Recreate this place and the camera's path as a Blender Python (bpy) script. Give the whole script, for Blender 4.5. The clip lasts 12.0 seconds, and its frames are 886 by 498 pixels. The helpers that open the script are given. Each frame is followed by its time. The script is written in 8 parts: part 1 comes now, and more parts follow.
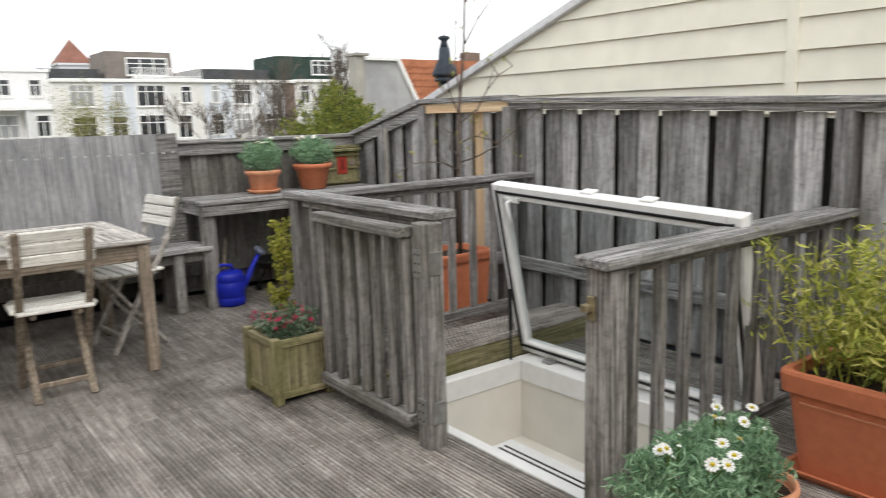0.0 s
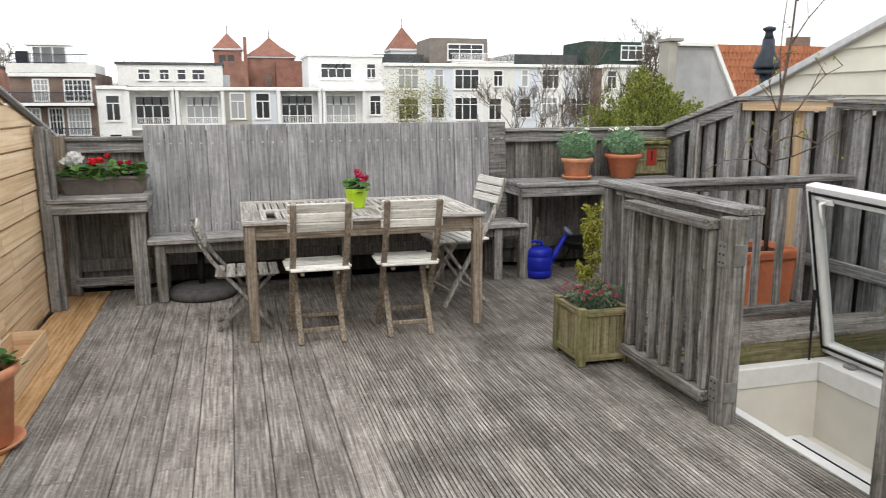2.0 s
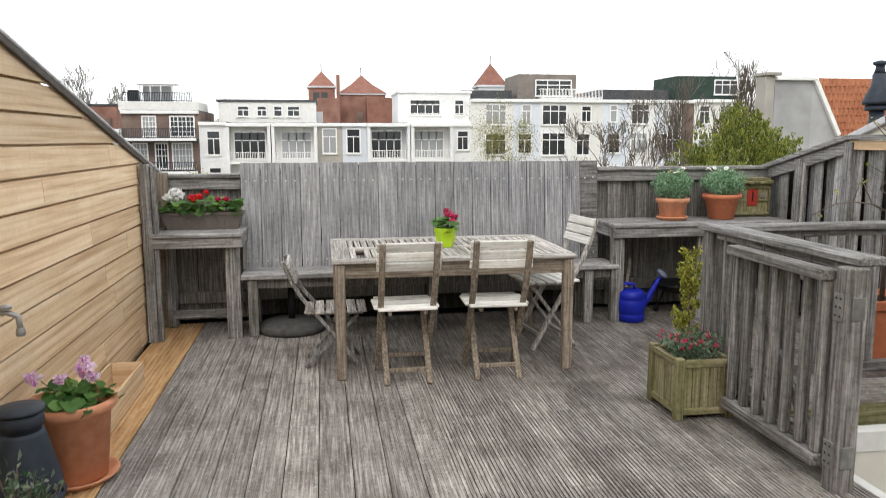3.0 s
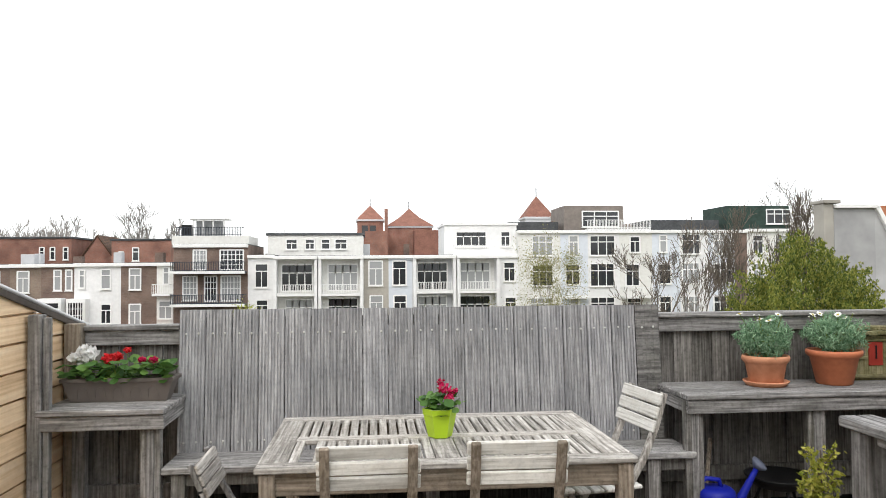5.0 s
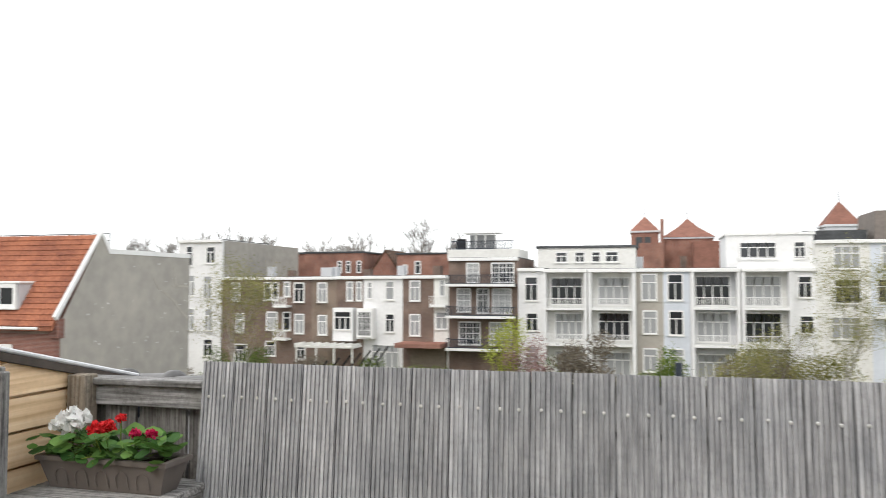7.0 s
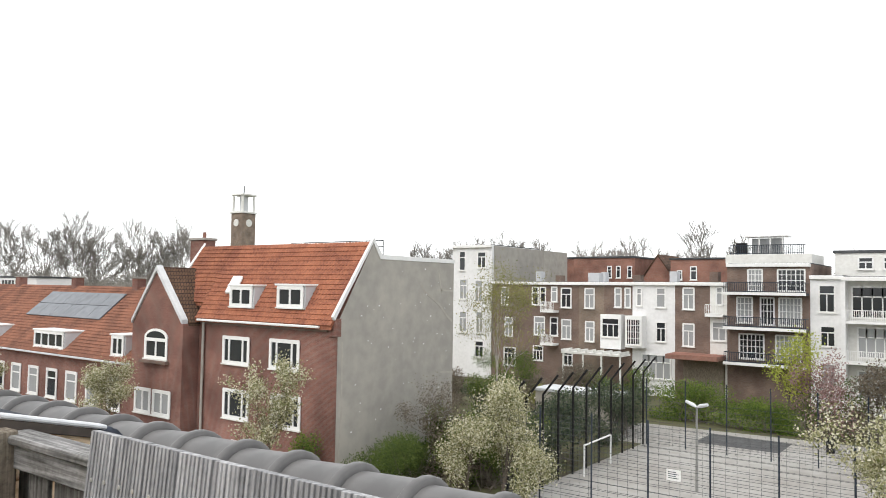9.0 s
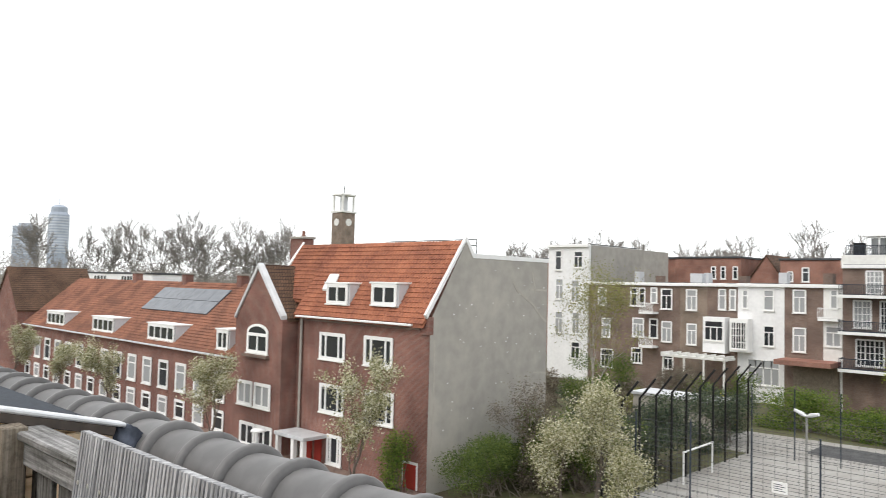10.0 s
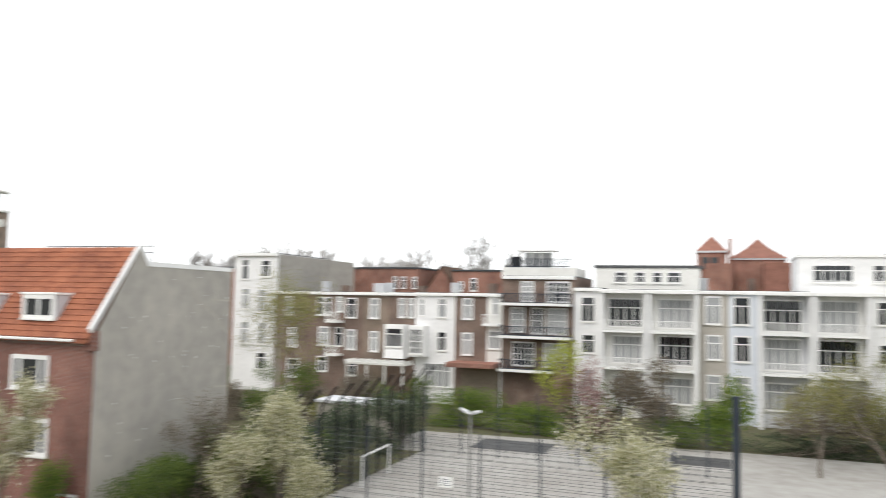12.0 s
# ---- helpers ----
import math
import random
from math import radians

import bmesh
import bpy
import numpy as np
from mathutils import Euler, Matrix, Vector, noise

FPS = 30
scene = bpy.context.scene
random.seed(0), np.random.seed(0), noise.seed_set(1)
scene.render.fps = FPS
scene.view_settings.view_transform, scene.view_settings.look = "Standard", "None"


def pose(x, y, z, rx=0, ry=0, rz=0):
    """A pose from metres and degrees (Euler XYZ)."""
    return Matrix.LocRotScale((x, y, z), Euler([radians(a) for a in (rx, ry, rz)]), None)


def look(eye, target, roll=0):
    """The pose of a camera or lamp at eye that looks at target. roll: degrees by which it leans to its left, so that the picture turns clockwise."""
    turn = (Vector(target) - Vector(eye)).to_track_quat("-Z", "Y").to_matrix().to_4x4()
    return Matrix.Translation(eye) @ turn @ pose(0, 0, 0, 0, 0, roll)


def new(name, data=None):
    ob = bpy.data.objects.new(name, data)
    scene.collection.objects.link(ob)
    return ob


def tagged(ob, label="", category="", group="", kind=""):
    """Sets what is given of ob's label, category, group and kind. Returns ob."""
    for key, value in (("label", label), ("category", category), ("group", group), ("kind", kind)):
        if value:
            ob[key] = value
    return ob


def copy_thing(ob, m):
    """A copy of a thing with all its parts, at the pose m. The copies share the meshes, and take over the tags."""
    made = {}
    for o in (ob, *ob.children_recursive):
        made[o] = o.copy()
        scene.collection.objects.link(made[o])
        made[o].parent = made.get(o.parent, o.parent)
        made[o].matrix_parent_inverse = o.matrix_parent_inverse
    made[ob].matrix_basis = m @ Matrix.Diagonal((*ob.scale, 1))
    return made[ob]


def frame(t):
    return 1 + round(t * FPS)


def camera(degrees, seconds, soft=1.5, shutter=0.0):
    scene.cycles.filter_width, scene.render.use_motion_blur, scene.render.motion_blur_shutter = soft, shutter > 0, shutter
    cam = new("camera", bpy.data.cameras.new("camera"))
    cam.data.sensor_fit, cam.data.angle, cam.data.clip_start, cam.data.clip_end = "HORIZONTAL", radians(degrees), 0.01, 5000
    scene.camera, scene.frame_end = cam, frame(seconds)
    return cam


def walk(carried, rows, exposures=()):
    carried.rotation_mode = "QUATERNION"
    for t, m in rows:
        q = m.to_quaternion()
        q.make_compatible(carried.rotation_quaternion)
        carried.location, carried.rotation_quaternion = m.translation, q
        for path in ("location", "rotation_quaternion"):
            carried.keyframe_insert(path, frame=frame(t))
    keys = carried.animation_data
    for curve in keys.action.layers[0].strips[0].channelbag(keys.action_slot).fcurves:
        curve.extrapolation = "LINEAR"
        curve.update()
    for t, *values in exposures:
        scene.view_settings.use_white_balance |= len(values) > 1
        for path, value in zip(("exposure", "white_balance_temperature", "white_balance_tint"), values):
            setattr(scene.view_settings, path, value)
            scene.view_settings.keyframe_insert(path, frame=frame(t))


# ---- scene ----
# ---- camera ----
cam = camera(61.11, 12.0, soft=0.35, shutter=0.3)
PATH = [
    (0, 0.934, -5.523, 1.308, -38.057, -10.136, 1.499),
    (0.5, 0.850, -5.664, 1.336, -26.998, -10.816, 1.057),
    (1, 0.738, -5.743, 1.336, -22.211, -10.851, 0.279),
    (1.5, 0.672, -5.828, 1.354, -18.867, -11.044, 0.094),
    (2, 0.624, -5.897, 1.372, -15.569, -10.930, 0.138),
    (2.5, 0.597, -5.909, 1.388, -10.862, -10.082, 0.156),
    (3, 0.615, -5.813, 1.398, -9.041, -8.307, 0.110),
    (3.5, 0.737, -5.561, 1.423, -8.060, -3.326, 0.677),
    (5.5, 1.228, -3.944, 1.438, -4.991, 1.914, 0.256),
    (6, 1.402, -3.513, 1.434, -4.352, 2.241, 0.459),
    (6.5, 1.585, -3.074, 1.487, 5.371, 2.526, 0.042),
    (7, 1.746, -2.665, 1.536, 15.558, 2.700, 0.006),
    (7.5, 1.959, -2.259, 1.603, 25.539, 2.939, -0.305),
    (9.5, 2.223, -0.995, 1.676, 39.081, 2.770, -1.084),
    (10, 2.255, -0.860, 1.675, 43.773, 2.656, -1.438),
    (10.5, 2.210, -0.735, 1.691, 47.056, 2.675, -1.686),
    (11, 2.284, -0.660, 1.699, 47.443, 2.880, -1.641),
    (11.5, 2.289, -0.634, 1.701, 38.948, 3.223, -1.555),
    (12, 2.368, -0.510, 1.726, 20.431, 3.890, -1.182),
]
walk(cam, [(t, pose(x, y, z, 90 + pitch, roll, yaw)) for t, x, y, z, yaw, pitch, roll in PATH],
     exposures=[(0.0, 0.42), (4.5, 0.42), (9.5, 0.34), (12.0, 0.34)])

# ---- world and sun: a bright, fully clouded spring sky ----
world = bpy.data.worlds.new("overcast_sky")
scene.world = world
world.use_nodes = True
wn, wl = world.node_tree.nodes, world.node_tree.links
sky = wn.new("ShaderNodeTexSky")
sky.sky_type, sky.sun_disc = "NISHITA", False
sky.sun_elevation, sky.sun_rotation = radians(48), radians(200)
sky.air_density, sky.dust_density, sky.ozone_density = 1.0, 6.0, 0.5
cloud = wn.new("ShaderNodeMix")
cloud.data_type, cloud.inputs[0].default_value = "RGBA", 0.88
cloud.inputs[7].default_value = (10.4, 10.6, 10.7, 1)
wl.new(sky.outputs[0], cloud.inputs[6])
wl.new(cloud.outputs[2], wn["Background"].inputs[0])
wn["Background"].inputs[1].default_value = 0.12
sun = new("sun", bpy.data.lights.new("sun", "SUN"))
sun.data.energy, sun.data.angle, sun.data.color = 0.7, radians(25), (1.0, 0.96, 0.9)
sun.matrix_world = look((0, 0, 30), (6, 26, 0))


# ---- materials ----
def mat(name):
    m = bpy.data.materials.new(name)
    m.use_nodes = True
    m.node_tree.nodes["Principled BSDF"].inputs["Specular IOR Level"].default_value = 0.22
    return m, m.node_tree.nodes, m.node_tree.links, m.node_tree.nodes["Principled BSDF"]


def ramp(n, stops):
    r = n.new("ShaderNodeValToRGB")
    e = r.color_ramp.elements
    while len(e) < len(stops):
        e.new(0.5)
    for el, (p, c) in zip(e, stops):
        el.position, el.color = p, (*c, 1)
    return r


def wood(name, dark, mid, light, grain=(0, 0, 1), rough=0.85, stain=(0.10, 0.10, 0.07), stain_amount=0.35, fine=90, vary=0.2, grime_and_shade=None, speckle=0.0, pores=0.68, run=4.0):
    """Weathered wood: grain stretched along one axis, blotches, a shade of its own for each piece."""
    m, n, l, b = mat(name)
    tc, info = n.new("ShaderNodeTexCoord"), n.new("ShaderNodeObjectInfo")
    mp = n.new("ShaderNodeMapping")
    l.new(tc.outputs["Object"], mp.inputs[0])
    mp.inputs["Scale"].default_value = [run if g else fine for g in grain]
    off = n.new("ShaderNodeVectorMath")
    off.operation = "SCALE"
    off.inputs[0].default_value = (37, 53, 71)
    l.new(info.outputs["Random"], off.inputs["Scale"])
    l.new(off.outputs[0], mp.inputs["Location"])
    g = n.new("ShaderNodeTexNoise")
    g.inputs["Scale"].default_value, g.inputs["Detail"].default_value = 1.0, 6
    l.new(mp.outputs[0], g.inputs[0])
    r = ramp(n, [(0.3, dark), (0.5, mid), (0.72, light)])
    l.new(g.outputs[0], r.inputs[0])
    blot = n.new("ShaderNodeTexNoise")
    blot.inputs["Scale"].default_value, blot.inputs["Detail"].default_value = 3.2, 5
    geo = n.new("ShaderNodeNewGeometry")
    l.new(geo.outputs["Position"], blot.inputs[0])
    br = n.new("ShaderNodeMapRange")
    br.inputs[1].default_value, br.inputs[2].default_value = 0.48, 0.72
    br.inputs[4].default_value = stain_amount
    l.new(blot.outputs[0], br.inputs[0])
    mx = n.new("ShaderNodeMix")
    mx.data_type = "RGBA"
    mx.inputs[7].default_value = (*stain, 1)
    l.new(br.outputs[0], mx.inputs[0])
    l.new(r.outputs[0], mx.inputs[6])
    # dirt in the pores and pale flecks, finer than the grain
    pore = n.new("ShaderNodeTexNoise")
    pore.inputs["Scale"].default_value, pore.inputs["Detail"].default_value, pore.inputs["Roughness"].default_value = 34, 8, 0.75
    l.new(geo.outputs["Position"], pore.inputs[0])
    pr = ramp(n, [(0.36, (pores, pores, pores)), (0.5, (1.0, 1.0, 1.0)), (0.68, (1.6 - 0.6 * pores,) * 3)])
    l.new(pore.outputs[0], pr.inputs[0])
    mp_ = n.new("ShaderNodeMix")
    mp_.data_type, mp_.blend_type, mp_.inputs[0].default_value = "RGBA", "MULTIPLY", 1.0
    l.new(mx.outputs[2], mp_.inputs[6])
    l.new(pr.outputs[0], mp_.inputs[7])
    col = mp_.outputs[2]
    if grime_and_shade:
        # noisy dark stains, plus shade towards the back painted in as a gradient
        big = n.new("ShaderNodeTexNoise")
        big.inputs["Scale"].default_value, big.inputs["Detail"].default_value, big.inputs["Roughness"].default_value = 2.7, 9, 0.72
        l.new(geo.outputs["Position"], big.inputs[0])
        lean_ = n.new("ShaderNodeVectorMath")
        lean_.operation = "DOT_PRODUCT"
        lean_.inputs[1].default_value = grime_and_shade[1]
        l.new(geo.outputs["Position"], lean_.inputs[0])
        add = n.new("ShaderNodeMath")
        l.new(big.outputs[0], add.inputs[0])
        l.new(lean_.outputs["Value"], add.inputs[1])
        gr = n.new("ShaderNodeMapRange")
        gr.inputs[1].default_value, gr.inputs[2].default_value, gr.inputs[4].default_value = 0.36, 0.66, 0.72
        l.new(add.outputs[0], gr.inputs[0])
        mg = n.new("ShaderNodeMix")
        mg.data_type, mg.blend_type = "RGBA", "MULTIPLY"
        mg.inputs[7].default_value = (*grime_and_shade[0], 1)
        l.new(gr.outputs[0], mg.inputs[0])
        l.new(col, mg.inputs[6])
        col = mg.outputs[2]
    if speckle:
        sp = n.new("ShaderNodeTexNoise")
        sp.inputs["Scale"].default_value, sp.inputs["Detail"].default_value = 46, 3
        l.new(geo.outputs["Position"], sp.inputs[0])
        sr = n.new("ShaderNodeMapRange")
        sr.inputs[1].default_value, sr.inputs[2].default_value, sr.inputs[4].default_value = 0.60, 0.70, speckle
        l.new(sp.outputs[0], sr.inputs[0])
        ms = n.new("ShaderNodeMix")
        ms.data_type = "RGBA"
        ms.inputs[7].default_value = (0.50, 0.49, 0.45, 1)
        l.new(sr.outputs[0], ms.inputs[0])
        l.new(col, ms.inputs[6])
        col = ms.outputs[2]
    hs = n.new("ShaderNodeHueSaturation")
    vr = n.new("ShaderNodeMapRange")
    vr.inputs[3].default_value, vr.inputs[4].default_value = 1 - vary, 1 + vary
    l.new(info.outputs["Random"], vr.inputs[0])
    l.new(vr.outputs[0], hs.inputs["Value"])
    l.new(col, hs.inputs["Color"])
    l.new(hs.outputs[0], b.inputs["Base Color"])
    b.inputs["Roughness"].default_value = rough
    bp = n.new("ShaderNodeBump")
    bp.inputs["Strength"].default_value, bp.inputs["Distance"].default_value = 0.5, 0.004
    l.new(g.outputs[0], bp.inputs["Height"])
    l.new(bp.outputs[0], b.inputs["Normal"])
    return m


def plain(name, color, rough=0.6, vary=0.12, scale=12, metal=0.0, bump=0.15, second=None, coarse=1.1):
    """Paint, plastic, clay, plaster: one colour with soft blotches and grain at two scales."""
    m, n, l, b = mat(name)
    tc = n.new("ShaderNodeTexCoord")
    a, c = n.new("ShaderNodeTexNoise"), n.new("ShaderNodeTexNoise")
    a.inputs["Scale"].default_value, a.inputs["Detail"].default_value = scale, 8
    c.inputs["Scale"].default_value, c.inputs["Detail"].default_value = coarse, 4
    l.new(tc.outputs["Object"], a.inputs[0])
    l.new(tc.outputs["Object"], c.inputs[0])
    add = n.new("ShaderNodeMath")
    add.operation = "ADD"
    l.new(a.outputs[0], add.inputs[0])
    l.new(c.outputs[0], add.inputs[1])
    low = tuple(v * (1 - vary * 2) for v in color) if second is None else second
    r = ramp(n, [(0.38, low), (0.62, color)])
    half = n.new("ShaderNodeMath")
    half.operation = "MULTIPLY"
    half.inputs[1].default_value = 0.5
    l.new(add.outputs[0], half.inputs[0])
    l.new(half.outputs[0], r.inputs[0])
    info, hs, vr = n.new("ShaderNodeObjectInfo"), n.new("ShaderNodeHueSaturation"), n.new("ShaderNodeMapRange")
    vr.inputs[3].default_value, vr.inputs[4].default_value = 1 - vary * 0.6, 1 + vary * 0.6
    l.new(info.outputs["Random"], vr.inputs[0])
    l.new(vr.outputs[0], hs.inputs["Value"])
    l.new(r.outputs[0], hs.inputs["Color"])
    l.new(hs.outputs[0], b.inputs["Base Color"])
    b.inputs["Roughness"].default_value, b.inputs["Metallic"].default_value = rough, metal
    bp = n.new("ShaderNodeBump")
    bp.inputs["Strength"].default_value, bp.inputs["Distance"].default_value = bump, 0.004
    l.new(a.outputs[0], bp.inputs["Height"])
    l.new(bp.outputs[0], b.inputs["Normal"])
    return m


def bricks(name, c1, c2, mortar, scale=1.0, tile=False):
    """Brickwork (or pantiles) for walls that stay far off, in metres on the wall's own axes."""
    m, n, l, b = mat(name)
    geo = n.new("ShaderNodeNewGeometry")
    sep, comb, add = n.new("ShaderNodeSeparateXYZ"), n.new("ShaderNodeCombineXYZ"), n.new("ShaderNodeMath")
    add.operation = "ADD"
    l.new(geo.outputs["Position"], sep.inputs[0])
    l.new(sep.outputs[0], add.inputs[0])
    l.new(sep.outputs[1], add.inputs[1])
    l.new(add.outputs[0], comb.inputs[0])
    l.new(sep.outputs[2], comb.inputs[1])
    t = n.new("ShaderNodeTexBrick")
    t.inputs["Color1"].default_value, t.inputs["Color2"].default_value, t.inputs["Mortar"].default_value = (*c1, 1), (*c2, 1), (*mortar, 1)
    t.inputs["Scale"].default_value = scale
    t.inputs["Brick Width"].default_value, t.inputs["Row Height"].default_value = (0.22, 0.065) if not tile else (0.22, 0.24)
    t.inputs["Mortar Size"].default_value = 0.008 if not tile else 0.025
    l.new(comb.outputs[0], t.inputs[0])
    nz = n.new("ShaderNodeTexNoise")
    nz.inputs["Scale"].default_value, nz.inputs["Detail"].default_value = 0.5, 8
    l.new(geo.outputs["Position"], nz.inputs[0])
    r = ramp(n, [(0.3, (0.62, 0.6, 0.6)), (0.7, (1.15, 1.12, 1.1))])
    l.new(nz.outputs[0], r.inputs[0])
    mx = n.new("ShaderNodeMix")
    mx.data_type, mx.blend_type, mx.inputs[0].default_value = "RGBA", "MULTIPLY", 1.0
    l.new(t.outputs[0], mx.inputs[6])
    l.new(r.outputs[0], mx.inputs[7])
    l.new(mx.outputs[2], b.inputs["Base Color"])
    b.inputs["Roughness"].default_value = 0.85
    bp = n.new("ShaderNodeBump")
    bp.inputs["Strength"].default_value, bp.inputs["Distance"].default_value = 0.5, 0.02
    l.new(t.outputs["Fac"], bp.inputs["Height"])
    bp.invert = True
    l.new(bp.outputs[0], b.inputs["Normal"])
    return m


def leaf(name, c1, c2, c3, rough=0.55, through_light=0.25):
    """Leaves: each one its own shade."""
    m, n, l, b = mat(name)
    geo = n.new("ShaderNodeNewGeometry")
    r = ramp(n, [(0.0, c1), (0.5, c2), (1.0, c3)])
    l.new(geo.outputs["Random Per Island"], r.inputs[0])
    l.new(r.outputs[0], b.inputs["Base Color"])
    b.inputs["Roughness"].default_value = rough
    b.inputs["Transmission Weight"].default_value = 0.0
    tr, ad = n.new("ShaderNodeBsdfTranslucent"), n.new("ShaderNodeMixShader")
    l.new(r.outputs[0], tr.inputs[0])
    ad.inputs[0].default_value = through_light
    l.new(b.outputs[0], ad.inputs[1])
    l.new(tr.outputs[0], ad.inputs[2])
    l.new(ad.outputs[0], n["Material Output"].inputs[0])
    return m


GREY = ((0.095, 0.092, 0.091), (0.235, 0.229, 0.226), (0.43, 0.42, 0.413))
M = {}
for ax, g in (("x", (1, 0, 0)), ("y", (0, 1, 0)), ("z", (0, 0, 1))):
    M["grey_" + ax] = wood("weathered_wood_" + ax, *GREY, grain=g)
    M["pale_" + ax] = wood("greyed_teak_" + ax, (0.15, 0.138, 0.125), (0.36, 0.338, 0.31), (0.58, 0.56, 0.53), grain=g, stain=(0.17, 0.14, 0.11), stain_amount=0.3)
    M["rail_" + ax] = wood("old_railing_wood_" + ax, (0.075, 0.07, 0.067), (0.19, 0.18, 0.173), (0.365, 0.352, 0.342), grain=g, stain=(0.075, 0.08, 0.045), stain_amount=0.45)
    M["brownleg_" + ax] = wood("bare_teak_" + ax, (0.12, 0.095, 0.072), (0.225, 0.185, 0.145), (0.35, 0.30, 0.25), grain=g)
    M["white_" + ax] = wood("worn_white_paint_" + ax, (0.48, 0.46, 0.42), (0.76, 0.75, 0.71), (0.84, 0.83, 0.80), grain=g, stain=(0.42, 0.385, 0.335), stain_amount=0.3, pores=0.85)
    M["larch_" + ax] = wood("new_larch_" + ax, (0.52, 0.345, 0.195), (0.72, 0.53, 0.335), (0.83, 0.67, 0.475), grain=g, stain=(0.56, 0.38, 0.22), stain_amount=0.35, rough=0.6, fine=40, vary=0.15, pores=0.93, run=1.1)
    M["mossy_" + ax] = wood("mossy_planter_wood_" + ax, (0.12, 0.105, 0.055), (0.24, 0.21, 0.12), (0.36, 0.33, 0.21), grain=g, stain=(0.10, 0.12, 0.03), stain_amount=0.6)
M["panel"] = wood("silvered_deck_board", (0.20, 0.20, 0.207), (0.335, 0.334, 0.342), (0.50, 0.50, 0.508), grain=(0, 1, 0), fine=60, stain=(0.19, 0.20, 0.215), stain_amount=0.5, vary=0.15, pores=0.82)
M["panel_end"] = wood("split_end_grain", (0.07, 0.068, 0.066), (0.18, 0.175, 0.17), (0.33, 0.32, 0.31), grain=(1, 0, 0), fine=55)
# deck colour holds stains and a painted shade gradient, darker to the back
M["deck"] = wood("weathered_deck", (0.15, 0.135, 0.123), (0.29, 0.266, 0.245), (0.48, 0.452, 0.424), grain=(0, 1, 0), fine=80, stain=(0.085, 0.07, 0.058), stain_amount=0.5, vary=0.16, grime_and_shade=((0.34, 0.315, 0.29), (0.03, 0.05, 0)), speckle=0.6, pores=0.74)
M["silver_z"] = wood("silvered_fence_board", (0.19, 0.184, 0.182), (0.355, 0.348, 0.344), (0.53, 0.522, 0.516), grain=(0, 0, 1), fine=60, vary=0.22)
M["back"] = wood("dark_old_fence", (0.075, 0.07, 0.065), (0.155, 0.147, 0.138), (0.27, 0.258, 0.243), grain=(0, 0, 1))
# near-black wood: shade under the bench and in fence gaps put into colour
M["stained"] = wood("shade_black_fence", (0.02, 0.018, 0.016), (0.045, 0.042, 0.038), (0.085, 0.08, 0.072), grain=(0, 0, 1))
M["orangewood"] = wood("orange_hardwood", (0.36, 0.20, 0.09), (0.50, 0.31, 0.15), (0.60, 0.41, 0.22), grain=(0, 1, 0), fine=40, stain_amount=0.15, rough=0.6, pores=0.85)
M["terracotta"] = plain("terracotta_plastic", (0.60, 0.21, 0.105), 0.55, 0.1, 30, second=(0.50, 0.165, 0.085))
M["clay"] = plain("dusty_clay", (0.72, 0.35, 0.21), 0.7, 0.14, 22, second=(0.54, 0.23, 0.125))
M["lime"] = plain("lime_ceramic", (0.42, 0.62, 0.03), 0.3, 0.06, 14)
M["blue"] = plain("blue_plastic", (0.012, 0.022, 0.36), 0.38, 0.12, 8)
M["bluegrey"] = plain("grey_plastic_rose", (0.16, 0.18, 0.25), 0.5)
M["taupe"] = plain("taupe_plastic", (0.19, 0.165, 0.15), 0.6, 0.12, 9)
M["soil"] = plain("potting_soil", (0.045, 0.03, 0.02), 0.95, 0.3, 60, bump=0.8)
M["charcoal"] = plain("charcoal_plastic", (0.045, 0.056, 0.075), 0.5, 0.2, 14)
M["concrete"] = plain("dark_concrete", (0.085, 0.085, 0.085), 0.85, 0.25, 25, bump=0.4)
M["steel"] = plain("galvanised_steel", (0.42, 0.42, 0.41), 0.45, 0.2, 30, metal=0.7)
M["black"] = plain("black_metal", (0.015, 0.015, 0.016), 0.5)
M["pvc"] = plain("white_frame_paint", (0.80, 0.80, 0.79), 0.35, 0.05, 20)
M["cream"] = plain("cream_inside_wall", (0.78, 0.755, 0.69), 0.7, 0.06, 5)
M["siding"] = plain("cream_siding", (0.83, 0.805, 0.69), 0.5, 0.06, 6)
M["alu"] = plain("aluminium_trim", (0.72, 0.73, 0.75), 0.4, 0.12, 20, metal=0.15)
M["roofing"] = plain("grey_roofing_felt", (0.062, 0.072, 0.09), 0.85, 0.2, 40, bump=0.5)
M["ridge"] = plain("dark_glazed_clay", (0.20, 0.195, 0.193), 0.42, 0.2, 9, second=(0.125, 0.122, 0.122))
M["lead"] = plain("lead_flashing", (0.14, 0.16, 0.21), 0.5, 0.35, 16, metal=0.4)
M["brass"] = plain("aged_brass", (0.32, 0.27, 0.17), 0.5, 0.25, 40, metal=0.6)
M["red"] = plain("red_painted_wood", (0.42, 0.05, 0.035), 0.6)
M["screw"] = plain("screw_head", (0.62, 0.62, 0.60), 0.35, 0.1, 20, metal=0.6)
M["bark"] = plain("bark", (0.20, 0.17, 0.14), 0.9, 0.3, 14, bump=0.7, second=(0.11, 0.092, 0.076))
M["birch"] = plain("birch_bark", (0.50, 0.48, 0.43), 0.8, 0.3, 6, second=(0.24, 0.22, 0.19))
# skyline bark, paled with the haze of distance in its colour
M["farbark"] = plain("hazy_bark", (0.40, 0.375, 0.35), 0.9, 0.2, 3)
M["twig"] = plain("twig_bark", (0.20, 0.155, 0.13), 0.85, 0.25, 30)
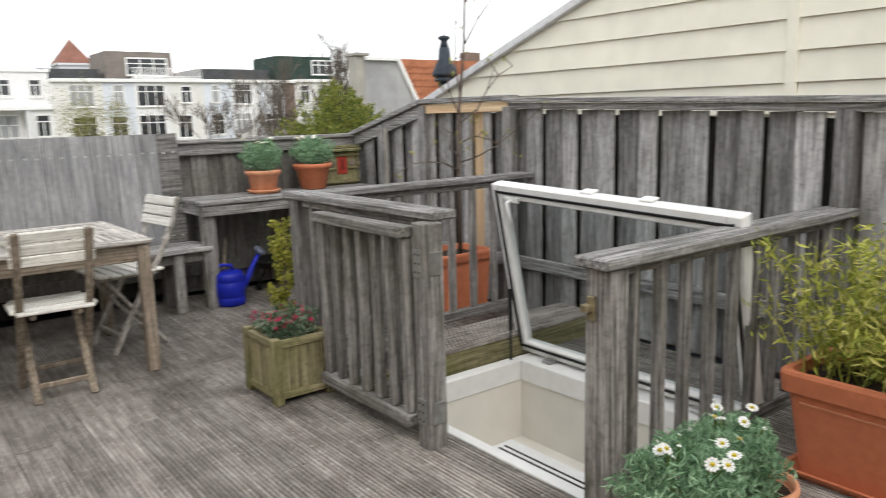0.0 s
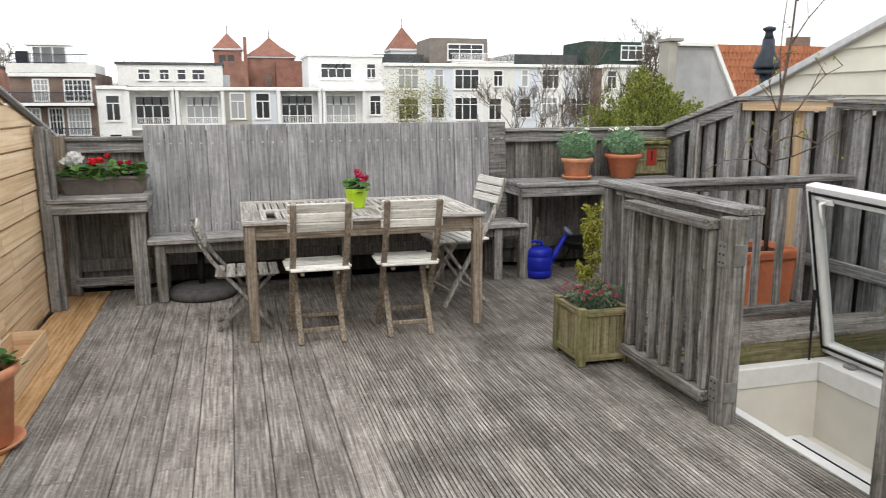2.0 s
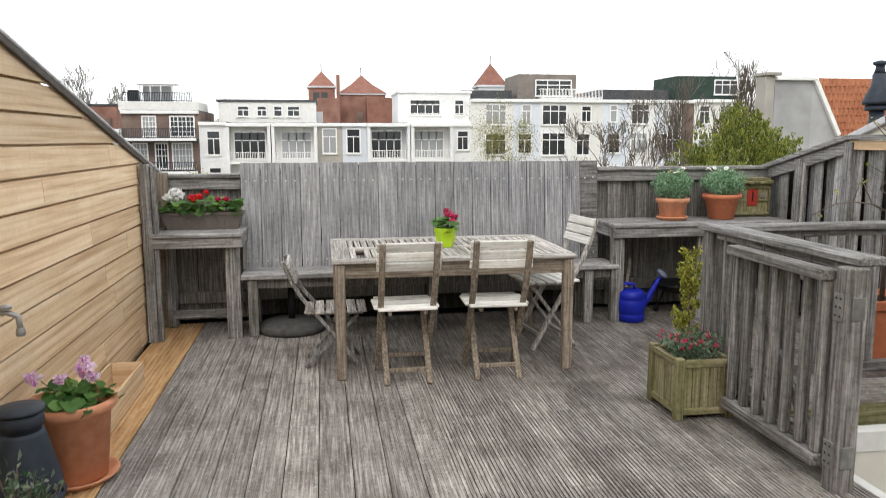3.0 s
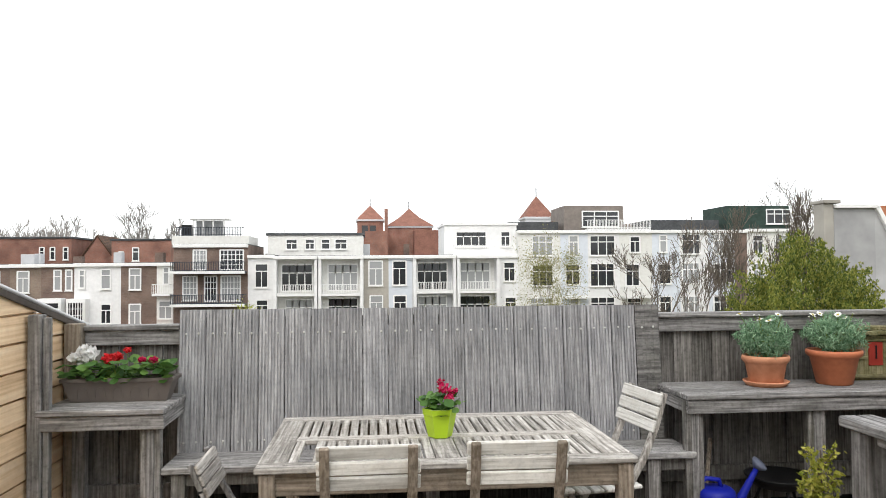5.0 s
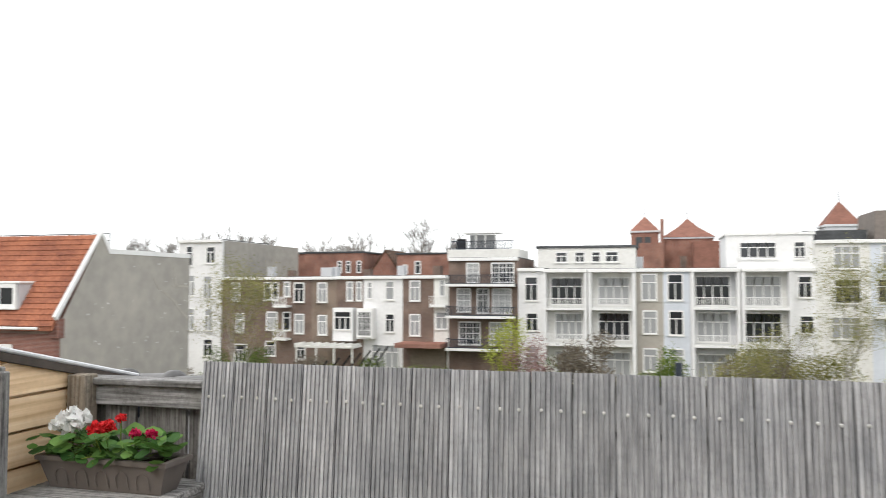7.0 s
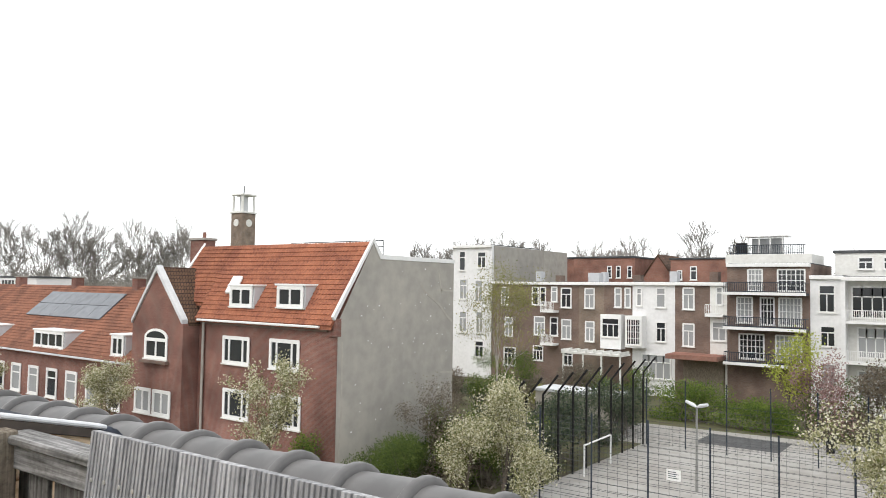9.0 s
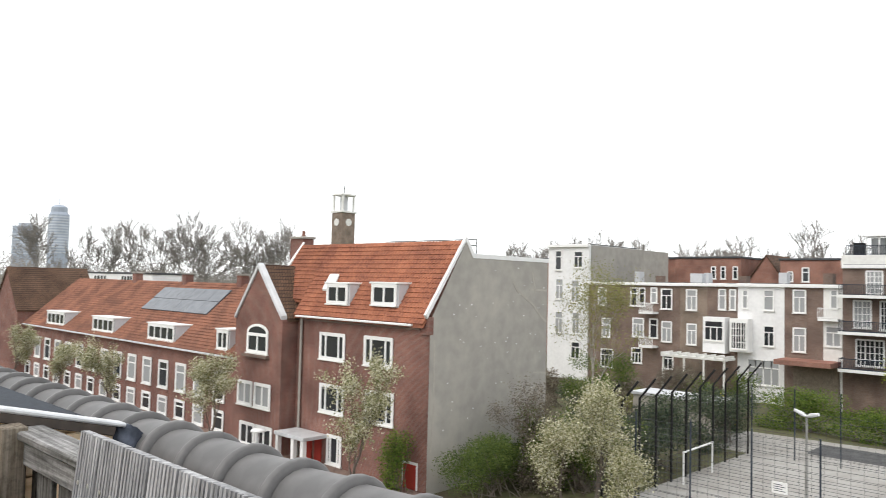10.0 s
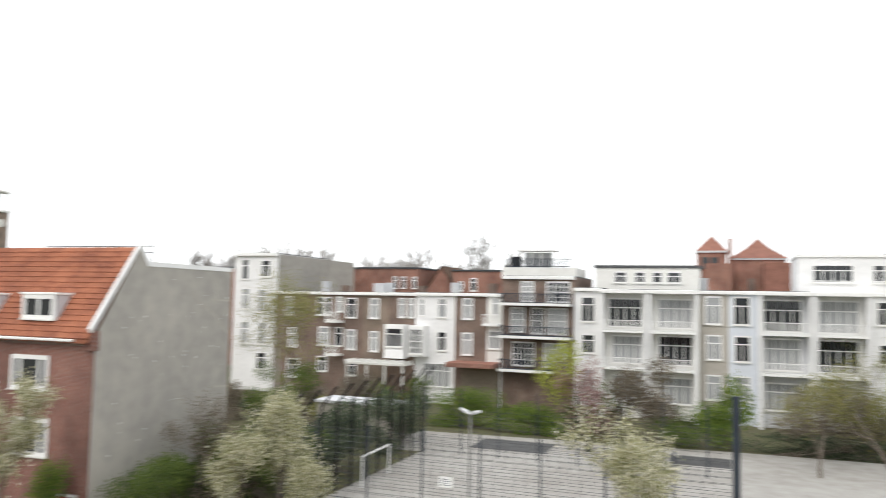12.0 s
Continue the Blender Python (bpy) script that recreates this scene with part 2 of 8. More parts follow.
M["geranium"] = leaf("geranium_leaves", (0.03, 0.085, 0.018), (0.07, 0.16, 0.035), (0.14, 0.26, 0.06))
M["daisyleaf"] = leaf("feathery_leaves", (0.10, 0.20, 0.11), (0.20, 0.34, 0.20), (0.36, 0.52, 0.34))
M["bamboo"] = leaf("bamboo_leaves", (0.15, 0.19, 0.03), (0.38, 0.41, 0.07), (0.62, 0.58, 0.20))
M["golden"] = leaf("golden_conifer", (0.17, 0.21, 0.03), (0.32, 0.33, 0.05), (0.52, 0.48, 0.11))
M["greyleaf"] = leaf("mixed_leaves", (0.04, 0.10, 0.045), (0.12, 0.17, 0.11), (0.26, 0.30, 0.23))
M["thuja"] = leaf("thuja_sprays", (0.05, 0.085, 0.02), (0.17, 0.21, 0.04), (0.38, 0.37, 0.08))
M["blossom"] = leaf("blossom_and_leaf", (0.15, 0.17, 0.06), (0.48, 0.46, 0.27), (0.84, 0.81, 0.68), through_light=0.4)
M["spring"] = leaf("spring_leaves", (0.16, 0.18, 0.05), (0.27, 0.26, 0.09), (0.36, 0.33, 0.16), through_light=0.4)
M["hedge"] = leaf("hedge_leaves", (0.06, 0.115, 0.022), (0.13, 0.20, 0.035), (0.24, 0.30, 0.06))
M["freshleaf"] = leaf("fresh_willow_leaves", (0.28, 0.33, 0.045), (0.40, 0.44, 0.08), (0.52, 0.52, 0.15), through_light=0.4)
M["shrub"] = leaf("dull_shrub_leaves", (0.045, 0.08, 0.02), (0.10, 0.15, 0.035), (0.19, 0.23, 0.06))
M["darkbush"] = leaf("dark_bush", (0.04, 0.06, 0.04), (0.09, 0.12, 0.07), (0.17, 0.19, 0.12))
M["brush"] = leaf("bare_brush", (0.12, 0.10, 0.08), (0.20, 0.17, 0.13), (0.29, 0.25, 0.19))
# horizon woods, haze painted into the leaf colours
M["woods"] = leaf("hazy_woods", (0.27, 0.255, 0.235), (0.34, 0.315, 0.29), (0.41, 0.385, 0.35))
M["pinkbush"] = leaf("pink_blossom", (0.22, 0.13, 0.12), (0.36, 0.22, 0.21), (0.46, 0.33, 0.32))
M["yellowbush"] = leaf("forsythia", (0.45, 0.33, 0.02), (0.62, 0.48, 0.03), (0.30, 0.30, 0.05))
M["petal_white"] = leaf("white_petals", (0.80, 0.80, 0.79), (0.85, 0.85, 0.84), (0.88, 0.88, 0.87))
M["petal_red"] = leaf("red_petals", (0.50, 0.012, 0.015), (0.66, 0.025, 0.03), (0.75, 0.05, 0.06))
M["petal_crimson"] = leaf("crimson_petals", (0.35, 0.008, 0.045), (0.52, 0.015, 0.085), (0.62, 0.03, 0.14))
M["petal_pink"] = leaf("pink_petals", (0.62, 0.28, 0.58), (0.82, 0.60, 0.80), (0.86, 0.76, 0.86))
M["brick_red"] = bricks("red_brick", (0.285, 0.135, 0.108), (0.215, 0.10, 0.083), (0.28, 0.215, 0.185))
M["brick_brown"] = bricks("brown_brick", (0.25, 0.178, 0.145), (0.19, 0.132, 0.108), (0.25, 0.215, 0.19))
M["brick_tan"] = bricks("tan_brick", (0.30, 0.235, 0.18), (0.24, 0.185, 0.145), (0.28, 0.25, 0.22))
M["brick_church"] = bricks("church_brick", (0.36, 0.18, 0.135), (0.31, 0.15, 0.115), (0.33, 0.235, 0.195))
M["tiles_worn"] = bricks("worn_orange_pantiles", (0.34, 0.14, 0.08), (0.25, 0.098, 0.058), (0.11, 0.045, 0.03), tile=True)
M["tiles_brown"] = bricks("brown_pantiles", (0.17, 0.10, 0.065), (0.12, 0.075, 0.05), (0.05, 0.035, 0.028), tile=True)
M["render_white"] = plain("white_stucco", (0.84, 0.84, 0.84), 0.8, 0.05, 3, second=(0.74, 0.74, 0.74), coarse=0.4)
M["render_cream"] = plain("off_white_stucco", (0.80, 0.80, 0.77), 0.8, 0.08, 3, second=(0.68, 0.67, 0.64), coarse=0.4)
M["render_pale"] = plain("pale_blue_stucco", (0.70, 0.74, 0.80), 0.8, 0.05, 3, coarse=0.4)
M["render_beige"] = plain("beige_stucco", (0.46, 0.43, 0.38), 0.8, 0.08, 3, coarse=0.4)
M["render_grey"] = plain("pale_grey_stucco", (0.62, 0.63, 0.65), 0.8, 0.06, 3, coarse=0.4)
M["cement"] = plain("grey_cement_render", (0.415, 0.392, 0.35), 0.9, 0.2, 1.2, second=(0.32, 0.305, 0.278), coarse=0.25)
M["stained_cement"] = plain("streaked_grey_cement", (0.43, 0.43, 0.435), 0.9, 0.22, 0.8, second=(0.30, 0.30, 0.305), coarse=0.22)
M["slate"] = plain("dark_slate", (0.10, 0.105, 0.11), 0.7, 0.2, 4)
M["greencopper"] = plain("green_roof_cladding", (0.05, 0.085, 0.07), 0.7, 0.2, 3)
M["brownroof"] = plain("brown_roof_cladding", (0.27, 0.235, 0.21), 0.7, 0.12, 3)
M["tile_orange"] = plain("orange_clay_tiles", (0.39, 0.155, 0.088), 0.8, 0.2, 7, second=(0.20, 0.078, 0.052), coarse=0.7)
M["tile_bright"] = plain("bright_orange_clay_tiles", (0.50, 0.215, 0.115), 0.75, 0.2, 5, second=(0.33, 0.125, 0.07), coarse=0.8)
M["tile_worn"] = plain("worn_orange_clay_tiles", (0.33, 0.15, 0.098), 0.8, 0.2, 7, second=(0.165, 0.082, 0.06), coarse=0.6)
M["dark_trim"] = plain("dark_brown_trim", (0.085, 0.07, 0.06), 0.6, 0.2, 20)
M["conetile"] = plain("tower_roof_tiles", (0.30, 0.145, 0.11), 0.8, 0.15, 5)
M["paving"] = plain("court_paving", (0.36, 0.35, 0.33), 0.9, 0.12, 0.9, second=(0.27, 0.255, 0.235), coarse=0.12)
M["asphalt"] = plain("asphalt", (0.10, 0.10, 0.102), 0.9, 0.2, 6)
M["grass"] = plain("rough_ground", (0.11, 0.12, 0.055), 0.95, 0.3, 2, second=(0.09, 0.075, 0.05))
M["frame_white"] = plain("window_paint", (0.86, 0.86, 0.85), 0.45, 0.04, 4)
M["solar"] = plain("solar_panel", (0.16, 0.17, 0.19), 0.16, 0.1, 2)
# both tower colours include the blue-grey haze of distance
M["haze"] = plain("hazy_far_towers", (0.42, 0.47, 0.55), 0.7, 0.12, 0.05, coarse=0.02)
M["haze2"] = plain("hazy_far_tower_bands", (0.56, 0.60, 0.66), 0.7, 0.1, 0.05, coarse=0.02)
gm, gn, gl, gb = mat("dark_window_glass")
gb.inputs["Base Color"].default_value, gb.inputs["Roughness"].default_value = (0.035, 0.038, 0.042, 1), 0.06
gb.inputs["Specular IOR Level"].default_value = 0.5
M["glass_dark"] = gm
cm, cn, cl, cb = mat("curtain_and_reflection_glass")
# pale base colour stands for grey curtains and for painted-in reflections
cb.inputs["Base Color"].default_value, cb.inputs["Roughness"].default_value = (0.36, 0.37, 0.375, 1), 0.12
cb.inputs["Specular IOR Level"].default_value = 0.5
M["glass_curtain_reflection"] = cm
hm, hn, hl, hb = mat("clear_glass")
hb.inputs["Base Color"].default_value, hb.inputs["Roughness"].default_value = (0.72, 0.76, 0.77, 1), 0.02
hb.inputs["Transmission Weight"].default_value, hb.inputs["IOR"].default_value = 1.0, 1.1
hb.inputs["Specular IOR Level"].default_value = 0.5
M["glass_clear"] = hm

# ---- mesh helpers ----
ORIGIN = {}


def thing(name, at, label, category, group="", kind=""):
    """An empty at a thing's base; its parts are given in world coordinates."""
    ob = new(name)
    ob.empty_display_size = 0.1
    ob.location = at
    ORIGIN[ob.name] = Vector(at)
    return tagged(ob, label, category, group, kind)


def part(name, bm, material, parent, label="", smooth=False, kind=""):
    me = bpy.data.meshes.new(name)
    o = ORIGIN[parent.name]
    bmesh.ops.translate(bm, verts=bm.verts, vec=-o)
    bm.to_mesh(me)
    bm.free()
    me.materials.append(material)
    if smooth:
        me.shade_smooth()
    ob = new(name, me)
    ob.parent = parent
    ORIGIN[ob.name] = o
    return tagged(ob, label, kind=kind)


def solid(name, bm, material, label, category="", kind="structure", smooth=False):
    """A thing or piece of the setting that is one mesh."""
    me = bpy.data.meshes.new(name)
    bm.to_mesh(me)
    bm.free()
    me.materials.append(material)
    if smooth:
        me.shade_smooth()
    ob = new(name, me)
    ORIGIN[ob.name] = Vector((0, 0, 0))
    return tagged(ob, label, category, kind=kind)


def arrays(name, verts, faces, material, parent=None, label="", category="", kind="", smooth=False):
    me = bpy.data.meshes.new(name)
    v = np.asarray(verts, float)
    if parent is not None:
        v = v - np.array(ORIGIN[parent.name])
    me.from_pydata(v.tolist(), [], [list(f) for f in faces])
    me.materials.append(material)
    if smooth:
        me.shade_smooth()
    ob = new(name, me)
    if parent is not None:
        ob.parent = parent
        ORIGIN[ob.name] = ORIGIN[parent.name]
    else:
        ORIGIN[ob.name] = Vector((0, 0, 0))
    return tagged(ob, label, category, kind=kind)


def box(x0, x1, y0, y1, z0, z1, bevel=0.004, bm=None):
    own = bm is None
    b = bmesh.new()
    bmesh.ops.create_cube(b, size=1.0)
    for v in b.verts:
        v.co = Vector((x0 if v.co.x < 0 else x1, y0 if v.co.y < 0 else y1, z0 if v.co.z < 0 else z1))
    if bevel:
        bmesh.ops.bevel(b, geom=b.edges[:], offset=min(bevel, 0.3 * min(abs(x1 - x0), abs(y1 - y0), abs(z1 - z0))), segments=1, affect="EDGES")
    if own:
        return b
    me = bpy.data.meshes.new("t")
    b.to_mesh(me)
    b.free()
    bm.from_mesh(me)
    bpy.data.meshes.remove(me)
    return bm


def bar(p, q, w, h, bevel=0.003, bm=None, up=(0, 0, 1)):
    """A beam from p to q, w wide and h high."""
    p, q = Vector(p), Vector(q)
    d = q - p
    b = box(-w / 2, w / 2, -h / 2, h / 2, 0, d.length, bevel)
    zx = d.normalized()
    u = Vector(up)
    if abs(zx.dot(u)) > 0.98:
        u = Vector((0, 1, 0))
    xx = u.cross(zx).normalized()
    yy = zx.cross(xx)
    m3 = Matrix((xx, yy, zx)).transposed().to_4x4()
    bmesh.ops.transform(b, matrix=Matrix.Translation(p) @ m3, verts=b.verts)
    if bm is None:
        return b
    me = bpy.data.meshes.new("t")
    b.to_mesh(me)
    b.free()
    bm.from_mesh(me)
    bpy.data.meshes.remove(me)
    return bm


def lathe(profile, at, sides=28, bm=None, squash=1.0):
    """A turned shape: (radius, height) pairs round a vertical axis."""
    b = bmesh.new() if bm is None else bm
    rings = []
    for r, z in profile:
        rings.append([b.verts.new((at[0] + r * math.cos(2 * math.pi * i / sides), at[1] + squash * r * math.sin(2 * math.pi * i / sides), at[2] + z)) for i in range(sides)])
    for a, c in zip(rings, rings[1:]):
        for i in range(sides):
            b.faces.new((a[i], a[(i + 1) % sides], c[(i + 1) % sides], c[i]))
    if profile[0][0] > 0:
        b.faces.new(list(reversed(rings[0])))
    if profile[-1][0] > 0:
        b.faces.new(rings[-1])
    return b


def tube(pts, radii, sides=7, bm=None):
    """A round, tapering tube along points."""
    b = bmesh.new() if bm is None else bm
    pts = [Vector(p) for p in pts]
    rings = []
    for i, p in enumerate(pts):
        d = (pts[min(i + 1, len(pts) - 1)] - pts[max(i - 1, 0)]).normalized()
        u = d.orthogonal() if i == 0 else (u - d * u.dot(d)).normalized()
        u.normalize()
        v = d.cross(u)
        r = radii if isinstance(radii, float) else radii[i]
        rings.append([b.verts.new(p + r * (math.cos(2 * math.pi * k / sides) * u + math.sin(2 * math.pi * k / sides) * v)) for k in range(sides)])
    for a, c in zip(rings, rings[1:]):
        for k in range(sides):
            b.faces.new((a[k], a[(k + 1) % sides], c[(k + 1) % sides], c[k]))
    b.faces.new(list(reversed(rings[0])))
    b.faces.new(rings[-1])
    return b


def prism(points, axis, lo, hi, bm=None):
    """A polygon given in the two other axes, pushed out from lo to hi along an axis."""
    b = bmesh.new() if bm is None else bm
    def at(p, w):
        return {"x": (w, p[0], p[1]), "y": (p[0], w, p[1]), "z": (p[0], p[1], w)}[axis]
    a = [b.verts.new(at(p, lo)) for p in points]
    c = [b.verts.new(at(p, hi)) for p in points]
    n = len(points)
    b.faces.new(a)
    b.faces.new(list(reversed(c)))
    for i in range(n):
        b.faces.new((a[i], c[i], c[(i + 1) % n], a[(i + 1) % n]))
    bmesh.ops.recalc_face_normals(b, faces=b.faces)
    return b


def leaves(rng, centres, size, aspect=2.0, up=0.3, fold=0.25):
    """Small folded leaves (two quads each) at the given centres, turned at random."""
    c = np.asarray(centres, float)
    n = len(c)
    d = rng.normal(size=(n, 3))
    d[:, 2] += up * 2
    d /= np.linalg.norm(d, axis=1)[:, None]
    s = np.cross(d, rng.normal(size=(n, 3)))
    s /= np.linalg.norm(s, axis=1)[:, None]
    nn = np.cross(d, s)
    L = size * rng.uniform(0.6, 1.3, n)[:, None]
    Wd = L / aspect
    p0 = c - d * L / 2
    p1 = c + d * L / 2
    k = nn * Wd * fold
    v = np.stack([p0, c + s * Wd / 2 + k, p1, c - s * Wd / 2 + k], 1).reshape(-1, 3)
    i = np.arange(n)[:, None] * 4
    f = np.concatenate([i + np.array([[0, 1, 2]]), i + np.array([[0, 2, 3]])])
    return v, f


def ball(rng, n, centre, radii, shell=0.5):
    """Points spread through an uneven ellipsoid, thicker towards its skin."""
    d = rng.normal(size=(n, 3))
    d /= np.linalg.norm(d, axis=1)[:, None]
    lump = 1 + 0.18 * np.sin(d[:, 0] * 5 + centre[0] * 7) * np.cos(d[:, 1] * 4 + centre[1] * 5) + 0.12 * np.sin(d[:, 2] * 7 + d[:, 0] * 6)
    r = rng.uniform(shell ** 3, 1, n) ** (1 / 3) * lump
    return np.asarray(centre) + d * r[:, None] * np.asarray(radii)


def limbs(rng, start, heading, length, radius, depth, spread=0.7, kids=3, rise=0.15, out=None, bend=0.16):
    """Branches as (points, radii), and the tips at which leaves sit."""
    out = {"lines": [], "tips": []} if out is None else out
    p, d = Vector(start), Vector(heading).normalized()
    pts, n = [p.copy()], 5
    for i in range(n):
        d = (d + Vector(rng.normal(0, bend, 3)) + Vector((0, 0, rise * 0.3))).normalized()
        p = p + d * length / n
        pts.append(p.copy())
        if depth <= 1:
            out["tips"].append(tuple(p))
        if depth > 0 and i >= 1:
            for _ in range(kids if i == n - 1 else max(1, kids - 2)):
                side = Vector(rng.normal(0, 1, 3))
                side = (side - d * side.dot(d)).normalized()
                limbs(rng, p, (d + side * spread * rng.uniform(0.6, 1.3) + Vector((0, 0, rise))).normalized(), length * rng.uniform(0.42, 0.68), radius * (1 - 0.55 * (i + 1) / n) * 0.62, depth - 1, spread, kids, rise, out, bend)
    out["lines"].append((pts, [radius * (1 - 0.6 * i / n) for i in range(n + 1)]))
    return out


def tree(name, at, height, seed, label, trunk_mat, leaf_mat, leaf_count, leaf_size, depth=3, spread=0.7, kids=3, trunk=0.12, first=0.38, rise=0.2, category="tree", scatter=0.25, thin=0.0):
    rng = np.random.default_rng(seed)
    t = thing(name, at, label, category)
    o = limbs(rng, at, (rng.normal(0, 0.03), rng.normal(0, 0.03), 1), height * first * 1.35, trunk, depth, spread, kids, rise)
    top = max(p[2] for p in o["tips"]) - at[2]
    k = height / max(top, 0.1)
    def sc(p):
        return (at[0] + (p[0] - at[0]) * k, at[1] + (p[1] - at[1]) * k, at[2] + (p[2] - at[2]) * k)
    vs, fs = [], []
    for pts, rad in o["lines"]:
        sides = 6 if rad[0] > 0.03 else 3
        b0 = len(vs)
        for i, p in enumerate(pts):
            d = (pts[min(i + 1, len(pts) - 1)] - pts[max(i - 1, 0)]).normalized()
            u = d.orthogonal().normalized()
            w = d.cross(u)
            for q in range(sides):
                a = 2 * math.pi * q / sides
                vs.append(sc(p + max(rad[i], thin) / k ** 0.5 * (math.cos(a) * u + math.sin(a) * w)))
        for i in range(len(pts) - 1):
            for q in range(sides):
                fs.append((b0 + i * sides + q, b0 + i * sides + (q + 1) % sides, b0 + (i + 1) * sides + (q + 1) % sides, b0 + (i + 1) * sides + q))
    arrays("trunk", vs, fs, trunk_mat, t, smooth=True)
    if leaf_count:
        tips = np.array([sc(p) for p in o["tips"]])
        pick = tips[rng.integers(0, len(tips), leaf_count)] + rng.normal(0, scatter, (leaf_count, 3))
        v, f = leaves(rng, pick, leaf_size, 1.6)
        arrays("crown", v, f, leaf_mat, t)
    return t



# ---- the roof terrace: setting ----
def ridged(width, length, ridges, depth, thick):
    """A grooved decking board lying along y, centred on its own origin, top at z = 0."""
    pts, step = [], width / ridges
    for i in range(ridges):
        a = -width / 2 + i * step
        pts += [(a + 0.17 * step, -depth), (a + 0.21 * step, 0.0), (a + 0.79 * step, 0.0), (a + 0.83 * step, -depth)]
    pts = [(-width / 2, -depth)] + pts + [(width / 2, -depth), (width / 2, -thick), (-width / 2, -thick)]
    b = bmesh.new()
    lo = [b.verts.new((x, -length / 2, z)) for x, z in pts]
    hi = [b.verts.new((x, length / 2, z)) for x, z in pts]
    n = len(pts)
    for i in range(n):
        b.faces.new((lo[i], lo[(i + 1) % n], hi[(i + 1) % n], hi[i]))
    b.faces.new(list(reversed(lo)))
    b.faces.new(hi)
    bmesh.ops.recalc_face_normals(b, faces=b.faces)
    me = bpy.data.meshes.new("plank")
    b.to_mesh(me)
    b.free()
    return me


WEST, EAST, NORTH, SOUTH = -0.62, 4.34, 0.10, -8.0
HX0, HX1, HY0, HY1 = 2.76, 3.66, -3.97, -2.68      # the hatch's opening

# the roof under the deck, with the hatch left open
b = bmesh.new()
for x0, x1, y0, y1 in ((WEST - 0.1, HX0 - 0.05, SOUTH, 0.5), (HX1 + 0.05, EAST + 0.3, SOUTH, 0.5), (HX0 - 0.05, HX1 + 0.05, SOUTH, HY0 - 0.05), (HX0 - 0.05, HX1 + 0.05, HY1 + 0.05, 0.5)):
    box(x0, x1, y0, y1, -0.25, -0.05, 0, b)
floor = solid("floor", b, M["roofing"], "flat roof under the grey grooved timber deck")

# fence behind bench and shelves
def board_fence(name, x0, x1, y, top, gap, label, seed, tone="back"):
    """Upright boards, every other one set back, under a flat cap."""
    rng = np.random.default_rng(seed)
    w = thing(name, (x0, y, 0), label, "", kind="structure")
    part("cap", box(x0, x1, y - 0.035, y + 0.075, top - 0.03, top, 0.006), M["grey_x"], w)
    part("rail", box(x0, x1, y - 0.012, y + 0.02, top - 0.115, top - 0.03, 0.004), M["grey_x"], w)
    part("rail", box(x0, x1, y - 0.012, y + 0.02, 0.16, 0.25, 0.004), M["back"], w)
    x, i = x0, 0
    while x < x1 - 0.02:
        wd = min(0.118 + rng.uniform(-0.012, 0.012), x1 - x)
        s = 0.022 if i % 2 else 0.044
        part("board", box(x, x + wd + (0.0 if i % 2 else 0.012), y + s, y + s + 0.018, 0.03, top - 0.03 - 0.004 * (i % 2), 0.002), M[tone], w)
        x += wd + gap
        i += 1
    return w


board_fence("wall_north_west", -0.60, 0.0, 0.03, 1.145, 0.002, "dark weathered board fence under a grey cap", 1)
board_fence("wall_north_east", 2.80, EAST, 0.03, 1.175, 0.002, "dark weathered board fence under a grey cap", 2)
# the low boards are blackened in place of the shade under the bench
board_fence("wall_north_low", 0.0, 2.80, 0.10, 0.60, 0.002, "boards behind the bench, coloured near black for shade", 3, "stained")

# high windbreak of upright grooved decking boards, leaning back a little
panel = thing("windbreak_panel", (1.4, -0.07, 0.45), "tall silver-grey windbreak of upright grooved boards with screw heads", "fence panel")
N_BOARDS, BW = 19, 2.80 / 19
tilt = Matrix.Translation((0, -0.075, 0.43)) @ Matrix.Rotation(radians(-5.4), 4, "X")
ridge_mesh = ridged(BW - 0.005, 0.80, 8, 0.0065, 0.026)
ridge_mesh.materials.append(M["panel"])
rngp = np.random.default_rng(5)
for i in range(N_BOARDS):
    me = ridge_mesh
    if i == N_BOARDS - 1:
        me = ridged(BW - 0.004, 0.80, 3, 0.003, 0.024)
        me.materials.append(M["panel_end"])
    ob = new("board", me)
    ob.parent = panel
    # stood upright: length along z, grooved face to the terrace
    up = tilt @ Matrix.Translation((BW * (i + 0.5), 0, 0.40 + rngp.uniform(-0.0015, 0.0015))) @ Matrix.Rotation(radians(90), 4, "X")
    ob.matrix_basis = Matrix.Translation(-ORIGIN[panel.name]) @ up
    ORIGIN[ob.name] = ORIGIN[panel.name]
for zz in (0.065, 0.665):
    for i in range(N_BOARDS):
        for k in (0.27, 0.73):
            b = lathe([(0.0065, -0.001), (0.0065, 0.002), (0.0035, 0.003)], (0, 0, 0), 8)
            bmesh.ops.transform(b, matrix=tilt @ Matrix.Translation((BW * (i + k), -0.001, zz + rngp.uniform(-0.003, 0.003))) @ Matrix.Rotation(radians(90), 4, "X"), verts=b.verts)
            part("screw", b, M["screw"], panel)
b = bmesh.new()
for zz in (0.075, 0.73):
    bar((0.0, 0.045, zz), (2.8, 0.045, zz), 0.04, 0.06, 0.003, b)
bmesh.ops.transform(b, matrix=tilt, verts=b.verts)
part("batten", b, M["back"], panel)

